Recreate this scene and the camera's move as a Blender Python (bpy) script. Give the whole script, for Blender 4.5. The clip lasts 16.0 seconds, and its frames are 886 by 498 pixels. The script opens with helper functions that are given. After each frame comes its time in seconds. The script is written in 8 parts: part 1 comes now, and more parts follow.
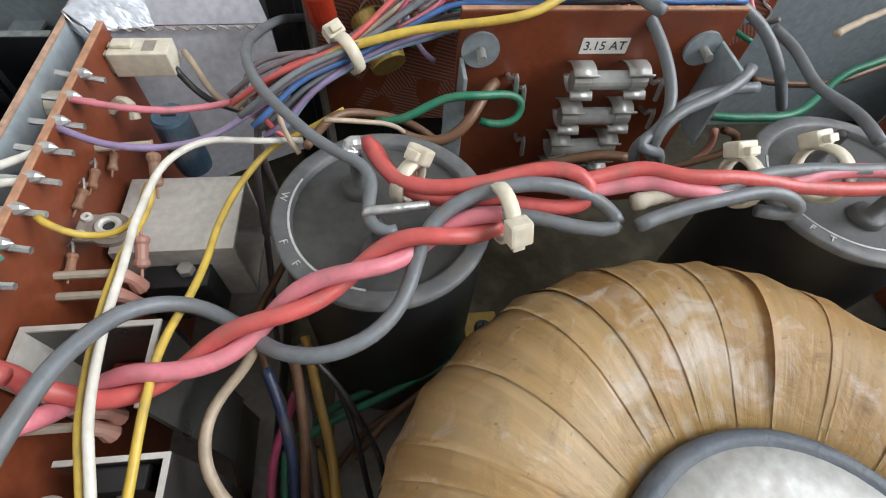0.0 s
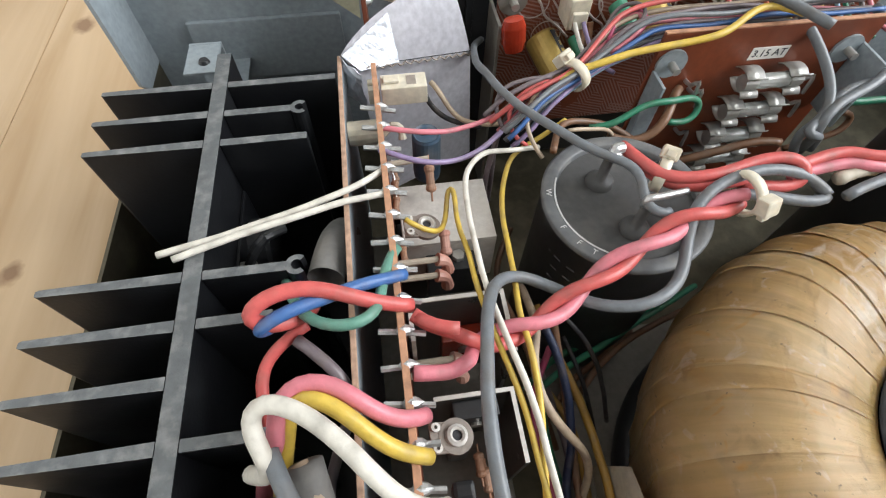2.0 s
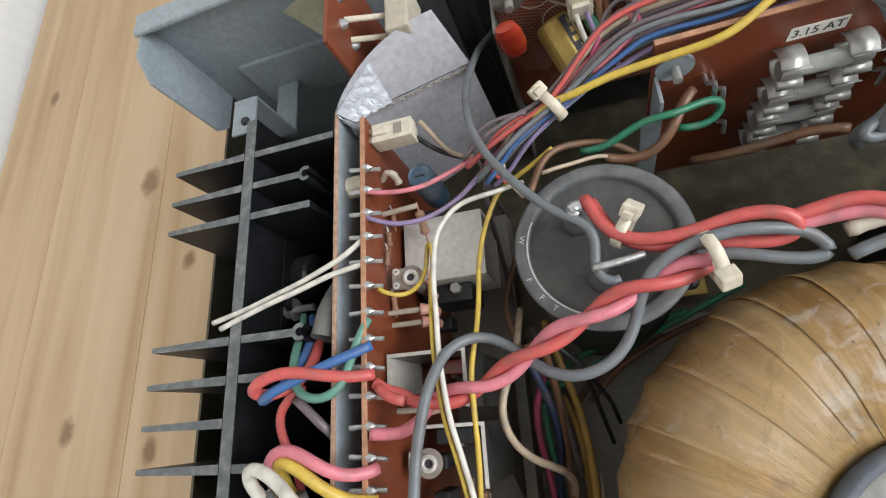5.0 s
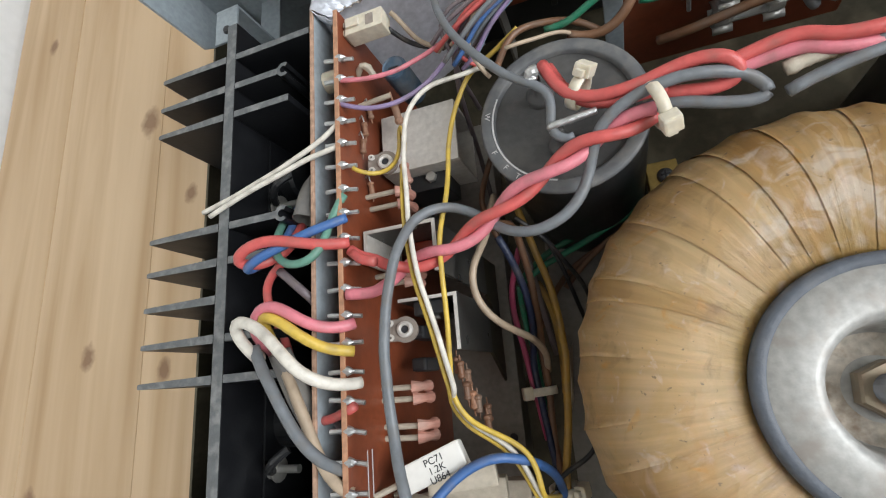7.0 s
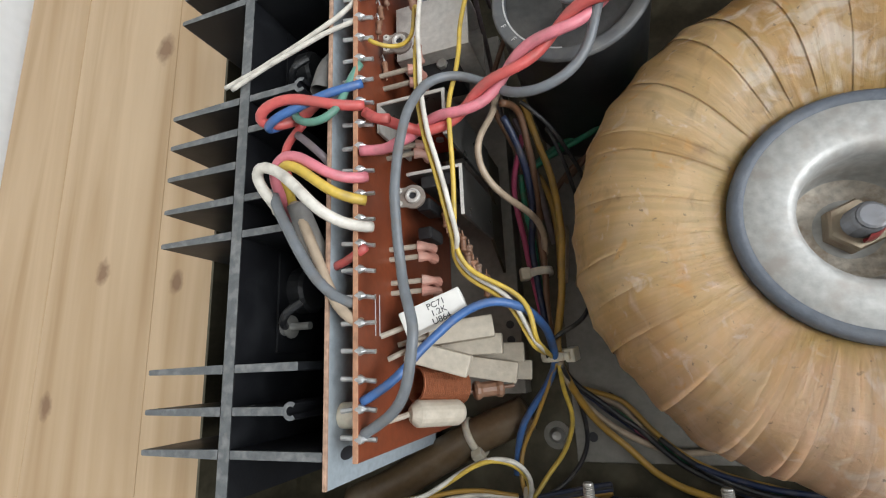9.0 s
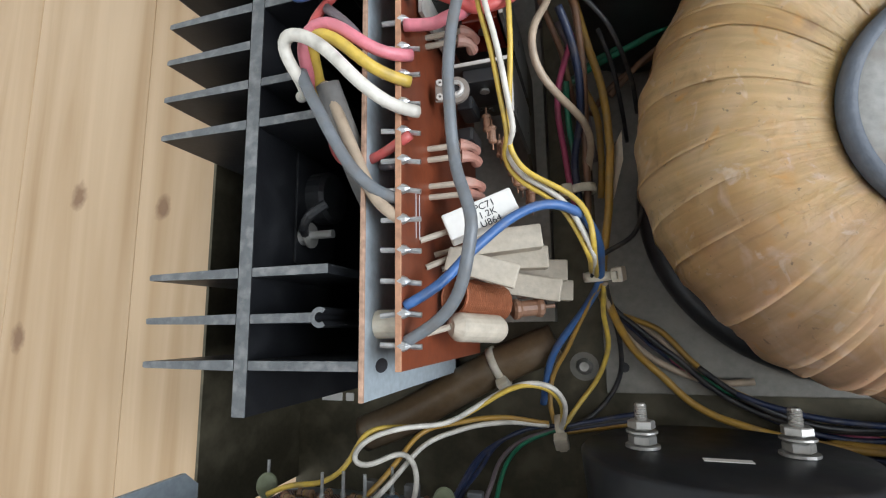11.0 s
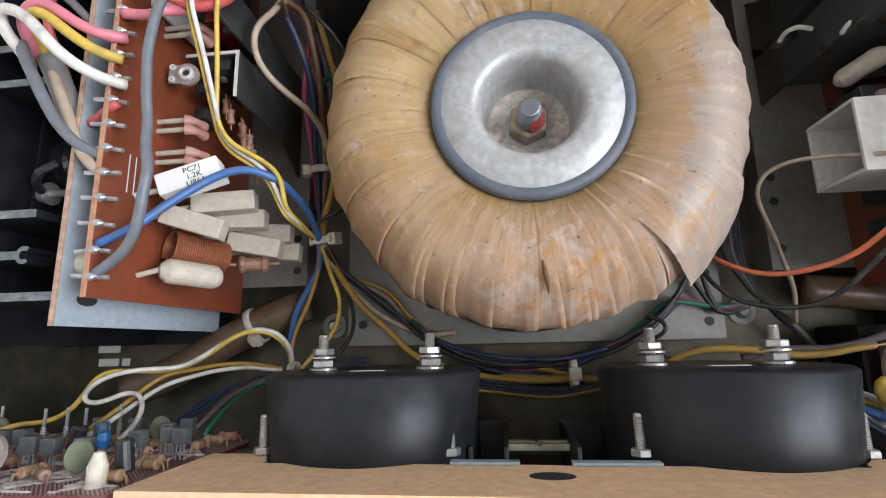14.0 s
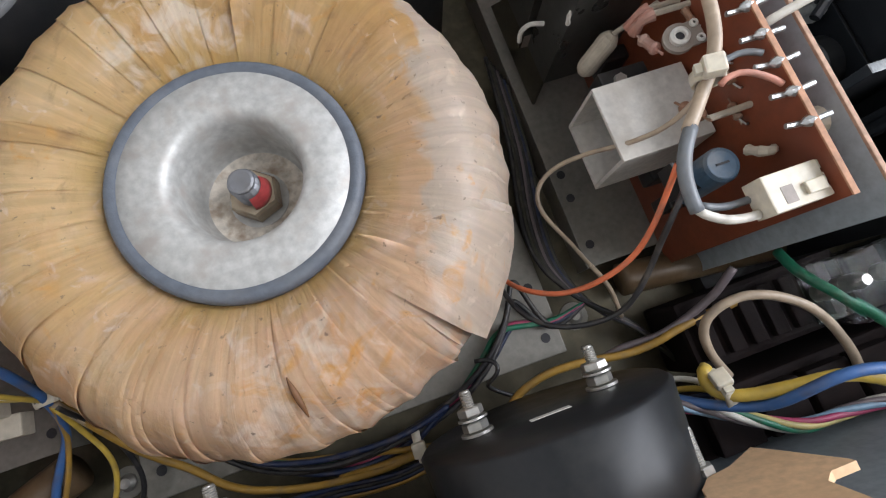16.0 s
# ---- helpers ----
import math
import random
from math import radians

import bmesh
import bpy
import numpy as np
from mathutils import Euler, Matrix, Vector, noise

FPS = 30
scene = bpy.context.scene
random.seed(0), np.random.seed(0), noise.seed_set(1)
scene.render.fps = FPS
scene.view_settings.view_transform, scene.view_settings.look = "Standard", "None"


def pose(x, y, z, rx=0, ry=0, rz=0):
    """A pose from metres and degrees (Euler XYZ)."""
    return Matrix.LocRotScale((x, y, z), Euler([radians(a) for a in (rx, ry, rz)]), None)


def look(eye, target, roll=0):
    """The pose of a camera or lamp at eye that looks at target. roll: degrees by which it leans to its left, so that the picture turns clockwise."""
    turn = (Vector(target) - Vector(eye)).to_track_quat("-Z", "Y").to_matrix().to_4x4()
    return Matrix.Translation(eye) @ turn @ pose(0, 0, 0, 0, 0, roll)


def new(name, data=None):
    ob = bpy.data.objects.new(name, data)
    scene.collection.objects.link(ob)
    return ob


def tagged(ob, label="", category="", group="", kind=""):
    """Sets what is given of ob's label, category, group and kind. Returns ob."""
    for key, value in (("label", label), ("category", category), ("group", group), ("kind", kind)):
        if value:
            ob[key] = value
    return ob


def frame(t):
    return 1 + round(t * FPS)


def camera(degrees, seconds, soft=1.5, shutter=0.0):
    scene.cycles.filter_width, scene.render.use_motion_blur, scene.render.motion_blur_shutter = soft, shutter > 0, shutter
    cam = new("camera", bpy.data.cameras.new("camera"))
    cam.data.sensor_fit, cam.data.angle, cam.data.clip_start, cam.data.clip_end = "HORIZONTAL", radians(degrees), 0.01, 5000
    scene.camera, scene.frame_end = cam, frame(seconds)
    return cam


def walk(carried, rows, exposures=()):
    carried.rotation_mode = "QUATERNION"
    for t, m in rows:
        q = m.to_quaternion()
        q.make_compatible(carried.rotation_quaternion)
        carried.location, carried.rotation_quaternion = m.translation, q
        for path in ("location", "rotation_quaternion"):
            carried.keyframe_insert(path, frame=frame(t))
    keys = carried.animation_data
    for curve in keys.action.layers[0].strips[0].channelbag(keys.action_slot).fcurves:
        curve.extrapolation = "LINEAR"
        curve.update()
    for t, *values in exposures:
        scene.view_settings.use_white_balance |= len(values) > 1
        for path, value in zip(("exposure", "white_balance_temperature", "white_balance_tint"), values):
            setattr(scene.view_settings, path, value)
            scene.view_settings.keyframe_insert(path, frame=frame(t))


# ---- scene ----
cam = camera(85.3, 16.0, 1.15)
METRES = 0.48
START = pose(-0.0638, 0.0172, 0.1826, -56.98, -3.32, -5.45)
ROWS = [
    (0.0, 0.0, 0.0, 0.0, 0.0, 0.0, -0.0),
    (0.5, -0.0383, -0.0121, -0.0139, -1.46, -0.09, 1.48),
    (1.0, -0.0973, -0.0252, -0.0188, -2.33, -0.11, 2.8),
    (1.5, -0.1368, -0.0496, -0.0154, -1.77, -0.32, 3.38),
    (2.0, -0.1509, -0.072, 0.0006, 0.59, -1.12, 3.79),
    (2.5, -0.1362, -0.0749, 0.046, 4.34, -2.85, 4.48),
    (3.0, -0.1113, -0.0588, 0.0833, 8.49, -5.05, 5.82),
    (5.5, 0.0073, -0.0655, 0.1068, 20.88, -14.48, 11.31),
    (6.0, 0.0197, -0.0743, 0.0901, 21.09, -15.36, 11.86),
    (6.5, 0.0193, -0.0808, 0.0662, 20.89, -16.29, 12.23),
    (7.0, 0.0172, -0.0916, 0.044, 20.88, -16.99, 12.42),
    (7.5, 0.0178, -0.1086, 0.0255, 20.77, -17.43, 12.11),
    (8.0, 0.0179, -0.1209, 0.0061, 20.99, -18.01, 11.54),
    (8.5, 0.0157, -0.134, -0.0158, 21.37, -18.46, 10.91),
    (9.0, 0.0189, -0.144, -0.0282, 21.81, -18.86, 10.46),
    (11.5, -0.0436, -0.1543, -0.0936, 19.96, -23.96, 5.47),
    (12.0, -0.0396, -0.1825, -0.1047, 20.16, -23.86, 2.92),
    (12.5, 0.0094, -0.1846, -0.1031, 19.05, -22.95, 1.25),
    (13.0, 0.069, -0.1761, -0.0935, 16.38, -22.45, 1.24),
    (13.5, 0.1032, -0.1816, -0.0954, 13.86, -22.18, 1.77),
    (14.0, 0.1315, -0.1854, -0.0982, 10.97, -21.94, 2.05),
    (14.5, 0.1764, -0.1573, -0.0981, 7.78, -21.87, 1.9),
    (15.0, 0.2005, -0.1352, -0.1083, 3.94, -21.95, 1.68),
    (15.5, 0.2111, -0.1235, -0.1113, -0.78, -21.92, 4.57),
    (16.0, 0.216, -0.1071, -0.0942, -6.46, -22.0, 12.33),
]
walk(cam, [(t, START @ pose(METRES * x, METRES * y, METRES * z, 90 + pitch, roll, yaw)) for t, x, y, z, yaw, pitch, roll in ROWS],
     [(0.0, -0.07, 6500, 10), (1.0, 0.0, 6500, 10), (2.0, 0.16, 6600, 10), (3.0, 0.06, 6650, 10), (5.5, -0.20, 6600, 10), (9.0, -0.16, 6500, 10), (11.5, 0.0, 6200, 10), (13.0, 0.0, 6200, 12), (14.5, 0.04, 6200, 15), (16.0, -0.02, 6350, 14)])

# ---- light ----
world = bpy.data.worlds.new("sky")
scene.world = world
world.use_nodes = True
_nt = world.node_tree
_sky = _nt.nodes.new("ShaderNodeTexSky")
_sky.sky_type = "NISHITA"
_sky.sun_disc = False
_sky.sun_elevation = radians(40)
_sky.sun_rotation = radians(110)
_nt.links.new(_sky.outputs[0], _nt.nodes["Background"].inputs[0])
_nt.nodes["Background"].inputs[1].default_value = 0.12


def window_light(name, eye, target, w, h, watts, colour):
    d = bpy.data.lights.new(name, "AREA")
    d.shape, d.size, d.size_y, d.energy, d.color = "RECTANGLE", w, h, watts, colour
    ob = new(name, d)
    ob.matrix_world = look(eye, target)
    return ob


window_light("window_daylight", (1.36, -0.20, 1.10), (0, -0.05, 0.05), 1.25, 1.25, 48, (0.93, 0.97, 1.0))


# ---- materials ----
def mat(name, base, rough=0.5, metal=0.0, grain=40, vary=0.12, stain=None, stain_scale=8, stain_amt=0.4, bump=0.15, bump_scale=300,
        spec=0.5, coat=0.0, trans=0.0, island=0.0, sss=0.0, emit=None):
    """Principled material with two scales of colour variation, dirt and fine relief."""
    m = bpy.data.materials.new(name)
    m.use_nodes = True
    nt = m.node_tree
    b = nt.nodes["Principled BSDF"]
    lk = nt.links.new
    tc = nt.nodes.new("ShaderNodeTexCoord")
    info = nt.nodes.new("ShaderNodeObjectInfo")
    shift = nt.nodes.new("ShaderNodeVectorMath")
    shift.operation = "MULTIPLY_ADD"
    lk(info.outputs["Random"], shift.inputs[0])
    shift.inputs[1].default_value = (3.1, 5.3, 7.7)
    lk(tc.outputs["Object"], shift.inputs[2])

    def tex(scale, detail=4):
        n = nt.nodes.new("ShaderNodeTexNoise")
        n.inputs["Scale"].default_value = scale
        n.inputs["Detail"].default_value = detail
        lk(shift.outputs[0], n.inputs["Vector"])
        return n
    fine = tex(grain * 10)
    ramp = nt.nodes.new("ShaderNodeMapRange")
    ramp.inputs["From Min"].default_value, ramp.inputs["From Max"].default_value = 0.3, 0.7
    ramp.inputs["To Min"].default_value, ramp.inputs["To Max"].default_value = 1 - vary, 1 + vary
    lk(fine.outputs["Fac"], ramp.inputs["Value"])
    col = nt.nodes.new("ShaderNodeVectorMath")
    col.operation = "SCALE"
    col.inputs[0].default_value = base
    lk(ramp.outputs[0], col.inputs["Scale"])
    out = col.outputs[0]
    if island:
        r2 = nt.nodes.new("ShaderNodeMapRange")
        r2.inputs["To Min"].default_value, r2.inputs["To Max"].default_value = 1 - island, 1 + island
        lk(info.outputs["Random"], r2.inputs["Value"])
        c2 = nt.nodes.new("ShaderNodeVectorMath")
        c2.operation = "SCALE"
        lk(out, c2.inputs[0])
        lk(r2.outputs[0], c2.inputs["Scale"])
        out = c2.outputs[0]
    if stain:
        big = tex(stain_scale * 10, 6)
        rs = nt.nodes.new("ShaderNodeMapRange")
        rs.inputs["From Min"].default_value, rs.inputs["From Max"].default_value = 0.48, 0.7
        rs.inputs["To Max"].default_value = stain_amt
        lk(big.outputs["Fac"], rs.inputs["Value"])
        mx = nt.nodes.new("ShaderNodeMix")
        mx.data_type = "RGBA"
        lk(rs.outputs[0], mx.inputs["Factor"])
        lk(out, mx.inputs["A"])
        mx.inputs["B"].default_value = (*stain, 1)
        out = mx.outputs["Result"]
        rr = nt.nodes.new("ShaderNodeMapRange")
        rr.inputs["To Min"].default_value, rr.inputs["To Max"].default_value = max(0.05, rough - 0.12), min(1, rough + 0.15)
        lk(big.outputs["Fac"], rr.inputs["Value"])
        lk(rr.outputs[0], b.inputs["Roughness"])
    else:
        b.inputs["Roughness"].default_value = rough
    lk(out, b.inputs["Base Color"])
    b.inputs["Metallic"].default_value = metal
    b.inputs["Specular IOR Level"].default_value = spec
    b.inputs["Coat Weight"].default_value = coat
    b.inputs["Transmission Weight"].default_value = trans
    if sss:
        b.inputs["Subsurface Weight"].default_value = sss
        b.inputs["Subsurface Radius"].default_value = (0.004, 0.003, 0.002)
    if bump:
        bn = tex(bump_scale * 3, 5)
        bp = nt.nodes.new("ShaderNodeBump")
        bp.inputs["Strength"].default_value = bump
        bp.inputs["Distance"].default_value = 0.0006
        lk(bn.outputs["Fac"], bp.inputs["Height"])
        lk(bp.outputs[0], b.inputs["Normal"])
    return m


DUST = (0.36, 0.33, 0.28)
M = dict(
    wood=mat("pine_wood", (0.55, 0.37, 0.19), 0.55, grain=3, vary=0.06, island=0.06),
    plaster=mat("white_plaster", (0.78, 0.78, 0.77), 0.9, grain=8, vary=0.03),
    floorboard=mat("room_floor", (0.32, 0.25, 0.18), 0.6),
    zinc=mat("olive_zinc_steel", (0.085, 0.075, 0.05), 0.42, 0.6, stain=(0.17, 0.15, 0.10), stain_amt=0.7, bump=0.08),
    steel=mat("dull_steel_sheet", (0.24, 0.23, 0.205), 0.46, 0.4, stain=(0.32, 0.295, 0.25), stain_amt=0.5, bump=0.08),
    # Lighter copy of blue_grey_sheet: window light on the brackets, put into the colour.
    plated=mat("lit_blue_grey_bracket", (0.36, 0.415, 0.45), 0.42, 0.1, stain=(0.30, 0.34, 0.36), stain_scale=3, stain_amt=0.3, bump=0.05),
    grey=mat("blue_grey_sheet", (0.29, 0.335, 0.362), 0.42, 0.1, stain=(0.25, 0.28, 0.295), stain_scale=3, stain_amt=0.3, bump=0.05),
    darkchannel=mat("dark_oiled_steel", (0.085, 0.085, 0.08), 0.3, 0.5, stain=(0.14, 0.13, 0.115), stain_amt=0.5, bump=0.05),
    rust=mat("raw_edge", (0.42, 0.27, 0.19), 0.7, 0.1, vary=0.3),
    black=mat("black_anodised", (0.007, 0.0075, 0.009), 0.45, 0.0, stain=(0.02, 0.021, 0.023), stain_amt=0.4, bump=0.1, spec=0.35),
    cut=mat("sawn_aluminium", (0.125, 0.135, 0.14), 0.5, 0.3, stain=(0.40, 0.40, 0.39), stain_scale=24, stain_amt=0.4, bump=0.4),
    blackp=mat("black_plastic", (0.018, 0.019, 0.021), 0.38, stain=(0.055, 0.053, 0.05), stain_amt=0.4, bump=0.06),
    drum=mat("dusty_bakelite_drum", (0.015, 0.0165, 0.0185), 0.36, stain=(0.028, 0.029, 0.029), stain_scale=12, stain_amt=0.6, bump=0.02, spec=0.25),
    captop=mat("dusty_bakelite", (0.062, 0.062, 0.062), 0.55, stain=(0.13, 0.125, 0.115), stain_scale=5, stain_amt=0.7, bump=0.2),
    caprim=mat("grey_rim", (0.115, 0.12, 0.125), 0.5, stain=(0.24, 0.23, 0.21), stain_scale=14, stain_amt=0.5),
    pcb=mat("brown_phenolic", (0.20, 0.050, 0.021), 0.42, stain=(0.095, 0.036, 0.024), stain_scale=5, stain_amt=0.5, bump=0.06),
    pcbedge=mat("phenolic_edge", (0.42, 0.22, 0.13), 0.7, vary=0.25),
    redpcb=mat("dark_red_pcb", (0.13, 0.022, 0.022), 0.35, stain=(0.2, 0.1, 0.09), stain_amt=0.5),
    trace=mat("pale_trace", (0.55, 0.49, 0.47), 0.5, 0.1),
    tape=None,
    rubber=mat("grey_rubber", (0.085, 0.098, 0.12), 0.55, stain=(0.2, 0.2, 0.2), stain_amt=0.4, bump=0.3),
    plate=mat("galvanised_plate", (0.425, 0.425, 0.41), 0.52, 0.38, vary=0.16, stain=(0.36, 0.33, 0.30), stain_scale=16, stain_amt=0.8, bump=0.2, bump_scale=120),
    bright=mat("bright_steel", (0.50, 0.49, 0.46), 0.36, 0.7, stain=(0.42, 0.40, 0.36), stain_amt=0.5, bump=0.05),
    clip=mat("tinned_spring_clip", (0.46, 0.46, 0.44), 0.42, 0.6, stain=(0.30, 0.29, 0.26), stain_scale=20, stain_amt=0.6),
    passivated=mat("pale_olive_passivate", (0.40, 0.39, 0.28), 0.36, 0.35, stain=(0.30, 0.28, 0.19), stain_amt=0.5),
    solder=mat("solder", (0.50, 0.51, 0.51), 0.36, 0.8, vary=0.2, bump=0.4),
    alu=mat("milled_aluminium", (0.62, 0.60, 0.56), 0.5, 0.1, stain=(0.52, 0.48, 0.42), stain_amt=0.6, bump=0.1),
    nylon=mat("aged_nylon", (0.64, 0.59, 0.48), 0.4, sss=0.2, stain=(0.55, 0.47, 0.33), stain_amt=0.4, bump=0.05),
    tan=mat("tan_fibreboard", (0.76, 0.51, 0.30), 0.7, stain=(0.68, 0.44, 0.25), stain_amt=0.4, bump=0.15),
    ceramic=mat("ceramic_white", (0.47, 0.42, 0.34), 0.6, stain=(0.40, 0.34, 0.26), stain_amt=0.5, bump=0.2),
    paper=mat("paper", (0.75, 0.74, 0.70), 0.7, vary=0.03, bump=0.02),
    ink=mat("ink", (0.03, 0.03, 0.035), 0.6),
    print_white=mat("white_print", (0.6, 0.6, 0.6), 0.6),
    copper=mat("enamelled_copper", (0.40, 0.15, 0.075), 0.38, 0.6, bump=0.05),
    brass=mat("brass", (0.5, 0.36, 0.14), 0.35, 0.9),
    foil=mat("crumpled_foil", (0.58, 0.61, 0.67), 0.46, 0.55, bump=0.2, bump_scale=40),
    card=mat("silver_card", (0.72, 0.72, 0.77), 0.42, 0.1, stain=(0.64, 0.64, 0.67), stain_scale=3, stain_amt=0.3, bump=0.06),
    resist=mat("resistor_brown", (0.33, 0.17, 0.10), 0.5, island=0.35, stain=DUST, stain_amt=0.4),
    pinkres=mat("resistor_pink", (0.45, 0.22, 0.17), 0.5, island=0.2, stain=DUST, stain_amt=0.4),
    bluecap=mat("blue_can", (0.05, 0.10, 0.16), 0.45, stain=DUST, stain_amt=0.4),
    skyblue=mat("bright_blue_part", (0.03, 0.16, 0.42), 0.35),
    greenpart=mat("green_part", (0.03, 0.2, 0.12), 0.4),
    gold=mat("gold_sleeve", (0.42, 0.29, 0.08), 0.35, 0.4),
    redcap=mat("red_dipped", (0.35, 0.035, 0.015), 0.25, coat=0.5),
    trimmer=mat("trimmer_brown", (0.26, 0.22, 0.19), 0.5, stain=DUST, stain_amt=0.4),
    sleeve=mat("brown_sleeve", (0.13, 0.085, 0.045), 0.35, stain=(0.22, 0.18, 0.13), stain_amt=0.5),
    greysleeve=mat("grey_sleeve", (0.15, 0.145, 0.138), 0.6, stain=(0.24, 0.22, 0.19), stain_amt=0.5),
    pane=mat("window_glass", (0.9, 0.9, 0.9), 0.05, trans=1.0, bump=0),
)
WIRE = {}
for _n, _c in dict(red=(0.54, 0.098, 0.09), pink=(0.62, 0.19, 0.23), grey=(0.15, 0.165, 0.18), white=(0.66, 0.63, 0.56), yellow=(0.60, 0.42, 0.07),
                   blue=(0.05, 0.13, 0.33), green=(0.02, 0.18, 0.10), teal=(0.11, 0.26, 0.20), brown=(0.17, 0.085, 0.045), violet=(0.25, 0.19, 0.33),
                   black=(0.02, 0.02, 0.022), navy=(0.012, 0.022, 0.06), beige=(0.42, 0.33, 0.24), orange=(0.62, 0.15, 0.06), ochre=(0.38, 0.22, 0.04),
                   mauve=(0.16, 0.13, 0.14), darkolive=(0.035, 0.035, 0.022), salmon=(0.6, 0.27, 0.2), magenta=(0.42, 0.06, 0.14), lightblue=(0.22, 0.35, 0.48), paleyellow=(0.6, 0.5, 0.2)).items():
    WIRE[_n] = mat("pvc_" + _n, _c, 0.42, stain=(_c[0] * 0.48 + 0.06, _c[1] * 0.48 + 0.05, _c[2] * 0.48 + 0.04), stain_scale=20, stain_amt=0.85, bump=0.2)


# ---- mesh helpers ----
def link(name, bm, material, parent=None, label="", smooth=False):
    me = bpy.data.meshes.new(name)
    bm.to_mesh(me)
    bm.free()
    for i, m in enumerate(material if isinstance(material, (list, tuple)) else [material]):
        me.materials.append(m)
    if smooth:
        me.polygons.foreach_set("use_smooth", [True] * len(me.polygons))
    ob = new(name, me)
    if parent:
        ob.parent = parent
    if label:
        ob["label"] = label
    return ob


def part(name, bm, material, parent, label="", smooth=False):
    return link(name, bm, material, parent, label, smooth)


def thing(name, label, category, at=(0, 0, 0), group="", kind=""):
    ob = new(name)
    ob.location = at
    ob.empty_display_size = 0.01
    return tagged(ob, label, category, group, kind)


def box(x0, x1, y0, y1, z0, z1, bevel=0.0, bm=None, m=None):
    bm = bm or bmesh.new()
    r = bmesh.ops.create_cube(bm, size=1)
    vs = r["verts"]
    t = Matrix.Translation(((x0 + x1) / 2, (y0 + y1) / 2, (z0 + z1) / 2)) @ Matrix.Diagonal((abs(x1 - x0), abs(y1 - y0), abs(z1 - z0), 1))
    bmesh.ops.transform(bm, matrix=t, verts=vs)
    if bevel:
        es = list({e for v in vs for e in v.link_edges})
        res = bmesh.ops.bevel(bm, geom=es, offset=bevel, segments=2, affect="EDGES", profile=0.6)
        vs = list({v for f in res["faces"] for v in f.verts} | {v for v in vs if v.is_valid})
    if m is not None:
        bmesh.ops.transform(bm, matrix=m, verts=vs)
    return bm


def lathe(profile, n=32, axis="z", at=(0, 0, 0), bm=None, closed=False):
    """Revolve (radius, height) pairs about an axis."""
    bm = bm or bmesh.new()
    ax = {"z": lambda r, a, h: (r * math.cos(a), r * math.sin(a), h), "y": lambda r, a, h: (r * math.cos(a), h, r * math.sin(a)),
          "x": lambda r, a, h: (h, r * math.cos(a), r * math.sin(a))}[axis]
    rings = []
    for r, h in profile:
        if r < 1e-7:
            rings.append([bm.verts.new(Vector(ax(0, 0, h)) + Vector(at))])
        else:
            rings.append([bm.verts.new(Vector(ax(r, 2 * math.pi * i / n, h)) + Vector(at)) for i in range(n)])
    for a, b in zip(rings, rings[1:] + ([rings[0]] if closed else [])):
        for i in range(n):
            j = (i + 1) % n
            q = [a[i % len(a)], a[j % len(a)], b[j % len(b)], b[i % len(b)]]
            q = list(dict.fromkeys(q))
            if len(q) > 2:
                bm.faces.new(q)
    bmesh.ops.recalc_face_normals(bm, faces=bm.faces)
    return bm


def spline(pts, step=0.002):
    P = np.array(pts, float)
    P = np.vstack([2 * P[0] - P[1], P, 2 * P[-1] - P[-2]])
    out = []
    for i in range(1, len(P) - 2):
        n = max(2, int(np.linalg.norm(P[i + 1] - P[i]) / step))
        for k in range(n):
            t = k / n
            p0, p1, p2, p3 = P[i - 1], P[i], P[i + 1], P[i + 2]
            out.append(0.5 * (2 * p1 + (p2 - p0) * t + (2 * p0 - 5 * p1 + 4 * p2 - p3) * t * t + (3 * p1 - p0 - 3 * p2 + p3) * t ** 3))
    out.append(P[-2])
    return np.array(out)


def tube(path, radius, n=10, bm=None, cap=True):
    """Sweep a round section along a path; radius a number or one per point."""
    bm = bm or bmesh.new()
    P = np.array(path)
    R = np.broadcast_to(np.array(radius, float), (len(P),))
    T = np.gradient(P, axis=0)
    T /= np.linalg.norm(T, axis=1)[:, None] + 1e-12
    u = np.cross(T[0], (0.31, 0.22, 0.92))
    u /= np.linalg.norm(u)
    rings = []
    for p, t, r in zip(P, T, R):
        u = u - t * (u @ t)
        u /= np.linalg.norm(u) + 1e-12
        v = np.cross(t, u)
        rings.append([bm.verts.new(p + r * (math.cos(a) * u + math.sin(a) * v)) for a in np.linspace(0, 2 * math.pi, n, endpoint=False)])
    for a, b in zip(rings, rings[1:]):
        for i in range(n):
            bm.faces.new((a[i], a[(i + 1) % n], b[(i + 1) % n], b[i]))
    if cap:
        bm.faces.new(rings[0][::-1])
        bm.faces.new(rings[-1])
    return bm


def wire(name, pts, radius, colour, label, group="", step=0.002, sag=0.0003):
    P = spline(pts, step)
    for _ in range(3):
        Q = P.copy()
        Q[1:-1] = (P[:-2] + 2 * P[1:-1] + P[2:]) / 4
        if len(P) > 8:
            Q[2:-2] = (P[:-4] + 2 * P[1:-3] + 2 * P[2:-2] + 2 * P[3:-1] + P[4:]) / 8
        P = Q
    k = np.array([noise.noise_vector(Vector(p) * 90) for p in P]) * sag
    ob = link(name, tube(P + k, radius * 0.88, 10), WIRE[colour] if isinstance(colour, str) else colour, smooth=True)
    return tagged(ob, label, "wire", group)


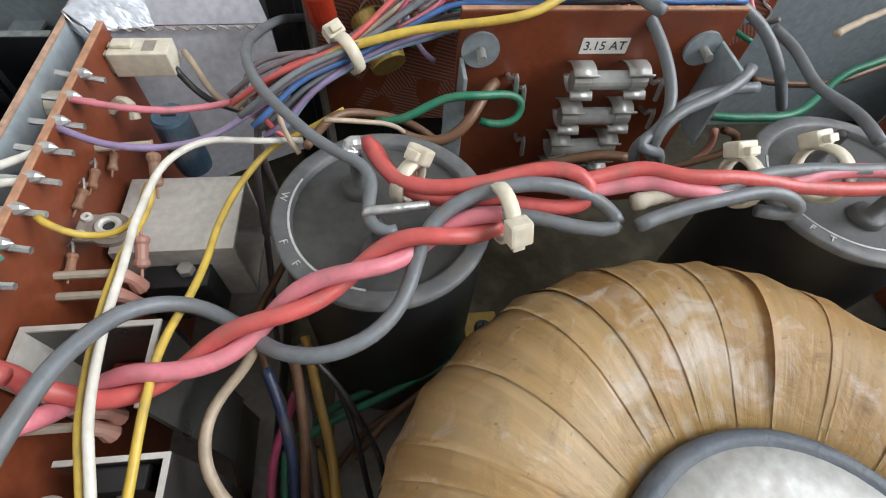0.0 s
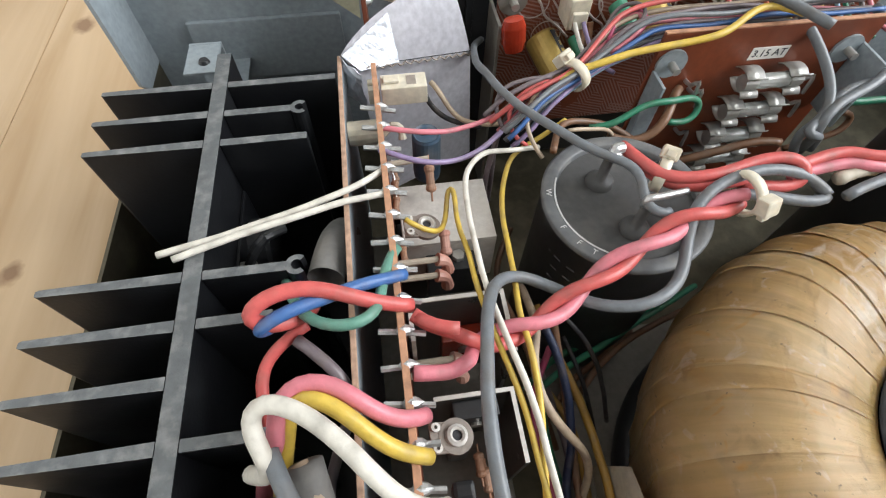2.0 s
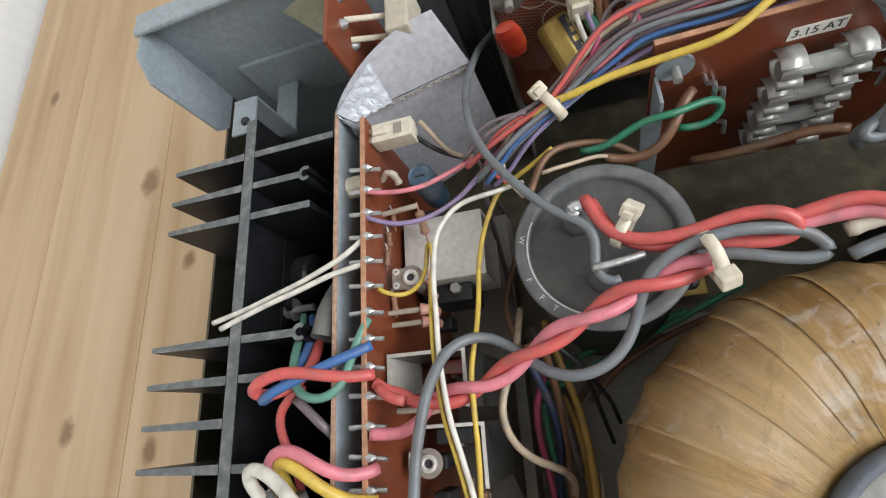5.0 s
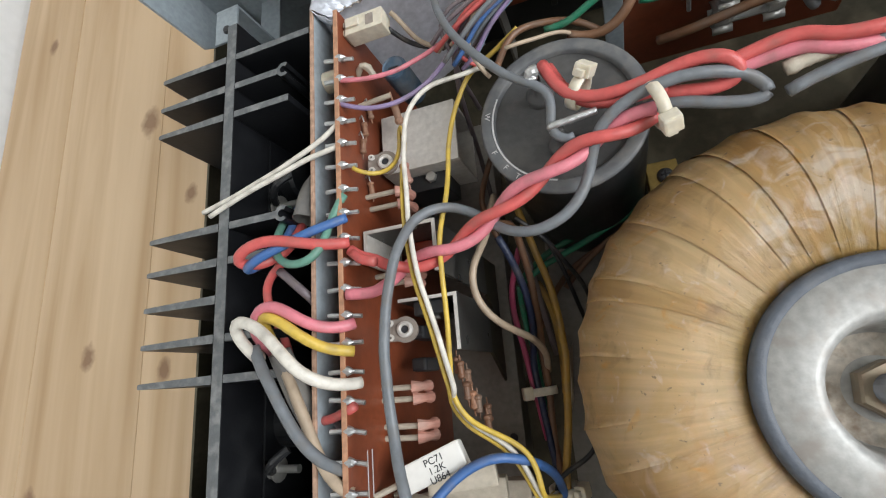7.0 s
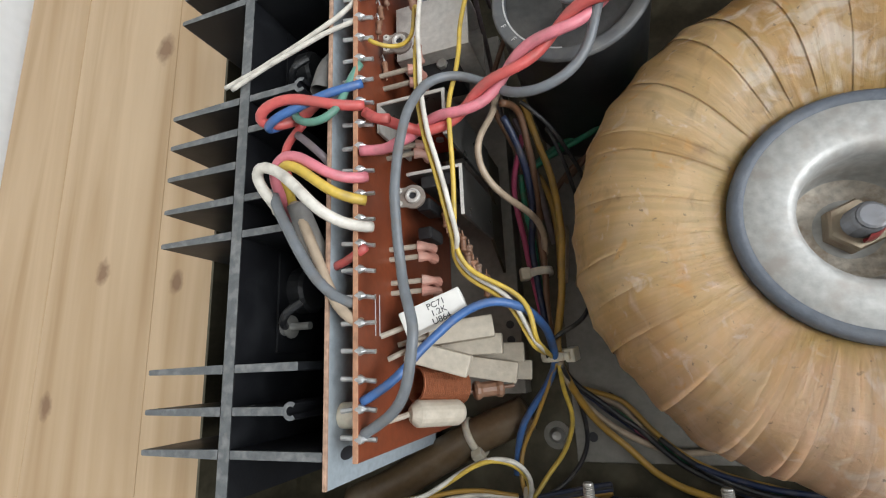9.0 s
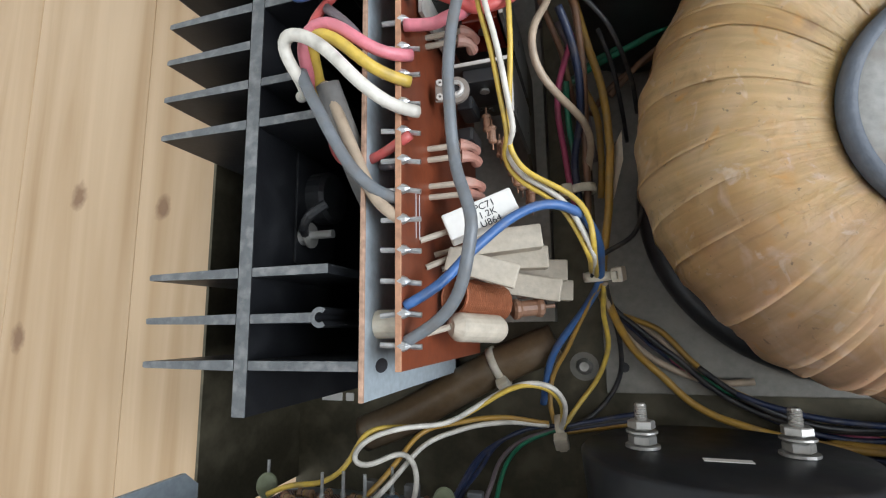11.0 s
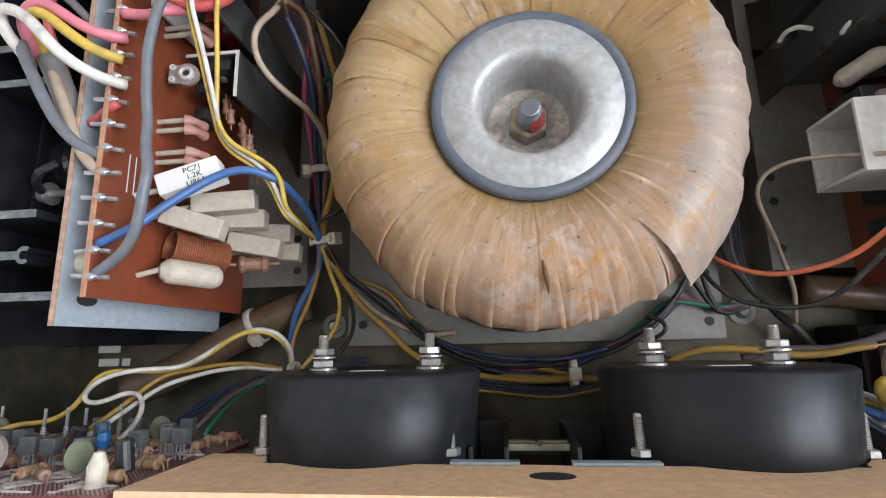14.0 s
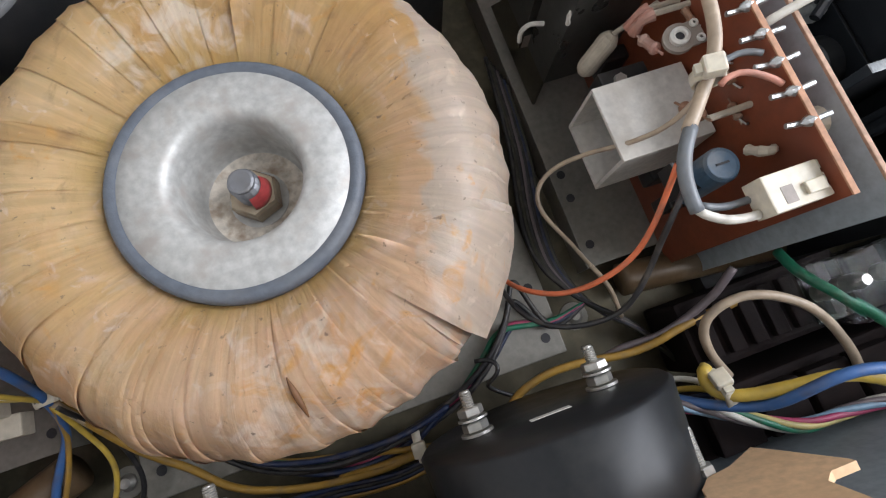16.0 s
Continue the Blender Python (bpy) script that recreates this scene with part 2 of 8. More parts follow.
def twist(pts, off, turns, phase, step=0.002):
    """A path wound round another."""
    P = spline(pts, step)
    T = np.gradient(P, axis=0)
    T /= np.linalg.norm(T, axis=1)[:, None]
    u = np.cross(T, (0, 0, 1.0))
    u /= np.linalg.norm(u, axis=1)[:, None]
    v = np.cross(T, u)
    a = np.linspace(0, 2 * math.pi * turns, len(P)) + phase
    off = off * np.clip(np.linspace(0, 1, len(P)) / 0.25, 0.1, 1)[:, None]
    return P + off * (np.cos(a)[:, None] * u + np.sin(a)[:, None] * v)


def text_mesh(body, size, align="CENTER"):
    """Lettering in the built-in font as a bmesh, flat on z = 0."""
    cu = bpy.data.curves.new("lettering", "FONT")
    cu.body, cu.size, cu.extrude, cu.align_x, cu.align_y = body, size, 0.00005, align, "CENTER"
    tmp = new("lettering", cu)
    me = bpy.data.meshes.new_from_object(tmp.evaluated_get(bpy.context.evaluated_depsgraph_get()))
    bpy.data.objects.remove(tmp)
    bm = bmesh.new()
    bm.from_mesh(me)
    return bm


# ---- room and table ----
def slab(name, x0, x1, y0, y1, z0, z1, m, label, cat):
    return tagged(link(name, box(x0, x1, y0, y1, z0, z1), m), label, cat, kind="structure")


slab("floor", -0.8, 1.5, -1.8, 1.8, -0.80, -0.76, M["floorboard"], "plain brown room floor", "floor")
slab("ceiling", -0.8, 1.5, -1.8, 1.8, 2.00, 2.04, M["plaster"], "plain white ceiling", "ceiling")
slab("wall_west", -0.70, -0.64, -1.6, 1.6, -0.76, 2.00, M["plaster"], "plain white painted wall beside the table", "wall")
slab("wall_north", -0.64, 1.4, 1.6, 1.66, -0.76, 2.00, M["plaster"], "plain white painted wall", "wall")
slab("wall_south", -0.64, 1.4, -1.66, -1.6, -0.76, 2.00, M["plaster"], "plain white painted wall", "wall")
slab("wall_east", 1.4, 1.46, -1.6, -0.72, -0.76, 2.00, M["plaster"], "white wall beside the window", "wall")
slab("wall_east_2", 1.4, 1.46, 0.62, 1.6, -0.76, 2.00, M["plaster"], "white wall beside the window", "wall")
slab("wall_east_3", 1.4, 1.46, -0.72, 0.62, -0.76, 0.42, M["plaster"], "white wall below the window", "wall")
slab("wall_east_4", 1.4, 1.46, -0.72, 0.62, 1.78, 2.00, M["plaster"], "white wall above the window", "wall")

TABLE_Z = -0.026
table = thing("table", "pale knotty pine plank table top under the amplifier", "table", (0, 0, -0.76))


def wood_material():
    m = bpy.data.materials.new("knotty_pine")
    m.use_nodes = True
    nt = m.node_tree
    lk = nt.links.new
    b = nt.nodes["Principled BSDF"]
    tc = nt.nodes.new("ShaderNodeTexCoord")
    info = nt.nodes.new("ShaderNodeObjectInfo")
    mp = nt.nodes.new("ShaderNodeVectorMath")
    mp.operation = "MULTIPLY_ADD"
    lk(info.outputs["Random"], mp.inputs[0])
    mp.inputs[1].default_value = (1.0, 7.0, 3.0)
    lk(tc.outputs["Object"], mp.inputs[2])
    sc = nt.nodes.new("ShaderNodeVectorMath")
    sc.operation = "MULTIPLY"
    sc.inputs[1].default_value = (34, 2.2, 34)
    lk(mp.outputs[0], sc.inputs[0])
    g = nt.nodes.new("ShaderNodeTexNoise")
    g.inputs["Scale"].default_value, g.inputs["Detail"].default_value, g.inputs["Distortion"].default_value = 1.0, 5, 0.6
    lk(sc.outputs[0], g.inputs["Vector"])
    cr = nt.nodes.new("ShaderNodeValToRGB")
    cr.color_ramp.elements[0].position, cr.color_ramp.elements[0].color = 0.3, (0.40, 0.26, 0.13, 1)
    cr.color_ramp.elements[1].position, cr.color_ramp.elements[1].color = 0.68, (0.59, 0.435, 0.275, 1)
    lk(g.outputs["Fac"], cr.inputs[0])
    tone = nt.nodes.new("ShaderNodeMapRange")
    tone.inputs["To Min"].default_value, tone.inputs["To Max"].default_value = 0.9, 1.06
    lk(info.outputs["Random"], tone.inputs["Value"])
    s = nt.nodes.new("ShaderNodeVectorMath")
    s.operation = "SCALE"
    lk(cr.outputs[0], s.inputs[0])
    lk(tone.outputs[0], s.inputs["Scale"])
    out = s.outputs[0]
    for kx, ky, kr in ((-0.4030, 0.2420, 0.011), (-0.3520, 0.1660, 0.0065), (-0.4470, 0.0505, 0.0085), (-0.3671, 0.0352, 0.007), (-0.4939, -0.0512, 0.008), (-0.3666, 0.3956, 0.009), (-0.5505, 0.3693, 0.007)):
        v = nt.nodes.new("ShaderNodeVectorMath")
        v.operation = "MULTIPLY_ADD"
        lk(tc.outputs["Object"], v.inputs[0])
        v.inputs[1].default_value = (1.3 / kr, 0.95 / kr, 0)
        v.inputs[2].default_value = (-1.3 * kx / kr, -0.95 * ky / kr, 0)
        wob = nt.nodes.new("ShaderNodeTexNoise")
        wob.inputs["Scale"].default_value = 160
        lk(tc.outputs["Object"], wob.inputs["Vector"])
        ln = nt.nodes.new("ShaderNodeVectorMath")
        ln.operation = "LENGTH"
        lk(v.outputs[0], ln.inputs[0])
        ad = nt.nodes.new("ShaderNodeMath")
        ad.operation = "ADD"
        lk(ln.outputs["Value"], ad.inputs[0])
        lk(wob.outputs["Fac"], ad.inputs[1])
        mr = nt.nodes.new("ShaderNodeMapRange")
        mr.inputs["From Min"].default_value, mr.inputs["From Max"].default_value = 1.05, 1.9
        mr.inputs["To Min"].default_value, mr.inputs["To Max"].default_value = 0.85, 0.0
        lk(ad.outputs[0], mr.inputs["Value"])
        mx = nt.nodes.new("ShaderNodeMix")
        mx.data_type = "RGBA"
        lk(mr.outputs[0], mx.inputs["Factor"])
        lk(out, mx.inputs["A"])
        mx.inputs["B"].default_value = (0.20, 0.105, 0.05, 1)
        out = mx.outputs["Result"]
    lk(out, b.inputs["Base Color"])
    b.inputs["Roughness"].default_value = 0.48
    bp = nt.nodes.new("ShaderNodeBump")
    bp.inputs["Strength"].default_value, bp.inputs["Distance"].default_value = 0.12, 0.001
    lk(g.outputs["Fac"], bp.inputs["Height"])
    lk(bp.outputs[0], b.inputs["Normal"])
    return m


M["pine"] = wood_material()
M["knot"] = mat("pine_knot", (0.24, 0.115, 0.045), 0.5, grain=20, vary=0.4)

# ---- chassis ----
FLOOR_Z = -0.006
chassis = thing("amplifier_chassis", "open steel amplifier chassis with olive zinc floor and low sides", "chassis", (0, 0, FLOOR_Z))


def cpart(name, bm, m, parent, label=""):
    """A part whose mesh is written in world places."""
    p = parent
    off = Vector((0, 0, 0))
    while p:
        off += p.location
        p = p.parent
    bmesh.ops.translate(bm, verts=bm.verts, vec=-off)
    return part(name, bm, m, parent, label)


cpart("floor_pan", box(-0.2425, 0.2425, -0.1282, 0.2165, FLOOR_Z - 0.0015, FLOOR_Z), M["zinc"], chassis, "olive zinc-plated steel floor pan")
for s in (-1, 1):
    cpart("side_wall", box(s * 0.2425, s * 0.2412, -0.122, 0.2165, FLOOR_Z, 0.0615), M["zinc"], chassis, "olive zinc-plated low side wall")
# Plate added where daylight brightens the lower rear panel; no such part is known.
cpart("rear_cover", box(-0.2210, -0.1540, 0.2138, 0.2163, 0.050, 0.0800, 0.0006), M["grey"], chassis, "blue-grey plate added for the lit lower area of the rear panel")
rear = cpart("rear_panel", box(-0.2425, 0.2425, 0.2165, 0.2181, FLOOR_Z - 0.0015, 0.116), M["grey"], chassis, "blue-grey painted rear panel")
cpart("rear_lip", box(-0.2440, 0.2440, 0.2100, 0.2215, 0.116, 0.1185, 0.001), M["grey"], chassis, "rounded blue-grey top lip")
for s in (-1, 1):
    bm = bmesh.new()
    prof = [(0.2165, 0.0615), (0.196, 0.0615), (0.1905, 0.068), (0.1905, 0.108), (0.199, 0.1165), (0.2165, 0.1165)]
    a = [bm.verts.new((s * 0.2405, y, z)) for y, z in prof]
    b = [bm.verts.new((s * 0.2420, y, z)) for y, z in prof]
    bm.faces.new(a), bm.faces.new(b[::-1])
    for i in range(6):
        bm.faces.new((a[i], b[i], b[(i + 1) % 6], a[(i + 1) % 6]))
    bmesh.ops.recalc_face_normals(bm, faces=bm.faces)
    cpart("side_flange", bm, M["grey"], chassis, "blue-grey folded end flange")
for x in (-0.19, 0.19):
    for y in (-0.09, 0.18):
        cpart("foot", lathe([(0, TABLE_Z), (0.014, TABLE_Z), (0.016, FLOOR_Z - 0.0015), (0, FLOOR_Z - 0.0015)], 20, at=(x, y, 0)), M["blackp"], chassis, "black rubber foot")
front = cpart("front_panel", box(-0.2425, 0.2425, -0.1282, -0.1265, FLOOR_Z - 0.0015, 0.1165), M["grey"], chassis, "blue-grey back of the front panel")
for s in (-1, 1):
    bm = bmesh.new()
    prof = [(-0.1265, 0.0615), (-0.106, 0.0615), (-0.1005, 0.068), (-0.1005, 0.108), (-0.109, 0.1165), (-0.1265, 0.1165)]
    a = [bm.verts.new((s * 0.2405, y, z)) for y, z in prof]
    b = [bm.verts.new((s * 0.2420, y, z)) for y, z in prof]
    bm.faces.new(a), bm.faces.new(b[::-1])
    for i in range(6):
        bm.faces.new((a[i], b[i], b[(i + 1) % 6], a[(i + 1) % 6]))
    bmesh.ops.recalc_face_normals(bm, faces=bm.faces)
    cpart("side_flange", bm, M["grey"], chassis, "blue-grey folded end flange")

# toroid mounting plate with punched holes
tplate = thing("mounting_plate", "dull steel mounting plate with punched holes under the transformer", "plate", (0, 0, FLOOR_Z))
cpart("sheet", box(-0.0885, 0.0885, -0.0765, 0.0800, -0.0016, 0.0, 0.0004), M["steel"], tplate)
cpart("skirt", box(-0.0860, 0.0860, -0.0745, 0.0780, FLOOR_Z, -0.0018), M["steel"], tplate)
for x, y in ((-0.0719, -0.0494), (0.0817, -0.0684), (-0.081, -0.066), (0.0822, -0.046), (-0.080, 0.070), (0.080, 0.070)):
    cpart("hole", lathe([(0, 0.0003), (0.0021, 0.0003), (0.0021, 0.0001)], 14, at=(x, y, 0)), M["ink"], tplate, "dark punched hole")


# ---- heat sinks ----
def heatsink(sgn, name_label, frame_m):
    hs = thing("heatsink", name_label, "heatsink", frame_m @ Vector((-0.1925, 0.046, FLOOR_Z)), "amplifier heat sinks")
    top = 0.0985

    def put(name, bm, mats, label=""):
        bmesh.ops.transform(bm, matrix=frame_m, verts=bm.verts)
        for f in bm.faces:
            f.material_index = 1 if f.normal.z > 0.9 else 0
        bmesh.ops.recalc_face_normals(bm, faces=bm.faces)
        return cpart(name, bm, mats, hs, label)
    mats = [M["black"], M["cut"]]
    b = box(-0.1955, -0.1905, -0.0735, 0.1645, 0.004, top, 0.0005)
    put("spine", b, mats, "thick black spine with a sawn grey top")
    ys = [0.1475, 0.1335, 0.1205, 0.0735, 0.0600, 0.0460, 0.0319, 0.0178, -0.0307, -0.0448, -0.0585]
    for i, y in enumerate(ys):
        bm = bmesh.new()
        prof = [(-0.2308, 0.0007), (-0.2300, 0.0010), (-0.1955, 0.0016), (-0.1955, -0.0016), (-0.2300, -0.0010), (-0.2308, -0.0007)]
        lo = [bm.verts.new((x, y + d, 0.004)) for x, d in prof]
        hi = [bm.verts.new((x, y + d, top)) for x, d in prof]
        bm.faces.new(lo[::-1]), bm.faces.new(hi)
        for k in range(6):
            bm.faces.new((lo[k], lo[(k + 1) % 6], hi[(k + 1) % 6], hi[k]))
        bmesh.ops.recalc_face_normals(bm, faces=bm.faces)
        put("fin", bm, mats)
    inner = {0.1475: -0.1545, 0.1335: -0.1690, 0.1205: -0.1640, 0.0735: -0.1690, 0.0600: -0.172, 0.0319: -0.172, 0.0178: -0.166, -0.0307: -0.1640, -0.0448: -0.1690, -0.0585: -0.1540}
    for y, x in inner.items():
        bm = box(-0.1905, x, y - 0.0015, y + 0.0015, 0.004, top, 0.0005)
        put("inner_fin", bm, mats)
    for y in (0.1335, 0.0735, -0.0448):
        bm = bmesh.new()
        angs = np.linspace(radians(50), radians(310), 16)
        prof = [(0.0030 * math.cos(a), 0.0030 * math.sin(a)) for a in angs] + [(0.0015 * math.cos(a), 0.0015 * math.sin(a)) for a in angs[::-1]]
        lo = [bm.verts.new((-0.1665 + px, y + py, 0.004)) for px, py in prof]
        hi = [bm.verts.new((-0.1665 + px, y + py, top)) for px, py in prof]
        n = len(prof)
        for k in range(n):
            bm.faces.new((lo[k], lo[(k + 1) % n], hi[(k + 1) % n], hi[k]))
        for k in range(15):
            bm.faces.new((hi[k], hi[k + 1], hi[n - 2 - k], hi[n - 1 - k]))
        bmesh.ops.recalc_face_normals(bm, faces=bm.faces)
        put("screw_channel", bm, mats)
    return hs


LEFT = Matrix.Identity(4)
RIGHT = Matrix.Translation((0, 0.093, 0)) @ Matrix.Rotation(math.pi, 4, "Z")
heatsink(1, "black anodised finned heat sink with sawn grey top edges", LEFT)
heatsink(-1, "black anodised finned heat sink beside the far circuit module", RIGHT)


# ---- amplifier modules ----
def sheet_profile(pts, h0, h1, axis, bm=None):
    bm = bm or bmesh.new()
    n = len(pts)
    mk = (lambda p, h: (p[0], h, p[1])) if axis == "y" else (lambda p, h: (h, p[0], p[1]))
    a = [bm.verts.new(mk(p, h0)) for p in pts]
    b = [bm.verts.new(mk(p, h1)) for p in pts]
    bm.faces.new(a), bm.faces.new(b[::-1])
    for i in range(n):
        bm.faces.new((a[i], b[i], b[(i + 1) % n], a[(i + 1) % n]))
    bmesh.ops.recalc_face_normals(bm, faces=bm.faces)
    return bm


def bracket(fm):
    br = thing("module_bracket", "blue-grey sheet metal bracket with raw rusty top edge", "bracket", fm @ Vector((-0.1525, 0.046, FLOOR_Z)), "module brackets")

    def put(name, bm, m, label=""):
        bmesh.ops.transform(bm, matrix=fm, verts=bm.verts)
        return cpart(name, bm, m, br, label)
    put("wall", box(-0.1535, -0.1522, -0.068, 0.157, 0.0085, 0.0982), M["plated"], "blue-grey upright sheet")
    _o = lathe([(0, -0.1521), (0.0030, -0.1521), (0.0031, -0.1523)], 22, "x")
    bmesh.ops.transform(_o, matrix=Matrix.Translation((0, -0.0590, 0.0870)) @ Matrix.Diagonal((1, 0.7, 1.4, 1)), verts=_o.verts)
    put("hole", _o, M["ink"], "dark oblong hole")
    put("raw_edge", box(-0.1536, -0.1521, -0.0681, 0.1571, 0.0982, 0.0992, 0.0003), M["rust"], "raw rusty cut edge")
    put("base", box(-0.1535, -0.1076, -0.0465, 0.140, 0.0070, 0.0083, 0.0003), M["steel"], "grey steel foot plate with holes")
    put("fold", box(-0.1090, -0.1076, -0.0465, 0.140, FLOOR_Z, 0.0070), M["steel"])
    for y in (-0.0388, -0.0153, -0.0225) + ((0.1306, 0.1088, 0.0975) if fm is RIGHT else ()):
        put("hole", lathe([(0, 0.0086), (0.0019, 0.0086), (0.0019, 0.0084)], 14, at=(-0.1125, y, 0)), M["ink"], "dark punched hole")
    return br


def put_under(th, fm):
    def put(name, bm, m, label=""):
        bmesh.ops.transform(bm, matrix=fm, verts=bm.verts)
        return cpart(name, bm, m, th, label)
    return put


PINS = [0.1287 - 0.00865 * i for i in range(22)]


def module(fm, label):
    pb = thing("circuit_board", label, "circuit board", fm @ Vector((-0.141, 0.046, 0.0083)), "amplifier circuit boards")
    put = put_under(pb, fm)
    put("board", box(-0.1418, -0.1404, -0.0595, 0.1495, 0.0095, 0.1002), M["pcb"], "reddish brown phenolic board")
    put("board_edge", box(-0.1421, -0.1403, -0.0596, 0.1496, 0.1002, 0.1008, 0.0002), M["pcbedge"], "pale rough sawn board edge")
    for y in PINS:
        bm = tube(spline([(-0.1468, y + random.uniform(-0.0006, 0.0006), 0.0996), (-0.141, y, 0.0985), (-0.1355, y - random.uniform(0, 0.001), 0.0978)]), 0.0008, 6)
        lathe([(0, -0.0022), (0.0013, -0.0012), (0.0017, 0.0002), (0.0012, 0.0016), (0, 0.0030)], 8, "x", (-0.1408, y, 0.0994), bm)
        put("terminal_pin", bm, M["solder"], "tinned terminal pin with solder")
    return pb


bracket(LEFT), bracket(RIGHT)
pcb_left = module(LEFT, "brown phenolic amplifier board with a row of terminal pins")
pcb_right = module(RIGHT, "brown phenolic amplifier board with a row of terminal pins")


# ---- toroidal transformer ----
def tape_material():
    m = bpy.data.materials.new("varnished_tape")
    m.use_nodes = True
    nt = m.node_tree
    lk = nt.links.new
    b = nt.nodes["Principled BSDF"]
    tc = nt.nodes.new("ShaderNodeTexCoord")
    info = nt.nodes.new("ShaderNodeObjectInfo")

    def tex(scale, detail=5, dist=0.0):
        n = nt.nodes.new("ShaderNodeTexNoise")
        n.inputs["Scale"].default_value, n.inputs["Detail"].default_value, n.inputs["Distortion"].default_value = scale, detail, dist
        lk(tc.outputs["Object"], n.inputs["Vector"])
        return n
    big, mid, fine = tex(22, 4, 0.5), tex(120, 6, 0.8), tex(700, 5)
    cr = nt.nodes.new("ShaderNodeValToRGB")
    e = cr.color_ramp.elements
    e[0].position, e[0].color = 0.34, (0.53, 0.315, 0.115, 1)
    e[1].position, e[1].color = 0.66, (0.71, 0.51, 0.27, 1)
    k = e.new(0.5)
    k.color = (0.63, 0.415, 0.185, 1)
    mixf = nt.nodes.new("ShaderNodeMath")
    mixf.operation = "MULTIPLY_ADD"
    lk(info.outputs["Random"], mixf.inputs[0])
    mixf.inputs[1].default_value = 0.22
    a = nt.nodes.new("ShaderNodeMath")
    a.operation = "ADD"
    a.inputs[1].default_value = -0.13
    lk(big.outputs["Fac"], a.inputs[0])
    lk(a.outputs[0], mixf.inputs[2])
    lk(mixf.outputs[0], cr.inputs[0])
    dirt = nt.nodes.new("ShaderNodeMapRange")
    dirt.inputs["From Min"].default_value, dirt.inputs["From Max"].default_value, dirt.inputs["To Max"].default_value = 0.57, 0.78, 0.55
    lk(mid.outputs["Fac"], dirt.inputs["Value"])
    mx = nt.nodes.new("ShaderNodeMix")
    mx.data_type = "RGBA"
    lk(dirt.outputs[0], mx.inputs["Factor"])
    lk(cr.outputs[0], mx.inputs["A"])
    mx.inputs["B"].default_value = (0.24, 0.14, 0.07, 1)
    pale = nt.nodes.new("ShaderNodeMapRange")
    pale.inputs["From Min"].default_value, pale.inputs["From Max"].default_value, pale.inputs["To Max"].default_value = 0.60, 0.85, 0.35
    p2 = tex(45, 6, 1.0)
    lk(p2.outputs["Fac"], pale.inputs["Value"])
    mx2 = nt.nodes.new("ShaderNodeMix")
    mx2.data_type = "RGBA"
    lk(pale.outputs[0], mx2.inputs["Factor"])
    lk(mx.outputs["Result"], mx2.inputs["A"])
    mx2.inputs["B"].default_value = (0.68, 0.55, 0.40, 1)
    ring = nt.nodes.new("ShaderNodeVectorMath")
    ring.operation = "MULTIPLY"
    ring.inputs[1].default_value = (1, 1, 0)
    lk(tc.outputs["Object"], ring.inputs[0])
    unit = nt.nodes.new("ShaderNodeVectorMath")
    unit.operation = "NORMALIZE"
    lk(ring.outputs[0], unit.inputs[0])
    around = nt.nodes.new("ShaderNodeVectorMath")
    around.operation = "SCALE"
    around.inputs["Scale"].default_value = 13
    lk(unit.outputs[0], around.inputs[0])
    cmb = nt.nodes.new("ShaderNodeCombineXYZ")
    flat = nt.nodes.new("ShaderNodeVectorMath")
    flat.operation = "LENGTH"
    lk(tc.outputs["Object"], flat.inputs[0])
    ry = nt.nodes.new("ShaderNodeMath")
    ry.operation = "MULTIPLY"
    ry.inputs[1].default_value = 40
    lk(flat.outputs["Value"], ry.inputs[0])
    lk(ry.outputs[0], cmb.inputs["Z"])
    addv = nt.nodes.new("ShaderNodeVectorMath")
    addv.operation = "ADD"
    lk(around.outputs[0], addv.inputs[0])
    lk(cmb.outputs[0], addv.inputs[1])
    streak = nt.nodes.new("ShaderNodeTexNoise")
    streak.inputs["Scale"].default_value, streak.inputs["Detail"].default_value, streak.inputs["Distortion"].default_value = 2.2, 6, 0.4
    lk(addv.outputs[0], streak.inputs["Vector"])
    sr = nt.nodes.new("ShaderNodeMapRange")
    sr.inputs["From Min"].default_value, sr.inputs["From Max"].default_value = 0.3, 0.7
    sr.inputs["To Min"].default_value, sr.inputs["To Max"].default_value = 0.86, 1.08
    lk(streak.outputs["Fac"], sr.inputs["Value"])
    # Paler and greyer beyond a wavy line on the +x side.
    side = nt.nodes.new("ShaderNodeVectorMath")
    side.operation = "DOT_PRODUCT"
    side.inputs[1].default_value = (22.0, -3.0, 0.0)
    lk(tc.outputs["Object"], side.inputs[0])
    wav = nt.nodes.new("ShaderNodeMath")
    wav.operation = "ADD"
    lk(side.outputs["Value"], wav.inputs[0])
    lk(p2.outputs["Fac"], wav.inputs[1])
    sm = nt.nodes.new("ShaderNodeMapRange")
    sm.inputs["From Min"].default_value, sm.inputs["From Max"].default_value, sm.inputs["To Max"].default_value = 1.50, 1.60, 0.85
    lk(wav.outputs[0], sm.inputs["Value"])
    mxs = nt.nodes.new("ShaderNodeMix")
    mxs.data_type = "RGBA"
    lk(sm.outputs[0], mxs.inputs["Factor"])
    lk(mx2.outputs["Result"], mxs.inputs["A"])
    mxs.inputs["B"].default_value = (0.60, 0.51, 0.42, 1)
    # Pinker towards the front and +x.
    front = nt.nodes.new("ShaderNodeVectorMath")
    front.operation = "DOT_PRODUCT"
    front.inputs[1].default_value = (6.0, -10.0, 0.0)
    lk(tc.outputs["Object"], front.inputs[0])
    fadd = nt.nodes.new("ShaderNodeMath")
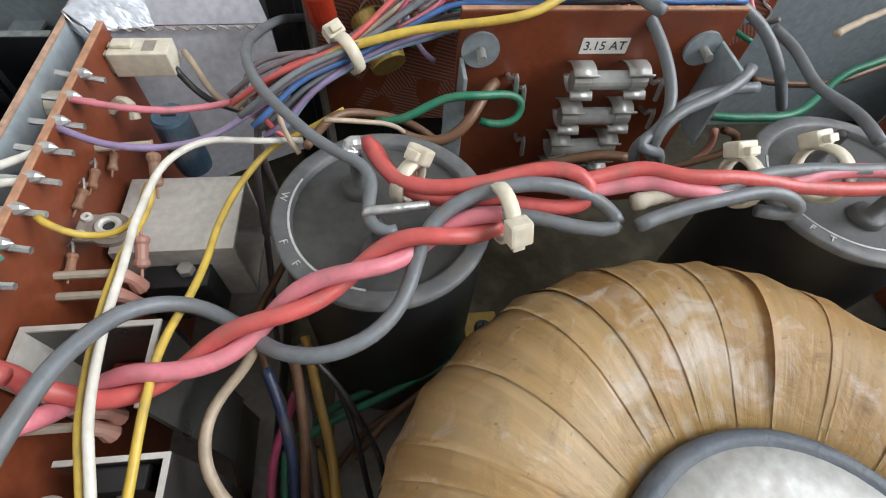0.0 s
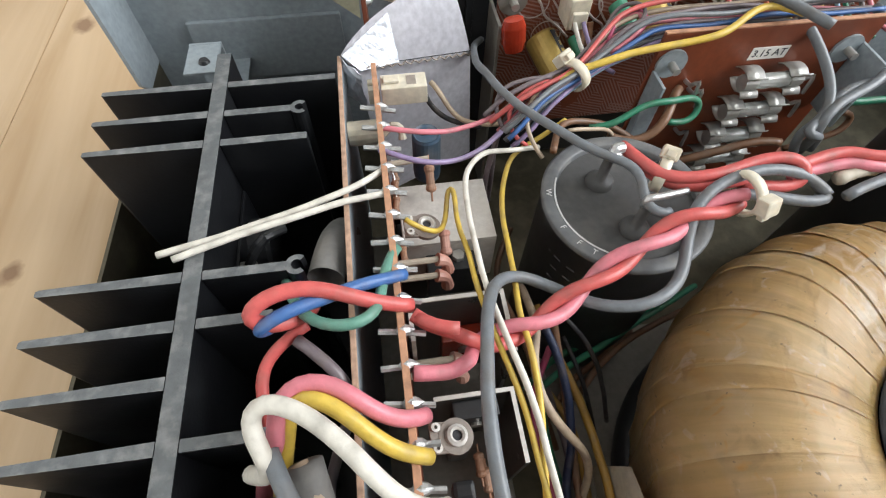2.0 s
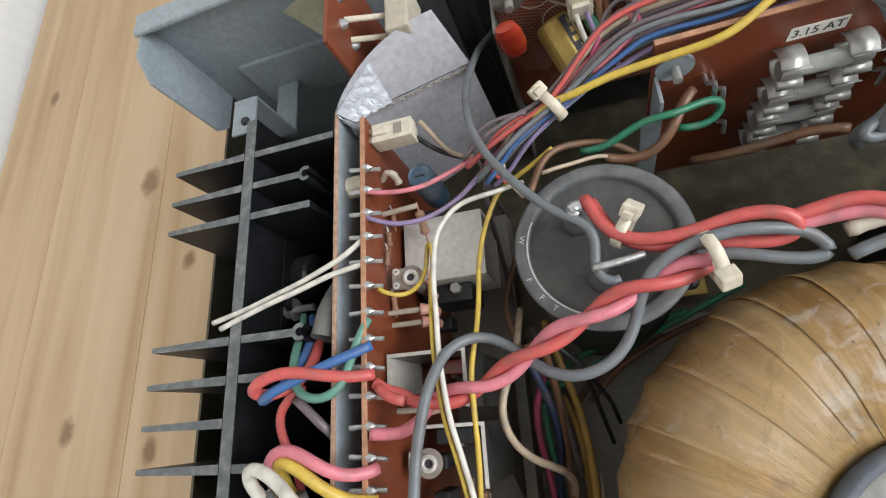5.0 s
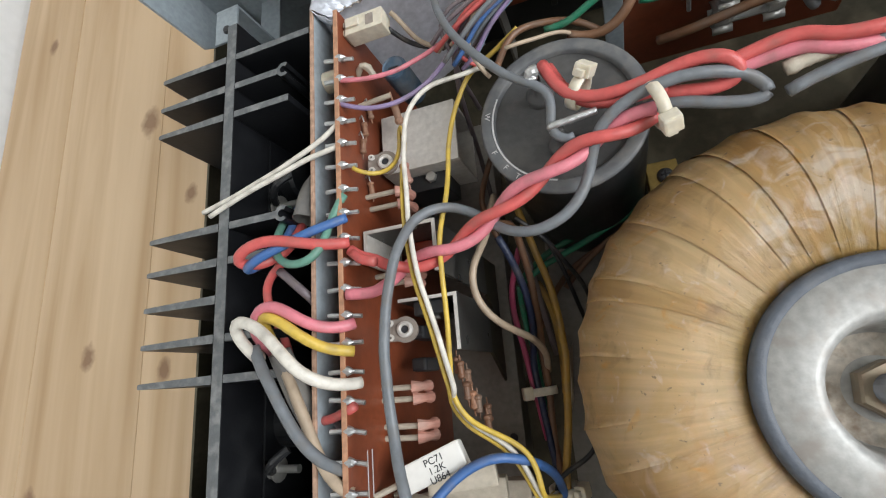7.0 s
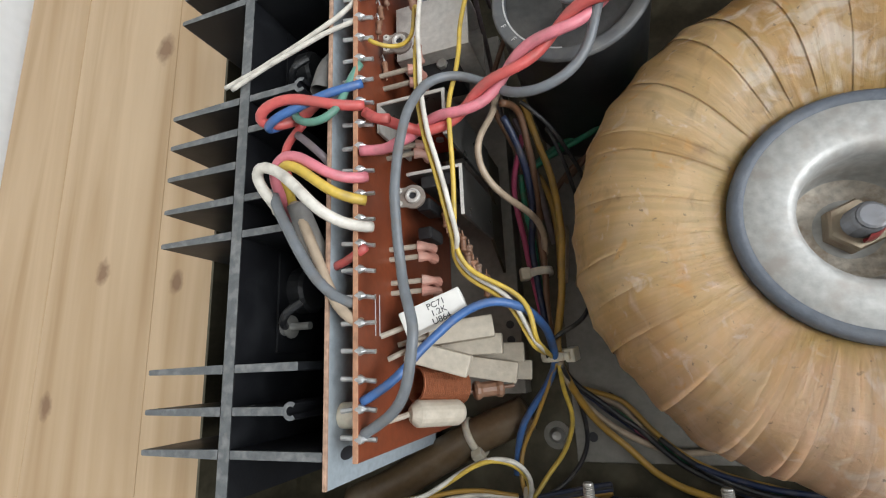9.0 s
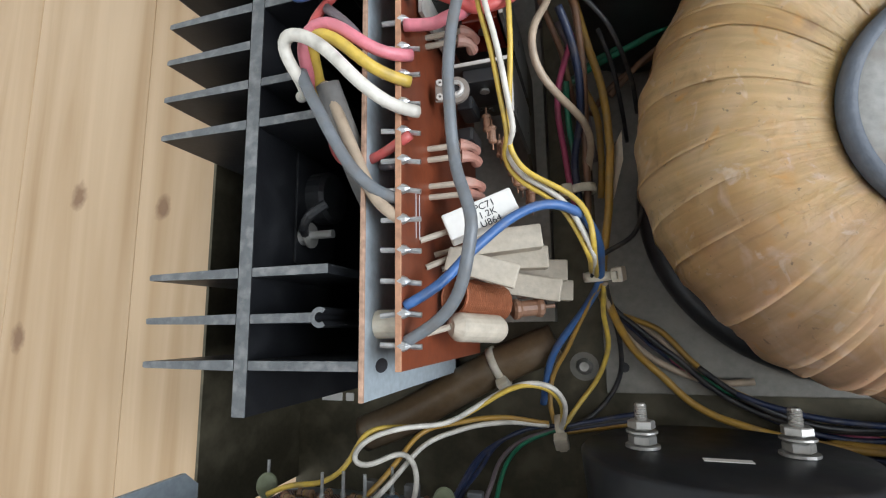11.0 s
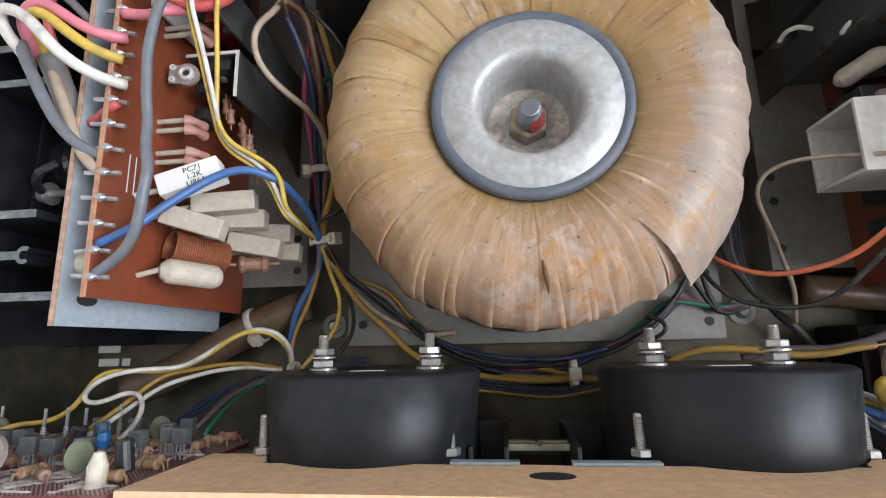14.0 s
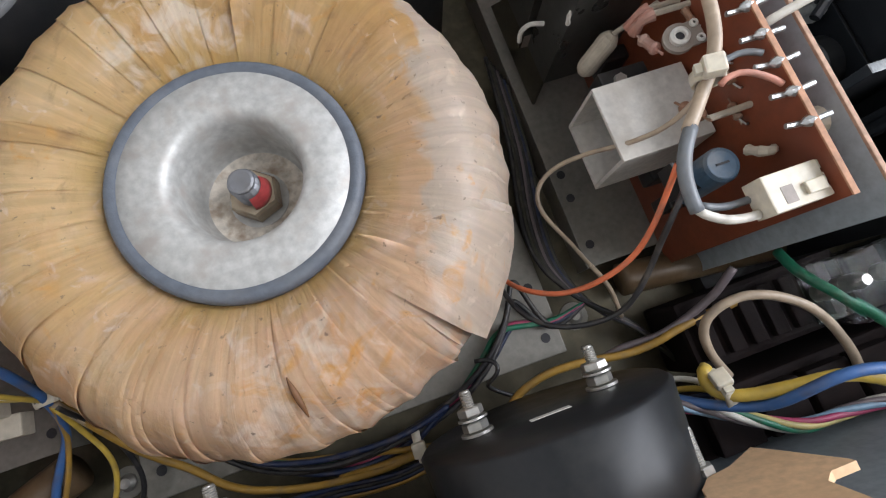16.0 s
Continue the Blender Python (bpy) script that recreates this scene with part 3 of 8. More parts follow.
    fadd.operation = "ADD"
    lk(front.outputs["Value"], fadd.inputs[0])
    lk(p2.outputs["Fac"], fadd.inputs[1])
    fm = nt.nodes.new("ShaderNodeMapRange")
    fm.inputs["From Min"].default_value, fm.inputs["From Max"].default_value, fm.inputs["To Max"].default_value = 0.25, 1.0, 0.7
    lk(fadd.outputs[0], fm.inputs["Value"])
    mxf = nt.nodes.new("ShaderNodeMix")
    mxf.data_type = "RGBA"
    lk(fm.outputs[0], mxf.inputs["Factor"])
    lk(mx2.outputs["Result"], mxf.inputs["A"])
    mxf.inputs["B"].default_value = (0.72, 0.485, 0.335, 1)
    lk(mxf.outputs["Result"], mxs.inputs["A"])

    def blotch(src, lo, hi, amount, colour, under):
        r = nt.nodes.new("ShaderNodeMapRange")
        r.inputs["From Min"].default_value, r.inputs["From Max"].default_value, r.inputs["To Max"].default_value = lo, hi, amount
        lk(src, r.inputs["Value"])
        x = nt.nodes.new("ShaderNodeMix")
        x.data_type = "RGBA"
        lk(r.outputs[0], x.inputs["Factor"])
        lk(under, x.inputs["A"])
        x.inputs["B"].default_value = colour
        return x.outputs["Result"]
    amber, milk = tex(38, 7, 1.6), tex(31, 8, 2.2)

    def spill(src, at, reach, gain):
        """More of a blotch round a damaged spot."""
        d = nt.nodes.new("ShaderNodeVectorMath")
        d.operation = "DISTANCE"
        d.inputs[1].default_value = at
        lk(tc.outputs["Object"], d.inputs[0])
        r = nt.nodes.new("ShaderNodeMapRange")
        r.inputs["From Min"].default_value, r.inputs["From Max"].default_value = 0.004, reach
        r.inputs["To Min"].default_value, r.inputs["To Max"].default_value = gain, 0.0
        lk(d.outputs["Value"], r.inputs["Value"])
        x = nt.nodes.new("ShaderNodeMath")
        x.operation = "ADD"
        lk(src, x.inputs[0])
        lk(r.outputs[0], x.inputs[1])
        return x.outputs[0]
    fine_amber, fine_milk = tex(110, 8, 1.2), tex(140, 8, 1.0)
    worn = blotch(amber.outputs["Fac"], 0.60, 0.74, 0.28, (0.66, 0.31, 0.07, 1), mxs.outputs["Result"])
    worn = blotch(milk.outputs["Fac"], 0.58, 0.76, 0.22, (0.78, 0.66, 0.54, 1), worn)
    wet_milk = tex(60, 8, 1.4)
    worn = blotch(spill(wet_milk.outputs["Fac"], (0.028, -0.054, 0.086), 0.045, 0.16), 0.60, 0.74, 0.6, (0.78, 0.62, 0.50, 1), worn)
    worn = blotch(spill(fine_amber.outputs["Fac"], (0.006, -0.055, 0.090), 0.026, 0.24), 0.64, 0.80, 0.75, (0.72, 0.36, 0.08, 1), worn)
    worn = blotch(spill(fine_amber.outputs["Fac"], (0.048, -0.040, 0.084), 0.016, 0.18), 0.66, 0.81, 0.55, (0.70, 0.38, 0.12, 1), worn)
    worn = blotch(spill(fine_milk.outputs["Fac"], (-0.006, 0.048, 0.094), 0.028, 0.26), 0.62, 0.80, 0.75, (0.80, 0.70, 0.58, 1), worn)
    worn = blotch(spill(fine_milk.outputs["Fac"], (0.000, -0.062, 0.086), 0.030, 0.26), 0.62, 0.80, 0.75, (0.80, 0.66, 0.54, 1), worn)
    hyp = nt.nodes.new("ShaderNodeVectorMath")
    hyp.operation = "LENGTH"
    flatxy = nt.nodes.new("ShaderNodeVectorMath")
    flatxy.operation = "MULTIPLY"
    flatxy.inputs[1].default_value = (1, 1, 0)
    lk(tc.outputs["Object"], flatxy.inputs[0])
    lk(flatxy.outputs[0], hyp.inputs[0])
    wob = nt.nodes.new("ShaderNodeMath")
    wob.operation = "MULTIPLY_ADD"
    wob.inputs[1].default_value = 0.022
    lk(p2.outputs["Fac"], wob.inputs[0])
    lk(hyp.outputs["Value"], wob.inputs[2])
    var = nt.nodes.new("ShaderNodeMapRange")
    var.inputs["From Min"].default_value, var.inputs["From Max"].default_value = 0.042, 0.053
    var.inputs["To Min"].default_value, var.inputs["To Max"].default_value = 0.75, 0.0
    lk(wob.outputs[0], var.inputs["Value"])
    mxv = nt.nodes.new("ShaderNodeMix")
    mxv.data_type = "RGBA"
    lk(var.outputs[0], mxv.inputs["Factor"])
    lk(worn, mxv.inputs["A"])
    mxv.inputs["B"].default_value = (0.50, 0.33, 0.10, 1)
    mul = nt.nodes.new("ShaderNodeVectorMath")
    mul.operation = "SCALE"
    lk(mxv.outputs["Result"], mul.inputs[0])
    lk(sr.outputs[0], mul.inputs["Scale"])
    speck = nt.nodes.new("ShaderNodeMapRange")
    speck.inputs["From Min"].default_value, speck.inputs["From Max"].default_value, speck.inputs["To Max"].default_value = 0.67, 0.74, 0.65
    sp = tex(480, 4, 0.2)
    lk(sp.outputs["Fac"], speck.inputs["Value"])
    mx3 = nt.nodes.new("ShaderNodeMix")
    mx3.data_type = "RGBA"
    lk(speck.outputs[0], mx3.inputs["Factor"])
    lk(mul.outputs[0], mx3.inputs["A"])
    mx3.inputs["B"].default_value = (0.17, 0.12, 0.09, 1)
    lk(mx3.outputs["Result"], b.inputs["Base Color"])
    rr = nt.nodes.new("ShaderNodeMapRange")
    rr.inputs["To Min"].default_value, rr.inputs["To Max"].default_value = 0.26, 0.56
    lk(mid.outputs["Fac"], rr.inputs["Value"])
    lk(rr.outputs[0], b.inputs["Roughness"])
    b.inputs["Subsurface Weight"].default_value = 0.2
    b.inputs["Subsurface Radius"].default_value = (0.003, 0.0015, 0.0006)
    b1 = nt.nodes.new("ShaderNodeBump")
    b1.inputs["Strength"].default_value, b1.inputs["Distance"].default_value = 0.45, 0.0010
    lk(mid.outputs["Fac"], b1.inputs["Height"])
    b2 = nt.nodes.new("ShaderNodeBump")
    b2.inputs["Strength"].default_value, b2.inputs["Distance"].default_value = 0.2, 0.0003
    lk(fine.outputs["Fac"], b2.inputs["Height"])
    b3 = nt.nodes.new("ShaderNodeBump")
    b3.inputs["Strength"].default_value, b3.inputs["Distance"].default_value = 0.20, 0.0010
    lk(streak.outputs["Fac"], b3.inputs["Height"])
    lk(b1.outputs[0], b3.inputs["Normal"])
    lk(b3.outputs[0], b2.inputs["Normal"])
    lk(b2.outputs[0], b.inputs["Normal"])
    return m


M["tape"] = tape_material()
TR = (0.0, 0.0)
toroid = thing("toroidal_transformer", "large toroidal transformer wrapped in yellowed varnished tape, bolted down", "transformer", (TR[0], TR[1], 0.0))


def torus_section():
    """Radius and height from the hole, over the top, down the outside."""
    key = [(0.0295, 0.060), (0.0300, 0.0800), (0.0325, 0.0862), (0.0365, 0.0884), (0.0450, 0.0912), (0.0535, 0.0922), (0.0612, 0.0902), (0.0678, 0.0844), (0.0732, 0.0750), (0.0752, 0.0650), (0.0742, 0.0520), (0.0702, 0.0320), (0.0660, 0.0120)]
    return spline([(r, h, 0) for r, h in key], 0.0032)[:, :2]


def tape_swell(a, r, h):
    """The wrapping is not even: it stands out towards the rear and heaps up there."""
    w = min(1.0, max(0.0, (r - 0.036) / 0.034))
    up = math.exp(-(((a - radians(104) + math.pi) % (2 * math.pi) - math.pi) / 0.75) ** 2)
    lump = noise.noise(Vector((math.cos(a) * 2.6, math.sin(a) * 2.6, 4.0)))
    return r + w * (0.0032 * math.sin(a) + 0.0011 * lump), h + w * up * 0.0034 * min(1.0, max(0.0, (h - 0.03) / 0.05)) + 0.0006 * lump * w


def tape_wrap(i, n):
    """One turn of tape: flat across its width, its free edge standing on the next turn."""
    sec = spline([(r, h, 0) for r, h in torus_section()[::2]], 0.0019)[:, :2]
    bm = bmesh.new()
    rnd = random.Random(i * 7 + 3)
    pitch = 2 * math.pi / n
    a0 = i * pitch + rnd.uniform(-0.36, 0.36) * pitch
    w = pitch * rnd.uniform(1.35, 2.1)
    skew = rnd.uniform(0.1, 1.1) * pitch
    bow = rnd.uniform(-0.25, 0.25) * pitch
    rnd_lift = rnd.uniform(0.00025, 0.00065) if math.sin(a0) > -0.2 else rnd.uniform(0.0004, 0.0009)
    cols = 15
    grid = []
    for k, (r, h) in enumerate(sec):
        u = k / (len(sec) - 1)
        nr = sec[min(k + 1, len(sec) - 1)] - sec[max(k - 1, 0)]
        nr = np.array((-nr[1], nr[0]))
        nr = nr / (np.linalg.norm(nr) + 1e-9)
        if nr @ (np.array((r, h)) - np.array((0.054, 0.05))) < 0:
            nr = -nr
        outer = min(1.0, max(0.0, (r - 0.040) / 0.022))
        row = []
        for j in range(cols):
            q = j / (cols - 1)
            a = a0 + q * w + skew * (u - 0.4) + bow * math.sin(math.pi * u)
            mid = ((a / pitch) % 1.0 - 0.5) * pitch
            flat = math.cos(pitch / 2) / math.cos(mid)
            rr, hh = tape_swell(a, r, h)
            rr *= 1 + outer * (0.004 - 3.0 * (1 - flat))
            p = Vector((rr * math.cos(a), rr * math.sin(a), hh))
            rough = 1.0 if math.sin(a) < -0.35 or abs(a % 6.283 - radians(92)) < 0.3 else 0.35
            crease = rough * (noise.noise(Vector((a * 55, u * 2.2, i * 1.7))) * 0.00022 + max(0, noise.noise(Vector((a * 20, u * 3.0, i * 2.3))) - 0.25) * 0.0015)
            edge = max(0.0, q - 0.80) / 0.20
            lift = 0.0001 + rnd_lift * q + edge ** 2 * 0.0011 * rough * max(0.0, noise.noise(Vector((i * 3.1, u * 5, 1))) + 0.1)
            soft = min(1.0, max(0.12, (r - 0.031) / 0.010))
            d = (noise.noise(p * 45) * 0.0008 + crease + lift) * soft
            rr, hh = rr + nr[0] * d, hh + nr[1] * d
            row.append(bm.verts.new((rr * math.cos(a), rr * math.sin(a), hh)))
        grid.append(row)
    for r0, r1 in zip(grid, grid[1:]):
        for j in range(cols - 1):
            bm.faces.new((r0[j], r0[j + 1], r1[j + 1], r1[j]))
    bmesh.ops.solidify(bm, geom=bm.faces[:], thickness=0.00018)
    bmesh.ops.recalc_face_normals(bm, faces=bm.faces)
    return bm


core = lathe([(r - 0.0030 if r > 0.05 else r + 0.0008, h - (0.0022 if h > 0.07 else 0)) for r, h in torus_section()], 72)
for _v in core.verts:
    _r, _a = math.hypot(_v.co.x, _v.co.y), math.atan2(_v.co.y, _v.co.x)
    _q, _h = tape_swell(_a, _r, _v.co.z)
    _v.co = ((_q - 0.0006) * math.cos(_a), (_q - 0.0006) * math.sin(_a), _h)
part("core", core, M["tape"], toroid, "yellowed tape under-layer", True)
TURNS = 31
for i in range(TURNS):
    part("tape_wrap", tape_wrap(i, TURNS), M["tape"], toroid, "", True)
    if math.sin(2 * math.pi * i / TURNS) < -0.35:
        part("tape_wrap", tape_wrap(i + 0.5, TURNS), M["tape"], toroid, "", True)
# Dark brown that paints the shade inside the open tear.
M["tear"] = mat("tear_shade", (0.12, 0.05, 0.015), 0.6)
_sr = torus_section()


def tape_height(r):
    top = [(a, h) for a, h in _sr if h > 0.06 and a > 0.031]
    return float(np.interp(r, [a for a, h in top], [h for a, h in top]))


def tape_flap(a0, a1, r0, n=14):
    """The last end of the tape, lying on the shoulder and lifting off towards its tip."""
    sec = [(r, h) for r, h in spline([(r, h, 0) for r, h in _sr], 0.0012)[:, :2] if r > r0 and h > 0.069]
    bm = bmesh.new()
    g = []
    for i in range(n):
        u = i / (n - 1)
        row = []
        for k, (r, h) in enumerate(sec):
            v = k / (len(sec) - 1)
            a = radians(a0 + (a1 - a0) * u) + 0.10 * (v - 0.4)
            rr, hh = tape_swell(a, r, h)
            out = 0.0003 + 0.0011 * min(1.0, 4 * u) * min(1.0, 3 * v) + 0.0034 * u * u * v + 0.0012 * v * math.sin(math.pi * u) + 0.0005 * noise.noise(Vector((u * 7, v * 3, 2.0)))
            rr, hh = rr + out * (0.25 + 0.75 * v), hh + out * (1 - v)
            row.append(bm.verts.new((rr * math.cos(a), rr * math.sin(a), hh)))
        g.append(row)
    for p, q in zip(g, g[1:]):
        for k in range(len(sec) - 1):
            bm.faces.new((p[k], q[k], q[k + 1], p[k + 1]))
    bmesh.ops.solidify(bm, geom=bm.faces[:], thickness=0.0003)
    bmesh.ops.recalc_face_normals(bm, faces=bm.faces)
    return bm


_tp = spline([(0.0003, -0.0525, tape_height(0.0525) + 0.0016), (0.0009, -0.0560, tape_height(0.056) + 0.0013), (0.0016, -0.0600, tape_height(0.060) + 0.0012), (0.0018, -0.0625, tape_height(0.0625) + 0.0010)], 0.0006)
part("tape_tear", tube(_tp, [0.0007 * math.sin(math.pi * (k2 + 0.5) / len(_tp)) + 0.0001 for k2 in range(len(_tp))], 8), M["tear"], toroid, "dark open tear in the tape", True)
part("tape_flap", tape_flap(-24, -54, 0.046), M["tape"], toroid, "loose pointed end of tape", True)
part("base_pad", lathe([(0, 0.0002), (0.0705, 0.0002), (0.0715, 0.004), (0.0705, 0.011), (0.066, 0.012), (0, 0.012)], 64), M["blackp"], toroid, "black rubber base pad", True)
part("rubber_gasket", lathe([(0.0265, 0.0846), (0.0312, 0.0848), (0.0329, 0.0874), (0.0327, 0.0896), (0.0316, 0.0908), (0.0300, 0.0906), (0.0262, 0.0882)], 72, closed=True), M["rubber"], toroid, "grey-blue rubber gasket", True)
part("clamp_plate", lathe([(0.0292, 0.0884), (0.0298, 0.0893), (0.0292, 0.0902), (0.0196, 0.0903), (0.0186, 0.0900), (0.0177, 0.0893), (0.0170, 0.0882), (0.0165, 0.0866), (0.0158, 0.0780), (0.0152, 0.0732), (0.0144, 0.0712), (0.0128, 0.0702), (0, 0.0700), (0, 0.0688), (0.0154, 0.0688), (0.0164, 0.0735), (0.0176, 0.0868), (0.0188, 0.0886)], 72), M["plate"], toroid, "dished galvanised clamp plate", True)


def hexnut(af, h, z, bore=0.0, at=(0, 0), rot=0.2, bm=None):
    bm = bm or bmesh.new()
    r = af / math.sqrt(3)
    rings = []
    for rr, zz in ((r * 0.94, z), (r, z + h * 0.12), (r, z + h * 0.85), (r * 0.92, z + h)):
        rings.append([bm.verts.new((at[0] + rr * math.cos(rot + i * math.pi / 3), at[1] + rr * math.sin(rot + i * math.pi / 3), zz)) for i in range(6)])
    bm.faces.new(rings[0][::-1]), bm.faces.new(rings[-1])
    for a, b in zip(rings, rings[1:]):
        for i in range(6):
            bm.faces.new((a[i], a[(i + 1) % 6], b[(i + 1) % 6], b[i]))
    return bm


def threaded(r, z0, z1, pitch=0.001, n=16):
    prof = [(0, z0)]
    k = int((z1 - z0) / pitch)
    for i in range(k):
        prof += [(r, z0 + (i + 0.25) * pitch), (r * 0.87, z0 + (i + 0.75) * pitch)]
    prof += [(r * 0.85, z1 - 0.0003), (r * 0.7, z1), (0, z1)]
    return lathe(prof, n)


M["nut"] = mat("tarnished_steel", (0.36, 0.30, 0.22), 0.4, 0.7, stain=(0.22, 0.13, 0.09), stain_scale=20, stain_amt=0.7)
_tl = lathe([(0.0043, 0.0773), (0.0056, 0.0775), (0.0053, 0.0791), (0.0046, 0.0816), (0.0042, 0.0826)], 32)
bmesh.ops.delete(_tl, geom=[v for v in _tl.verts if not radians(-95) < math.atan2(v.co.y, v.co.x) < radians(25)], context="VERTS")
part("thread_lock", _tl, mat("red_lacquer", (0.35, 0.05, 0.05), 0.35, vary=0.3), toroid, "red thread-lock lacquer", True)
M["boltgrey"] = mat("oxidised_bolt", (0.20, 0.205, 0.22), 0.45, 0.7, stain=(0.12, 0.11, 0.10), stain_scale=20, stain_amt=0.6)
bolt = part("bolt", threaded(0.0041, 0.0698, 0.0862, 0.0012), M["boltgrey"], toroid, "threaded steel bolt end")
part("thread_nut", hexnut(0.0128, 0.0065, 0.0708, rot=0.4), M["nut"], toroid, "yellow-zinc hex nut with red thread lock")
M["grime"] = mat("grey_dust", (0.54, 0.49, 0.42), 0.85, vary=0.25, stain=(0.24, 0.16, 0.10), stain_scale=22, stain_amt=0.75, bump=0.5)
part("dusty_well", lathe([(0.0146, 0.0713), (0.0128, 0.07065), (0, 0.0705)], 48), M["grime"], toroid, "brown dust in the well", True)
part("washer", lathe([(0, 0.0698), (0.0085, 0.0698), (0.0085, 0.0708), (0, 0.0708)], 32), M["plate"], toroid)


# ---- reservoir capacitors ----
def capacitor(x, y, label):
    c = thing("reservoir_capacitor", label, "capacitor", (x, y, FLOOR_Z), "reservoir capacitors")
    h = 0.0874 - FLOOR_Z
    part("can", lathe([(0, 0), (0.0256, 0), (0.0264, 0.001), (0.0264, h - 0.0035), (0.0270, h - 0.002), (0.0270, h - 0.0004)], 64), M["blackp"], c, "glossy black sleeve", True)
    part("rim", lathe([(0.0270, h - 0.0022), (0.0272, h - 0.0006), (0.0264, h), (0.0232, h), (0.0226, h - 0.0004), (0.0222, h - 0.0022)], 64), M["caprim"], c, "grey rolled rim", True)
    part("top_disc", lathe([(0.0224, h - 0.0020), (0.010, h - 0.0018), (0, h - 0.0018)], 64), M["captop"], c, "dusty dark bakelite top", True)
    ring = lathe([(0.0226, h + 0.0001), (0.0229, h + 0.0003), (0.0232, h + 0.0001)], 64)
    dead = [v for v in ring.verts if not (radians(150) < math.atan2(v.co.y, v.co.x) % (2 * math.pi) < radians(260))]
    bmesh.ops.delete(ring, geom=dead, context="VERTS")
    part("white_arc", ring, M["print_white"], c, "thin white arc along the rim")
    for dx, dy in ((-0.0060, 0.0085), (-0.0012, -0.0110)):
        part("terminal", lathe([(0.0046, h - 0.0018), (0.0044, h - 0.0002), (0.0034, h + 0.0004), (0.0017, h + 0.0006), (0.0016, h + 0.0100), (0.0012, h + 0.0106), (0, h + 0.0108)], 20, at=(dx, dy, 0)), M["captop"], c, "raised dark terminal boss", True)
    for k, (ch, ang) in enumerate((("W", 168), ("F", 200), ("F", 216), ("T", 228))):
        ob = part("printed_mark", text_mesh(ch, 0.0027), M["print_white"], c, "small white printed letter")
        ob.matrix_basis = Matrix.Rotation(radians(ang), 4, "Z") @ Matrix.Translation((0.0249, 0, h + 0.0002)) @ Matrix.Rotation(radians(90), 4, "Z")
    for k in range(4 if x < 0 else 0):
        g = lathe([(0.02648, h - 0.012 - k * 0.006), (0.02652, h - 0.0128 - k * 0.006)], 180)
        dead = [v for v in g.verts if not (radians(196 + 3 * k) < math.atan2(v.co.y, v.co.x) % (2 * math.pi) < radians(232 - 4 * (k % 2))) or int(math.degrees(math.atan2(v.co.y, v.co.x))) % 12 > 8]
        bmesh.ops.delete(g, geom=dead, context="VERTS")
        part("printed_mark", g, M["caprim"], c, "grey printed line on the sleeve")
    return c


capacitor(-0.0661, 0.0909, "large black upright electrolytic can capacitor with dusty top")
capacitor(0.0635, 0.0940, "large black upright electrolytic can capacitor with red leads")


# ---- panel meters ----
def meter(x, label):
    m = thing("panel_meter", label, "meter", (x, -0.084, FLOOR_Z), "front panel meters")
    zc = 0.0560
    o = Vector(m.location)

    def put(name, bm, mm, lab="", smooth=False, under=None):
        bmesh.ops.translate(bm, verts=bm.verts, vec=-o)
        return part(name, bm, mm, under or m, lab, smooth)
    put("housing", lathe([(0, -0.0852), (0.0372, -0.0850), (0.0385, -0.0862), (0.0362, -0.1100), (0.0360, -0.1262), (0, -0.1262)], 80, "y", (x, 0, zc)), M["drum"], "black bakelite drum housing", True)
    for dx in (-0.0203, 0.0203):
        def up(bm):
            bmesh.ops.transform(bm, matrix=Matrix.Translation((x + dx, -0.0850, zc)) @ Matrix.Rotation(-math.pi / 2, 4, "X"), verts=bm.verts)
            return bm
        st = put("stud", up(threaded(0.0019, 0.0, 0.0130, 0.0007)), M["bright"], "threaded steel stud")
        put("nut", up(hexnut(0.0070, 0.0024, 0.0056, rot=0.3 + dx * 9)), M["bright"], "", False, st)
        put("nut", up(hexnut(0.0070, 0.0026, 0.0012, rot=0.9)), M["bright"], "", False, st)
        put("washer", up(lathe([(0.002, 0.0044), (0.0046, 0.0044), (0.0046, 0.0050), (0.002, 0.0050)], 24, closed=True)), M["bright"], "", False, st)
        put("washer", up(lathe([(0.002, 0.0001), (0.0050, 0.0001), (0.0050, 0.0009), (0.002, 0.0009)], 24, closed=True)), M["bright"], "", False, st)
    put("paper_strip", box(x - 0.006, x + 0.006, -0.0848, -0.0846, zc + 0.010, zc + 0.013), M["paper"], "torn white paper strip")
    return m


meter(-0.0595, "round black panel meter with two threaded terminal studs")
meter(0.0590, "round black panel meter with two threaded terminal studs")

tan = thing("insulating_sheet", "tan fibreboard sheet cut round the meters, on the front panel", "sheet", (0, -0.111, 0.044))


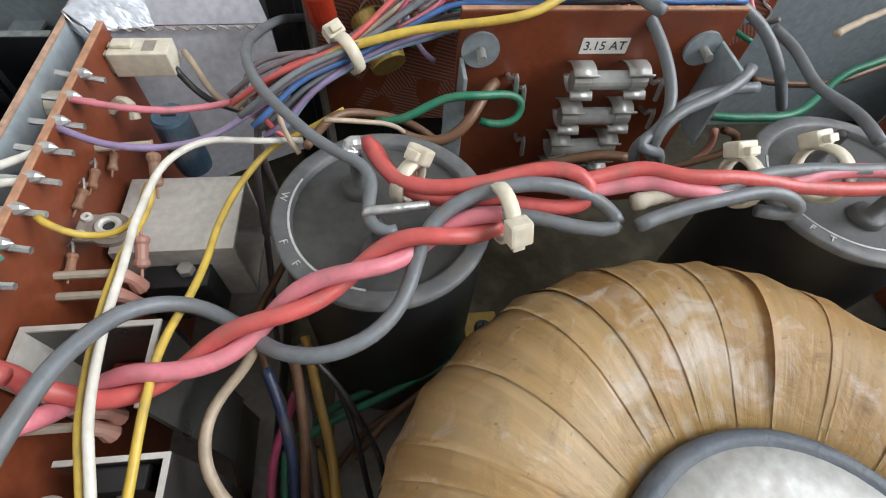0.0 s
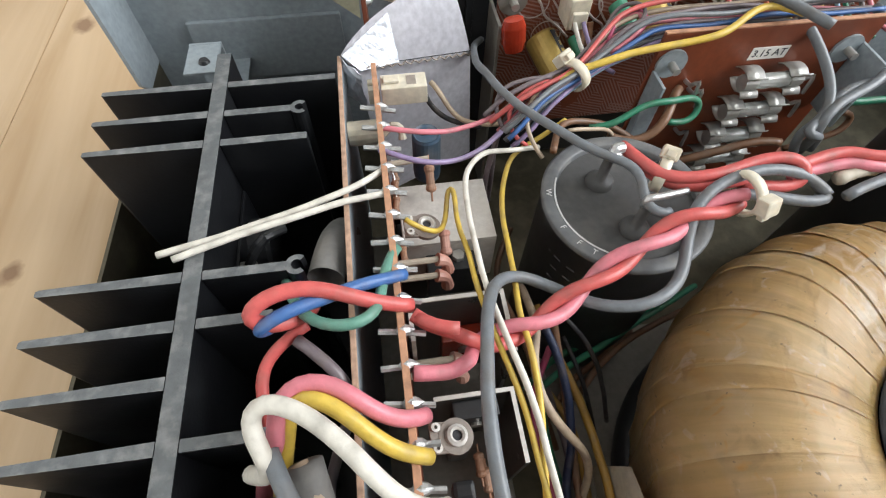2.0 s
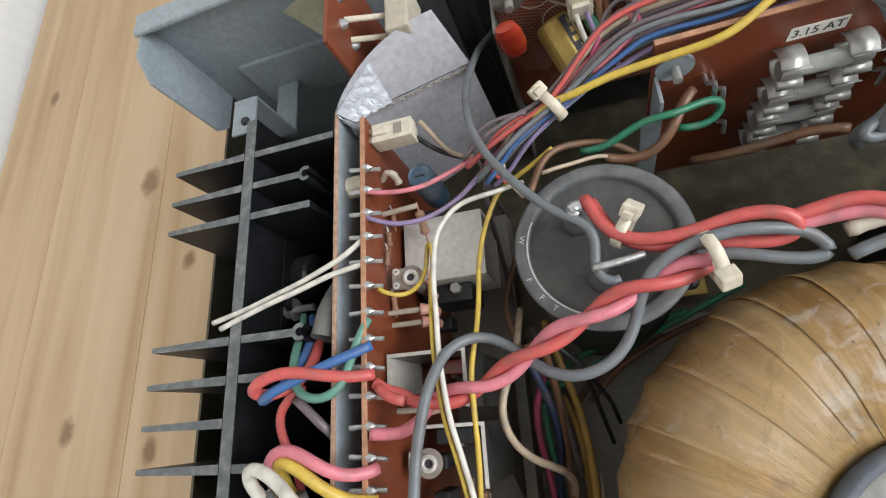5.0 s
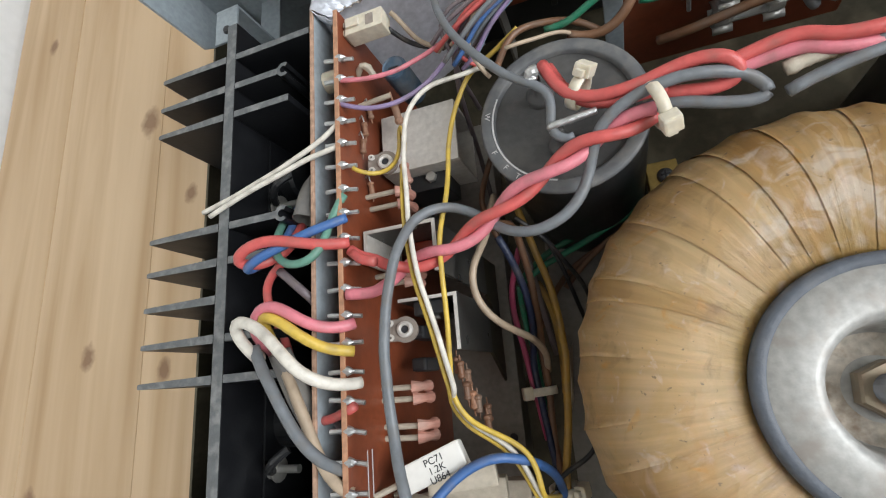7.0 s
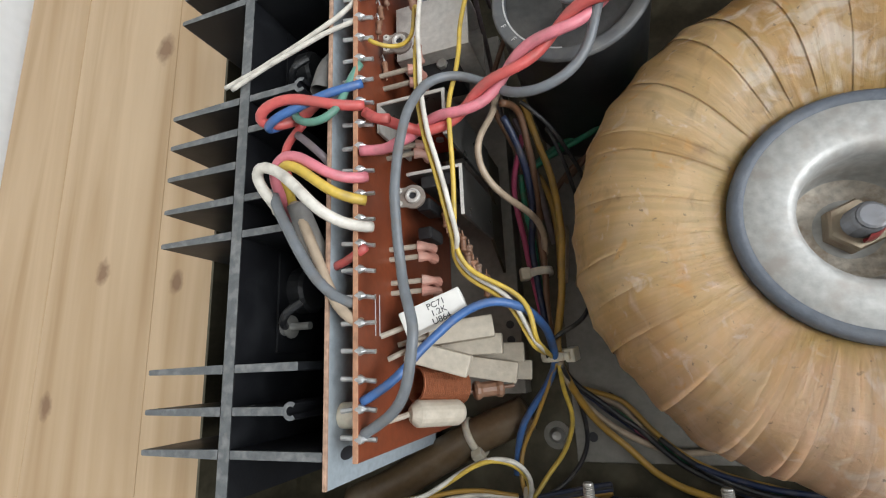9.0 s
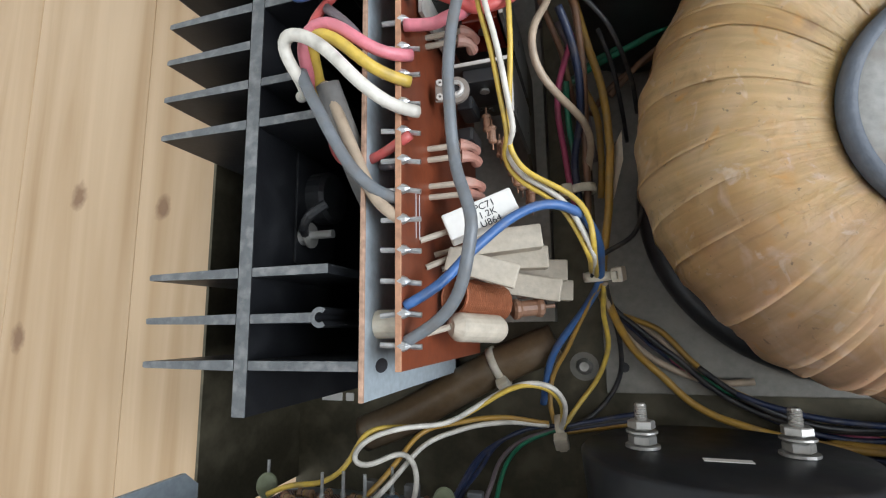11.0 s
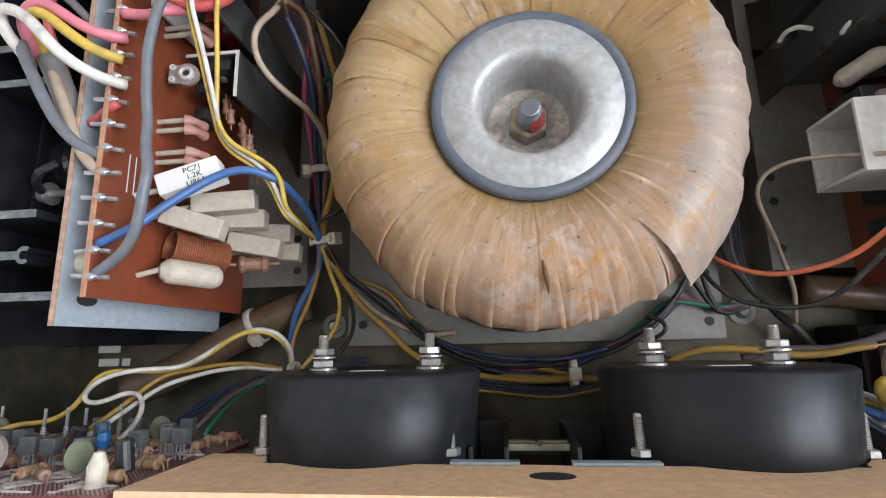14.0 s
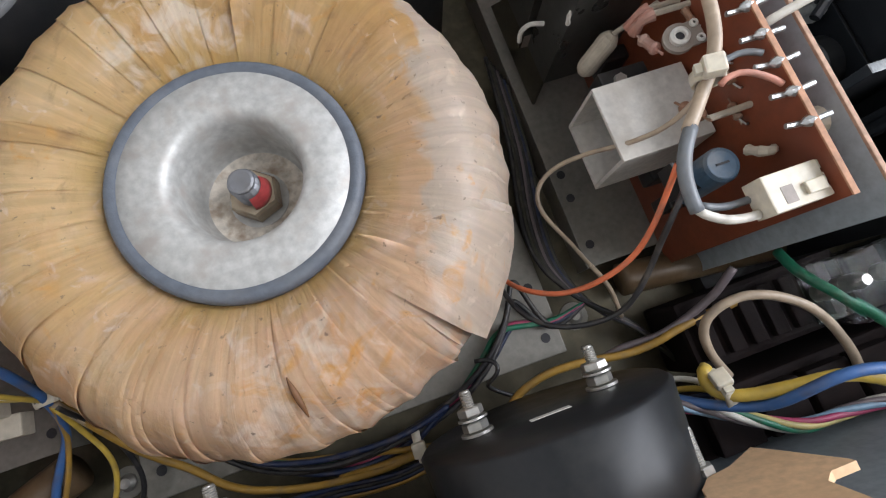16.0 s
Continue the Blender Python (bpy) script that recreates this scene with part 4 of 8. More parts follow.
def sheet_with_holes():
    bm = bmesh.new()
    xs = np.linspace(-0.1105, 0.1130, 180)
    rows = []
    for x in xs:
        low = 0.0745 if abs(x) > 0.09 else 0.087
        if x > 0.0840:
            low = float(np.interp(x, (0.0840, 0.0960, 0.1070, 0.1130), (0.0780, 0.0765, 0.0705, 0.0955)))
        for cx in (-0.0595, 0.0590):
            d = abs(x - cx)
            if d < 0.0368:
                low = max(low, 0.056 + math.sqrt(0.0368 ** 2 - d * d))
        low = low + noise.noise(Vector((x * 60, 0, 0))) * 0.0008
        hi = 0.1165 if x < 0.1025 else 0.0975 + max(0.0, 0.1065 - x) * 0.9
        rows.append((x, low, hi))
    for y in (-0.1105, -0.1125):
        v = [[bm.verts.new((x, y, lo + (hi - lo) * t)) for t in (0, 0.5, 1)] for x, lo, hi in rows]
        for a, b in zip(v, v[1:]):
            for k in (0, 1):
                bm.faces.new((a[k], b[k], b[k + 1], a[k + 1]))
    bm.verts.ensure_lookup_table()
    n = len(rows) * 3
    for i in range(len(rows) - 1):
        for k in (0, 2):
            bm.faces.new((bm.verts[i * 3 + k], bm.verts[i * 3 + 3 + k], bm.verts[n + i * 3 + 3 + k], bm.verts[n + i * 3 + k]))
    bmesh.ops.recalc_face_normals(bm, faces=bm.faces)
    return bm


cpart("sheet", sheet_with_holes(), M["tan"], tan)
_h = lathe([(0, -0.1104), (0.0060, -0.1104), (0.0062, -0.1106)], 28, "y")
bmesh.ops.transform(_h, matrix=Matrix.Translation((-0.0010, 0, 0.0985)) @ Matrix.Diagonal((1, 1, 0.62, 1)), verts=_h.verts)
cpart("hole", _h, M["ink"], tan, "dark oval punched hole")
for x in (-0.0921, -0.0301, 0.0275, 0.0895):
    def up(bm, zz=0.0755):
        bmesh.ops.transform(bm, matrix=Matrix.Translation((x, -0.1105, zz)) @ Matrix.Rotation(-math.pi / 2, 4, "X"), verts=bm.verts)
        return bm
    cpart("stud", up(threaded(0.0016, 0.0, 0.0125, 0.0006)), M["bright"], tan, "threaded mounting stud")
    cpart("nut", up(hexnut(0.0055, 0.0022, 0.0002)), M["bright"], tan)


# ---- small parts of the boards ----
def cyl_between(a, b, r, n=12, bm=None, cap=True):
    return tube(np.linspace(a, b, 2), r, n, bm, cap)


def resistor_body(a, b, r):
    """A dipped resistor: fat rounded ends, slimmer waist, a stub of wire at each end."""
    a, b = np.array(a, float), np.array(b, float)
    t = np.array((-0.35, -0.02, 0.0, 0.03, 0.10, 0.20, 0.28, 0.72, 0.80, 0.90, 0.97, 1.0, 1.02, 1.35))
    k = np.array((0.22, 0.22, 0.45, 0.85, 1.08, 1.05, 0.84, 0.84, 1.05, 1.08, 0.85, 0.45, 0.22, 0.22))
    return tube(a + (b - a) * t[:, None], list(r * k), 12)


def lead_resistor(put, y, z, x_end=-0.1290, body="pinkres", drop=0.004):
    """A resistor standing off the board on sleeved leads."""
    put("sleeved_lead", cyl_between((-0.1404, y, z), (x_end, y, z), 0.0010, 8), M["ceramic"], "beige sleeved lead")
    P = spline([(x_end - 0.0004, y, z), (x_end + 0.0015, y, z - 0.0010), (x_end + 0.0028, y, z - 0.0030), (x_end + 0.0030, y, z - 0.0070)], 0.0005)
    R = [0.0018 + 0.0003 * math.cos(6.28 * i / (len(P) - 1)) for i in range(len(P))]
    put("resistor", tube(P, R, 10), M[body])


def trimmer(th, at, m, r=0.0046):
    """A preset with a ring wiper on a lug plate; local z is its face."""
    def put(name, bm, mm, lab="", under=None):
        bmesh.ops.transform(bm, matrix=m, verts=bm.verts)
        return cpart(name, bm, mm, under or th, lab)
    b = lathe([(0, -0.0014), (r, -0.0014), (r, 0), (0, 0)], 24)
    box(-r * 1.5, r * 0.4, -r * 0.85, r * 0.85, -0.0013, -0.0002, 0.0004, b)
    body = put("preset_body", b, M["trimmer"], "brown preset resistor body")
    put("preset_ring", lathe([(0.0014, 0.0), (0.0014, 0.0012), (0.0020, 0.0016), (0.0028, 0.0012), (0.0029, 0.0)], 20), M["alu"] if r < 0.005 else M["nylon"], "wiper ring", body)
    put("preset_hole", lathe([(0, 0.0004), (0.0014, 0.0004)], 12), M["ink"], "", body)
    if r > 0.005:
        w = bmesh.new()
        lo = [w.verts.new((x, y, 0.0004)) for x, y in ((0.0010, -0.0026), (0.0072, -0.0012), (0.0060, 0.0006), (0.0068, 0.0024), (0.0010, 0.0026))]
        hi = [w.verts.new((v.co.x, v.co.y, 0.0015)) for v in lo]
        w.faces.new(lo[::-1]), w.faces.new(hi)
        for k in range(5):
            w.faces.new((lo[k], lo[(k + 1) % 5], hi[(k + 1) % 5], hi[k]))
        put("preset_pointer", w, M["nylon"], "cream pointed wiper", body)
    for s in (-1, 1):
        put("preset_lug", lathe([(0.0005, 0), (0.0005, 0.0007), (0.0012, 0.0006), (0.0013, 0)], 12, at=(-r * 1.15, s * r * 0.55, 0)), M["alu"], "", body)


def dress_module(pb, fm, left):
    put = put_under(pb, fm)
    # nylon plug
    c = box(-0.1395, -0.1235, 0.1402 if left else 0.1378, 0.1478, 0.0895, 0.0968, 0.0004)
    plug = put("plug_housing", c, M["nylon"], "cream nylon plug housing")
    sub_put = put_under(plug, fm)
    sub_put("plug_latch", box(-0.1385, -0.1330, 0.1425, 0.1458, 0.0969, 0.0980, 0.0003), M["nylon"])
    sub_put("plug_window", box(-0.1305, -0.1272, 0.1418, 0.1464, 0.0967, 0.0969), M["trimmer"])
    for y in (0.1422, 0.1458) if left else (0.1392, 0.1428, 0.1464):
        sub_put("plug_prong", box(-0.1440, -0.1400, y - 0.0012, y + 0.0012, 0.0900, 0.0962, 0.0003), M["nylon"])
    # tangled small transistor and blue can
    put("transistor", tube(spline([(-0.1404, 0.1300, 0.0860), (-0.1370, 0.1310, 0.0890), (-0.1345, 0.1300, 0.0880), (-0.1340, 0.1280, 0.0850)]), [0.0012 + 0.0011 * abs(noise.noise(Vector((i * 0.4, 2, 0)))) for i in range(len(spline([(-0.1404, 0.1300, 0.0860), (-0.1370, 0.1310, 0.0890), (-0.1345, 0.1300, 0.0880), (-0.1340, 0.1280, 0.0850)])))], 8), M["ceramic"], "dusty tangled solder lug")
    put("can_capacitor", lathe([(0, 0.064), (0.0050, 0.064), (0.0052, 0.066), (0.0052, 0.0842), (0.0046, 0.0852), (0.0040, 0.0848), (0, 0.0848)], 24, at=(-0.1255, 0.1295, 0)), M["bluecap"], "dusty blue can capacitor")
    put("can_vent", box(-0.1275, -0.1235, 0.1290, 0.1296, 0.0848, 0.0852), M["ink"])
    # aluminium square tube
    o = box(-0.1380, -0.1065, 0.0915, 0.1170, 0.0712, 0.0725, 0.0003)
    box(-0.1380, -0.1065, 0.0915, 0.1170, 0.0470, 0.0483, 0.0003, o)
    box(-0.1380, -0.1065, 0.0915, 0.0927, 0.0483, 0.0712, 0, o)
    box(-0.1380, -0.1065, 0.1158, 0.1170, 0.0483, 0.0712, 0, o)
    put("aluminium_tube", o, M["alu"], "dull aluminium square tube heat sink")
    put("tube_transistor", box(-0.131, -0.114, 0.0842, 0.0912, 0.048, 0.066, 0.0006), M["blackp"], "black transistor")
    put("tube_screw", hexnut(0.004, 0.002, 0.0660, at=(-0.1200, 0.0890)), M["bright"])
    # upright channels
    for y, x0, top, depth, bend in ((0.0640, -0.1392, 0.0885, 0.0180, True), (0.0412, -0.1350, 0.0725, 0.0200, False)):
        s = box(x0, -0.1122, y - 0.0012, y, 0.0300, top - 0.0006, 0, None)
        box(-0.1134, -0.1122, y - depth, y - 0.0012, 0.0300, top - 0.0006, 0, s)
        put("channel", s, M["darkchannel"], "dark grey upright metal channel")
        e = box(x0, -0.1122, y - 0.0012, y, top - 0.0006, top, 0, None)
        box(-0.1134, -0.1122, y - depth, y - 0.0012, top - 0.0006, top, 0, e)
        if bend:
            box(x0, x0 + 0.0012, y - 0.012, y - 0.0012, top - 0.0006, top, 0, e)
            box(x0, x0 + 0.0012, y - 0.012, y - 0.0012, 0.06, top - 0.0006, 0, e)
        put("channel_edge", e, M["alu"], "bright bare top edge")
        t = sheet_profile([(y - 0.0012, 0.030), (y - depth, 0.030), (y - depth - 0.012, 0.0105), (y - 0.0012, 0.0105)], -0.1134, -0.1122, "x")
        put("channel_foot", t, M["zinc"])
        put("output_transistor", box(-0.130, -0.117, y - 0.0065, y - 0.0014, 0.050, 0.070, 0.0006), M["redcap"] if bend else M["blackp"], "small power transistor")
        put("transistor_screw", lathe([(0, 0), (0.0016, 0), (0.0018, -0.001), (0, -0.0012)], 12, "y", (-0.1235, y - 0.0066, 0.064)), M["bright"])
    # presets
    flat = Matrix.Rotation(radians(12), 4, "Y")
    trimmer(pb, None, fm @ Matrix.Translation((-0.1305, 0.0900, 0.0855)) @ flat)
    trimmer(pb, None, fm @ Matrix.Translation((-0.1305, 0.0295, 0.0770)) @ flat)
    # resistors in rows
    for y, z in ((0.0790, 0.083), (0.0752, 0.080), (0.0495, 0.078), (0.0462, 0.078), (0.0100, 0.077), (0.0062, 0.077), (-0.0025, 0.076), (-0.0062, 0.076)):
        lead_resistor(put, y, z, -0.1290 + random.uniform(-0.001, 0.001))
    for y, z in ((0.1180, 0.082), (0.1010, 0.087), (0.0850, 0.083), (0.1085, 0.086)):
        put("resistor", resistor_body((-0.1385, y, z), (-0.1385 + random.uniform(-0.001, 0.001), y - 0.0055, z - 0.001), 0.0012), M["resist"])
        put("resistor_lead", tube(spline([(-0.1404, y + 0.002, z), (-0.1388, y + 0.0025, z + 0.0012), (-0.1385, y, z)]), 0.0003, 6), M["solder"])
    put("resistor", resistor_body((-0.1265, 0.1150, 0.0850), (-0.1265, 0.1080, 0.0790), 0.0017), M["resist"])
    put("resistor", resistor_body((-0.1250, 0.0900, 0.0820), (-0.1250, 0.0830, 0.0780), 0.0018), M["pinkres"])
    put("sleeved_lead", cyl_between((-0.1404, 0.1160, 0.0860), (-0.1265, 0.1165, 0.0865), 0.0010, 8), M["ceramic"], "beige sleeved lead")
    for k in range(10):
        y, z = 0.015 - 0.0032 * k + random.uniform(-0.001, 0.001), 0.050 + 0.012 * random.random()
        put("resistor", resistor_body((-0.124 + 0.0016 * k, y + 0.012, z), (-0.124 + 0.0016 * k, y + 0.0055, z - 0.001), 0.0015), M["resist"])
    for k in range(6):
        y = 0.126 - 0.012 * k
        put("component", box(-0.1404, -0.1300, y, y + 0.006, 0.034, 0.042 + 0.01 * random.random(), 0.0012), M["blackp"], "dark small part")
    for y in (0.0265, 0.0150):
        put("component", box(-0.1330, -0.1270, y, y + 0.005, 0.055, 0.068, 0.0012), M["blackp"], "black small transistor")
    for z in (0.0860, 0.0890):
        put("printed_line", box(-0.14035, -0.1402, -0.0220, -0.0080, z - 0.0002, z + 0.0002), M["print_white"], "white printed line")
    # cement resistor blocks, copper coil and axial capacitor
    blocks = [(-0.1228, -0.0150, 0.0790, 0.0225, 0.0085, 22, 12), (-0.1180, -0.0205, 0.0650, 0.0235, 0.0078, 6, 14), (-0.1240, -0.0300, 0.0740, 0.0225, 0.0075, -17, 12), (-0.1165, -0.0255, 0.0580, 0.0230, 0.0075, 0, 10), (-0.1125, -0.0345, 0.0500, 0.0215, 0.0078, -10, 10), (-0.1105, -0.0285, 0.0450, 0.0215, 0.0075, -2, 10), (-0.1085, -0.0350, 0.0380, 0.0200, 0.0075, -4, 10)]
    if left:
        for i, (x, y, z, ln, w, yaw, tip) in enumerate(blocks):
            m4 = fm @ Matrix.Translation((x, y, z)) @ Matrix.Rotation(radians(yaw), 4, "Z") @ Matrix.Rotation(radians(tip), 4, "Y")
            b = box(-ln / 2, ln / 2, -w / 2, w / 2, -w / 2, w / 2, 0.0007)
            bmesh.ops.transform(b, matrix=m4, verts=b.verts)
            blk = cpart("cement_resistor", b, M["ceramic"] if i else M["paper"], pb, "white cement resistor block")
            e = m4 @ Vector((-ln / 2, 0, 0))
            cpart("sleeved_lead", cyl_between((-0.1404, e.y - 0.003, e.z + 0.004), e, 0.0010, 8), M["ceramic"], pb)
            if i == 0:
                for j, txt in enumerate(("PC71", "1.2K", "U864")):
                    ob = part("marking", text_mesh(txt, 0.0030), M["ink"], blk, "grey printed value")
                    ob.matrix_basis = Matrix.Translation(-pb.location) @ m4 @ Matrix.Translation((0.002, 0.0018 - 0.0027 * j, w / 2 + 0.0001))
        a, b2 = Vector((-0.1335, -0.0385, 0.0735)), Vector((-0.1225, -0.0405, 0.0560))
        d = (b2 - a).normalized()
        ax, ay = d.orthogonal().normalized(), None
        ay = d.cross(ax)
        coil = [a + (b2 - a) * (i / 384) + 0.0060 * (math.cos(i * 2 * math.pi / 16) * ax + math.sin(i * 2 * math.pi / 16) * ay) for i in range(385)]
        put("copper_coil", tube(np.array(coil), 0.00040, 6), M["copper"], "enamelled copper wire coil")
        put("coil_former", cyl_between(a, b2, 0.0056, 20, None, False), M["copper"], "dark inside of the coil")
        P = spline([(-0.1335, -0.0480, 0.0785), (-0.1332, -0.0480, 0.0781), (-0.1318, -0.0481, 0.0763), (-0.1222, -0.0490, 0.0622), (-0.1208, -0.0491, 0.0602), (-0.1204, -0.0491, 0.0597)], 0.0006)
        D = np.concatenate([[0], np.cumsum(np.linalg.norm(np.diff(P, axis=0), axis=1))])
        R = [0.0046 * math.sqrt(max(0.05, 1 - max(0.0, 1 - min(D[i], D[-1] - D[i]) / 0.0040) ** 2)) for i in range(len(P))]
        put("axial_capacitor", tube(P, R, 20), M["ceramic"], "white axial capacitor")
        put("sleeved_lead", cyl_between((-0.1404, -0.0500, 0.0800), (-0.1334, -0.0480, 0.0783), 0.0010, 8), M["ceramic"])
        put("red_capacitor", resistor_body((-0.1190, -0.0425, 0.0520), (-0.1085, -0.0415, 0.0460), 0.0034), M["resist"], "dark red dipped capacitor")
    for y in (0.1275, -0.0470):
        put("nylon_spacer", cyl_between((-0.1520, y, 0.0900), (-0.1420, y, 0.0900), 0.0042, 16), M["nylon"], "yellowed nylon spacer")


dress_module(pcb_left, LEFT, True)
dress_module(pcb_right, RIGHT, False)
for fm in (RIGHT,):
    put = put_under(pcb_right, fm)
    put("axial_lead", cyl_between((-0.1404, 0.0690, 0.0720), (-0.1250, 0.0722, 0.0660), 0.0009, 8), M["ceramic"], "beige sleeved lead")
    put("axial_resistor", tube(np.linspace((-0.1252, 0.0721, 0.0664), (-0.1169, 0.0756, 0.0516), 13), [0.0018, 0.0030, 0.0036, 0.0037, 0.0036, 0.0036, 0.0036, 0.0036, 0.0036, 0.0037, 0.0036, 0.0030, 0.0016], 20), M["ceramic"], "beige axial power resistor")
    for pts in ([(0.1008, 0.0378, 0.0500), (0.1011, 0.0389, 0.0540), (0.1044, 0.0395, 0.0560), (0.1094, 0.0383, 0.0560)],
                [(0.1119, 0.0292, 0.0660), (0.1125, 0.0305, 0.0700), (0.1183, 0.0320, 0.0720), (0.1268, 0.0322, 0.0720)]):
        cpart("spring_edge", tube(spline(pts, 0.0012), 0.0009, 6), M["alu"], pcb_right, "bright curved sheet edge")
    put("connector_strip", box(-0.122, -0.116, 0.1230, 0.1330, 0.070, 0.078, 0.0004), M["blackp"], "black chip with bright legs")


def power_transistor(fm, y, label):
    t = thing("power_transistor", label, "transistor", fm @ Vector((-0.1890, y, 0.055)), "output transistors")
    put = put_under(t, fm)
    put("flange", box(-0.1904, -0.1892, y - 0.020, y + 0.020, 0.052, 0.078, 0.0004), M["black"], "dark mounting flange")
    put("case", lathe([(0, -0.1892), (0.0098, -0.1892), (0.0098, -0.1835), (0.0085, -0.1822), (0, -0.1822)], 24, "x", (0, y + 0.006, 0.064)), M["blackp"], "dark round can")
    scr = put("screw", lathe([(0, -0.1770), (0.0015, -0.1770), (0.0015, -0.1860), (0.0034, -0.1860), (0.0034, -0.1892), (0, -0.1892)], 14, "x", (0, y - 0.0100, 0.074)), M["clip"], "dull steel screw")
    put_under(scr, fm)("lug", lathe([(0.0016, -0.1862), (0.0046, -0.1862), (0.0046, -0.1856), (0.0016, -0.1856)], 16, "x", (0, y - 0.0100, 0.074), None, True), M["bright"], "bright tag washer")
    put("tag", tube(spline([(-0.1858, y - 0.010, 0.078), (-0.1830, y - 0.009, 0.083), (-0.1790, y - 0.006, 0.086), (-0.1740, y - 0.002, 0.084)]), 0.0016, 8), M["blackp"], "dark solder tag")


for _fm in (LEFT, RIGHT):
    for _y in (0.098, -0.0052):
        power_transistor(_fm, _y, "dark power transistor on the heat sink with steel screw")
    _hs = thing("vent_tray", "plain black tray under the heat sink fins with small screws", "tray", _fm @ Vector((-0.198, 0.046, FLOOR_Z)), "vent trays")
    _p = put_under(_hs, _fm)
    _p("plate", box(-0.2408, -0.1545, -0.0735, 0.1650, FLOOR_Z, 0.0036), M["black"])
    for _x, _y in ((-0.176, 0.112), (-0.176, 0.060), (-0.176, 0.005), (-0.172, -0.055), (-0.170, 0.140)):
        _p("screw", lathe([(0, 0.0036), (0.0022, 0.0036), (0.0018, 0.0048), (0, 0.0050)], 12, at=(_x, _y, 0)), M["cut"], "small dull screw")
_b = thing("heatsink_clip", "folded grey steel clip screwed to the heat sink end", "bracket", (-0.2030, 0.190, 0.062))
cpart("tongue", box(-0.2110, -0.1990, 0.1660, 0.1830, 0.0890, 0.0902, 0.0003), M["grey"], _b)
cpart("upright", box(-0.2110, -0.1990, 0.1830, 0.1842, 0.0600, 0.0902), M["grey"], _b)
cpart("arm", box(-0.2110, -0.1990, 0.1842, 0.2165, 0.0600, 0.0612), M["grey"], _b)
cpart("screw", lathe([(0, 0.0902), (0.0022, 0.0902), (0.0016, 0.0914), (0, 0.0915)], 14, at=(-0.2040, 0.1720, 0)), M["blackp"], _b)

# ---- shield with foil at the left rear ----
_sh = thing("shield_card", "folded silver-grey shield card with crumpled foil corner", "shield", (-0.125, 0.165, FLOOR_Z))


def poly_sheet(pts, th=0.0006, cuts=0):
    bm = bmesh.new()
    f = bm.faces.new([bm.verts.new(p) for p in pts])
    if cuts:
        bmesh.ops.subdivide_edges(bm, edges=bm.edges[:], cuts=cuts, use_grid_fill=True)
    bmesh.ops.solidify(bm, geom=bm.faces[:], thickness=th)
    bmesh.ops.recalc_face_normals(bm, faces=bm.faces)
    return bm




def curved_leaf(n=14):
    """The leaning upper half of the card, with a bowed top edge."""
    bm = bmesh.new()
    lo0, lo1 = Vector((-0.1490, 0.1528, 0.0972)), Vector((-0.1021, 0.1734, 0.0851))
    hi0, hi1 = Vector((-0.1520, 0.1548, 0.1010)), Vector((-0.1090, 0.1800, 0.1090))
    g = []
    for i in range(n):
        u = i / (n - 1)
        top = hi0.lerp(hi1, u) + Vector((-0.0020, 0.0010, 0.0052)) * math.sin(math.pi * u) ** 0.8
        low = lo0.lerp(lo1, u)
        g.append([bm.verts.new(low.lerp(top, k / 5) + Vector((0.4, -0.8, 0.3)) * 0.0008 * math.sin(math.pi * k / 5)) for k in range(6)])
    for r0, r1 in zip(g, g[1:]):
        for k in range(5):
            bm.faces.new((r0[k], r0[k + 1], r1[k + 1], r1[k]))
    bmesh.ops.solidify(bm, geom=bm.faces[:], thickness=0.0005)
    bmesh.ops.recalc_face_normals(bm, faces=bm.faces)
    return bm


_u = cpart("upper_leaf", curved_leaf(), M["card"], _sh)
cpart("lower_leaf", poly_sheet([(-0.1480, 0.1528, 0.0968), (-0.1020, 0.1732, 0.0849), (-0.0995, 0.1700, 0.0300), (-0.1400, 0.1510, 0.0300)]), M["card"], _sh)


def crumpled(a, b, c, d, n=26, amp=0.0004):
    """A bilinear patch of foil with creases at three scales."""
    bm = bmesh.new()
    a, b, c, d = (Vector(p) for p in (a, b, c, d))
    g = []
    for i in range(n):
        row = []
        for j in range(n):
            u, v = i / (n - 1), j / (n - 1)
            p = (a * (1 - u) + b * u) * (1 - v) + (d * (1 - u) + c * u) * v
            k = Vector((0.4, -0.8, 0.4)) * (abs(noise.noise(p * 220)) * amp + abs(noise.noise(p * 520)) * amp * 0.5 + noise.noise(p * 1300) * amp * 0.15)
            row.append(bm.verts.new(p + k + Vector((0.0003, -0.0009, 0.0003))))
        g.append(row)
    for r0, r1 in zip(g, g[1:]):
        for j in range(n - 1):
            bm.faces.new((r0[j], r0[j + 1], r1[j + 1], r1[j]))
    return bm


_f = crumpled((-0.1520, 0.1545, 0.1012), (-0.1462, 0.1522, 0.0962), (-0.1320, 0.1590, 0.0935), (-0.1345, 0.1672, 0.1080))
cpart("foil", _f, M["foil"], _sh, "crumpled aluminium foil")
_f = poly_sheet([(-0.1520, 0.1540, 0.1000), (-0.1460, 0.1500, 0.0960), (-0.1450, 0.1500, 0.0800), (-0.1515, 0.1530, 0.0850)], 0.0003, 7)
for v in _f.verts:
    v.co += Vector(noise.noise_vector(v.co * 300)) * 0.0014
cpart("foil_flap", _f, M["foil"], _sh, "crumpled aluminium foil")
_z = [(-0.1440 + 0.042 * i / 40, 0.1535 + 0.0187 * i / 40 - 0.0009, 0.0962 - 0.0110 * i / 40 + 0.0007 * math.sin(i * 1.9)) for i in range(41)]
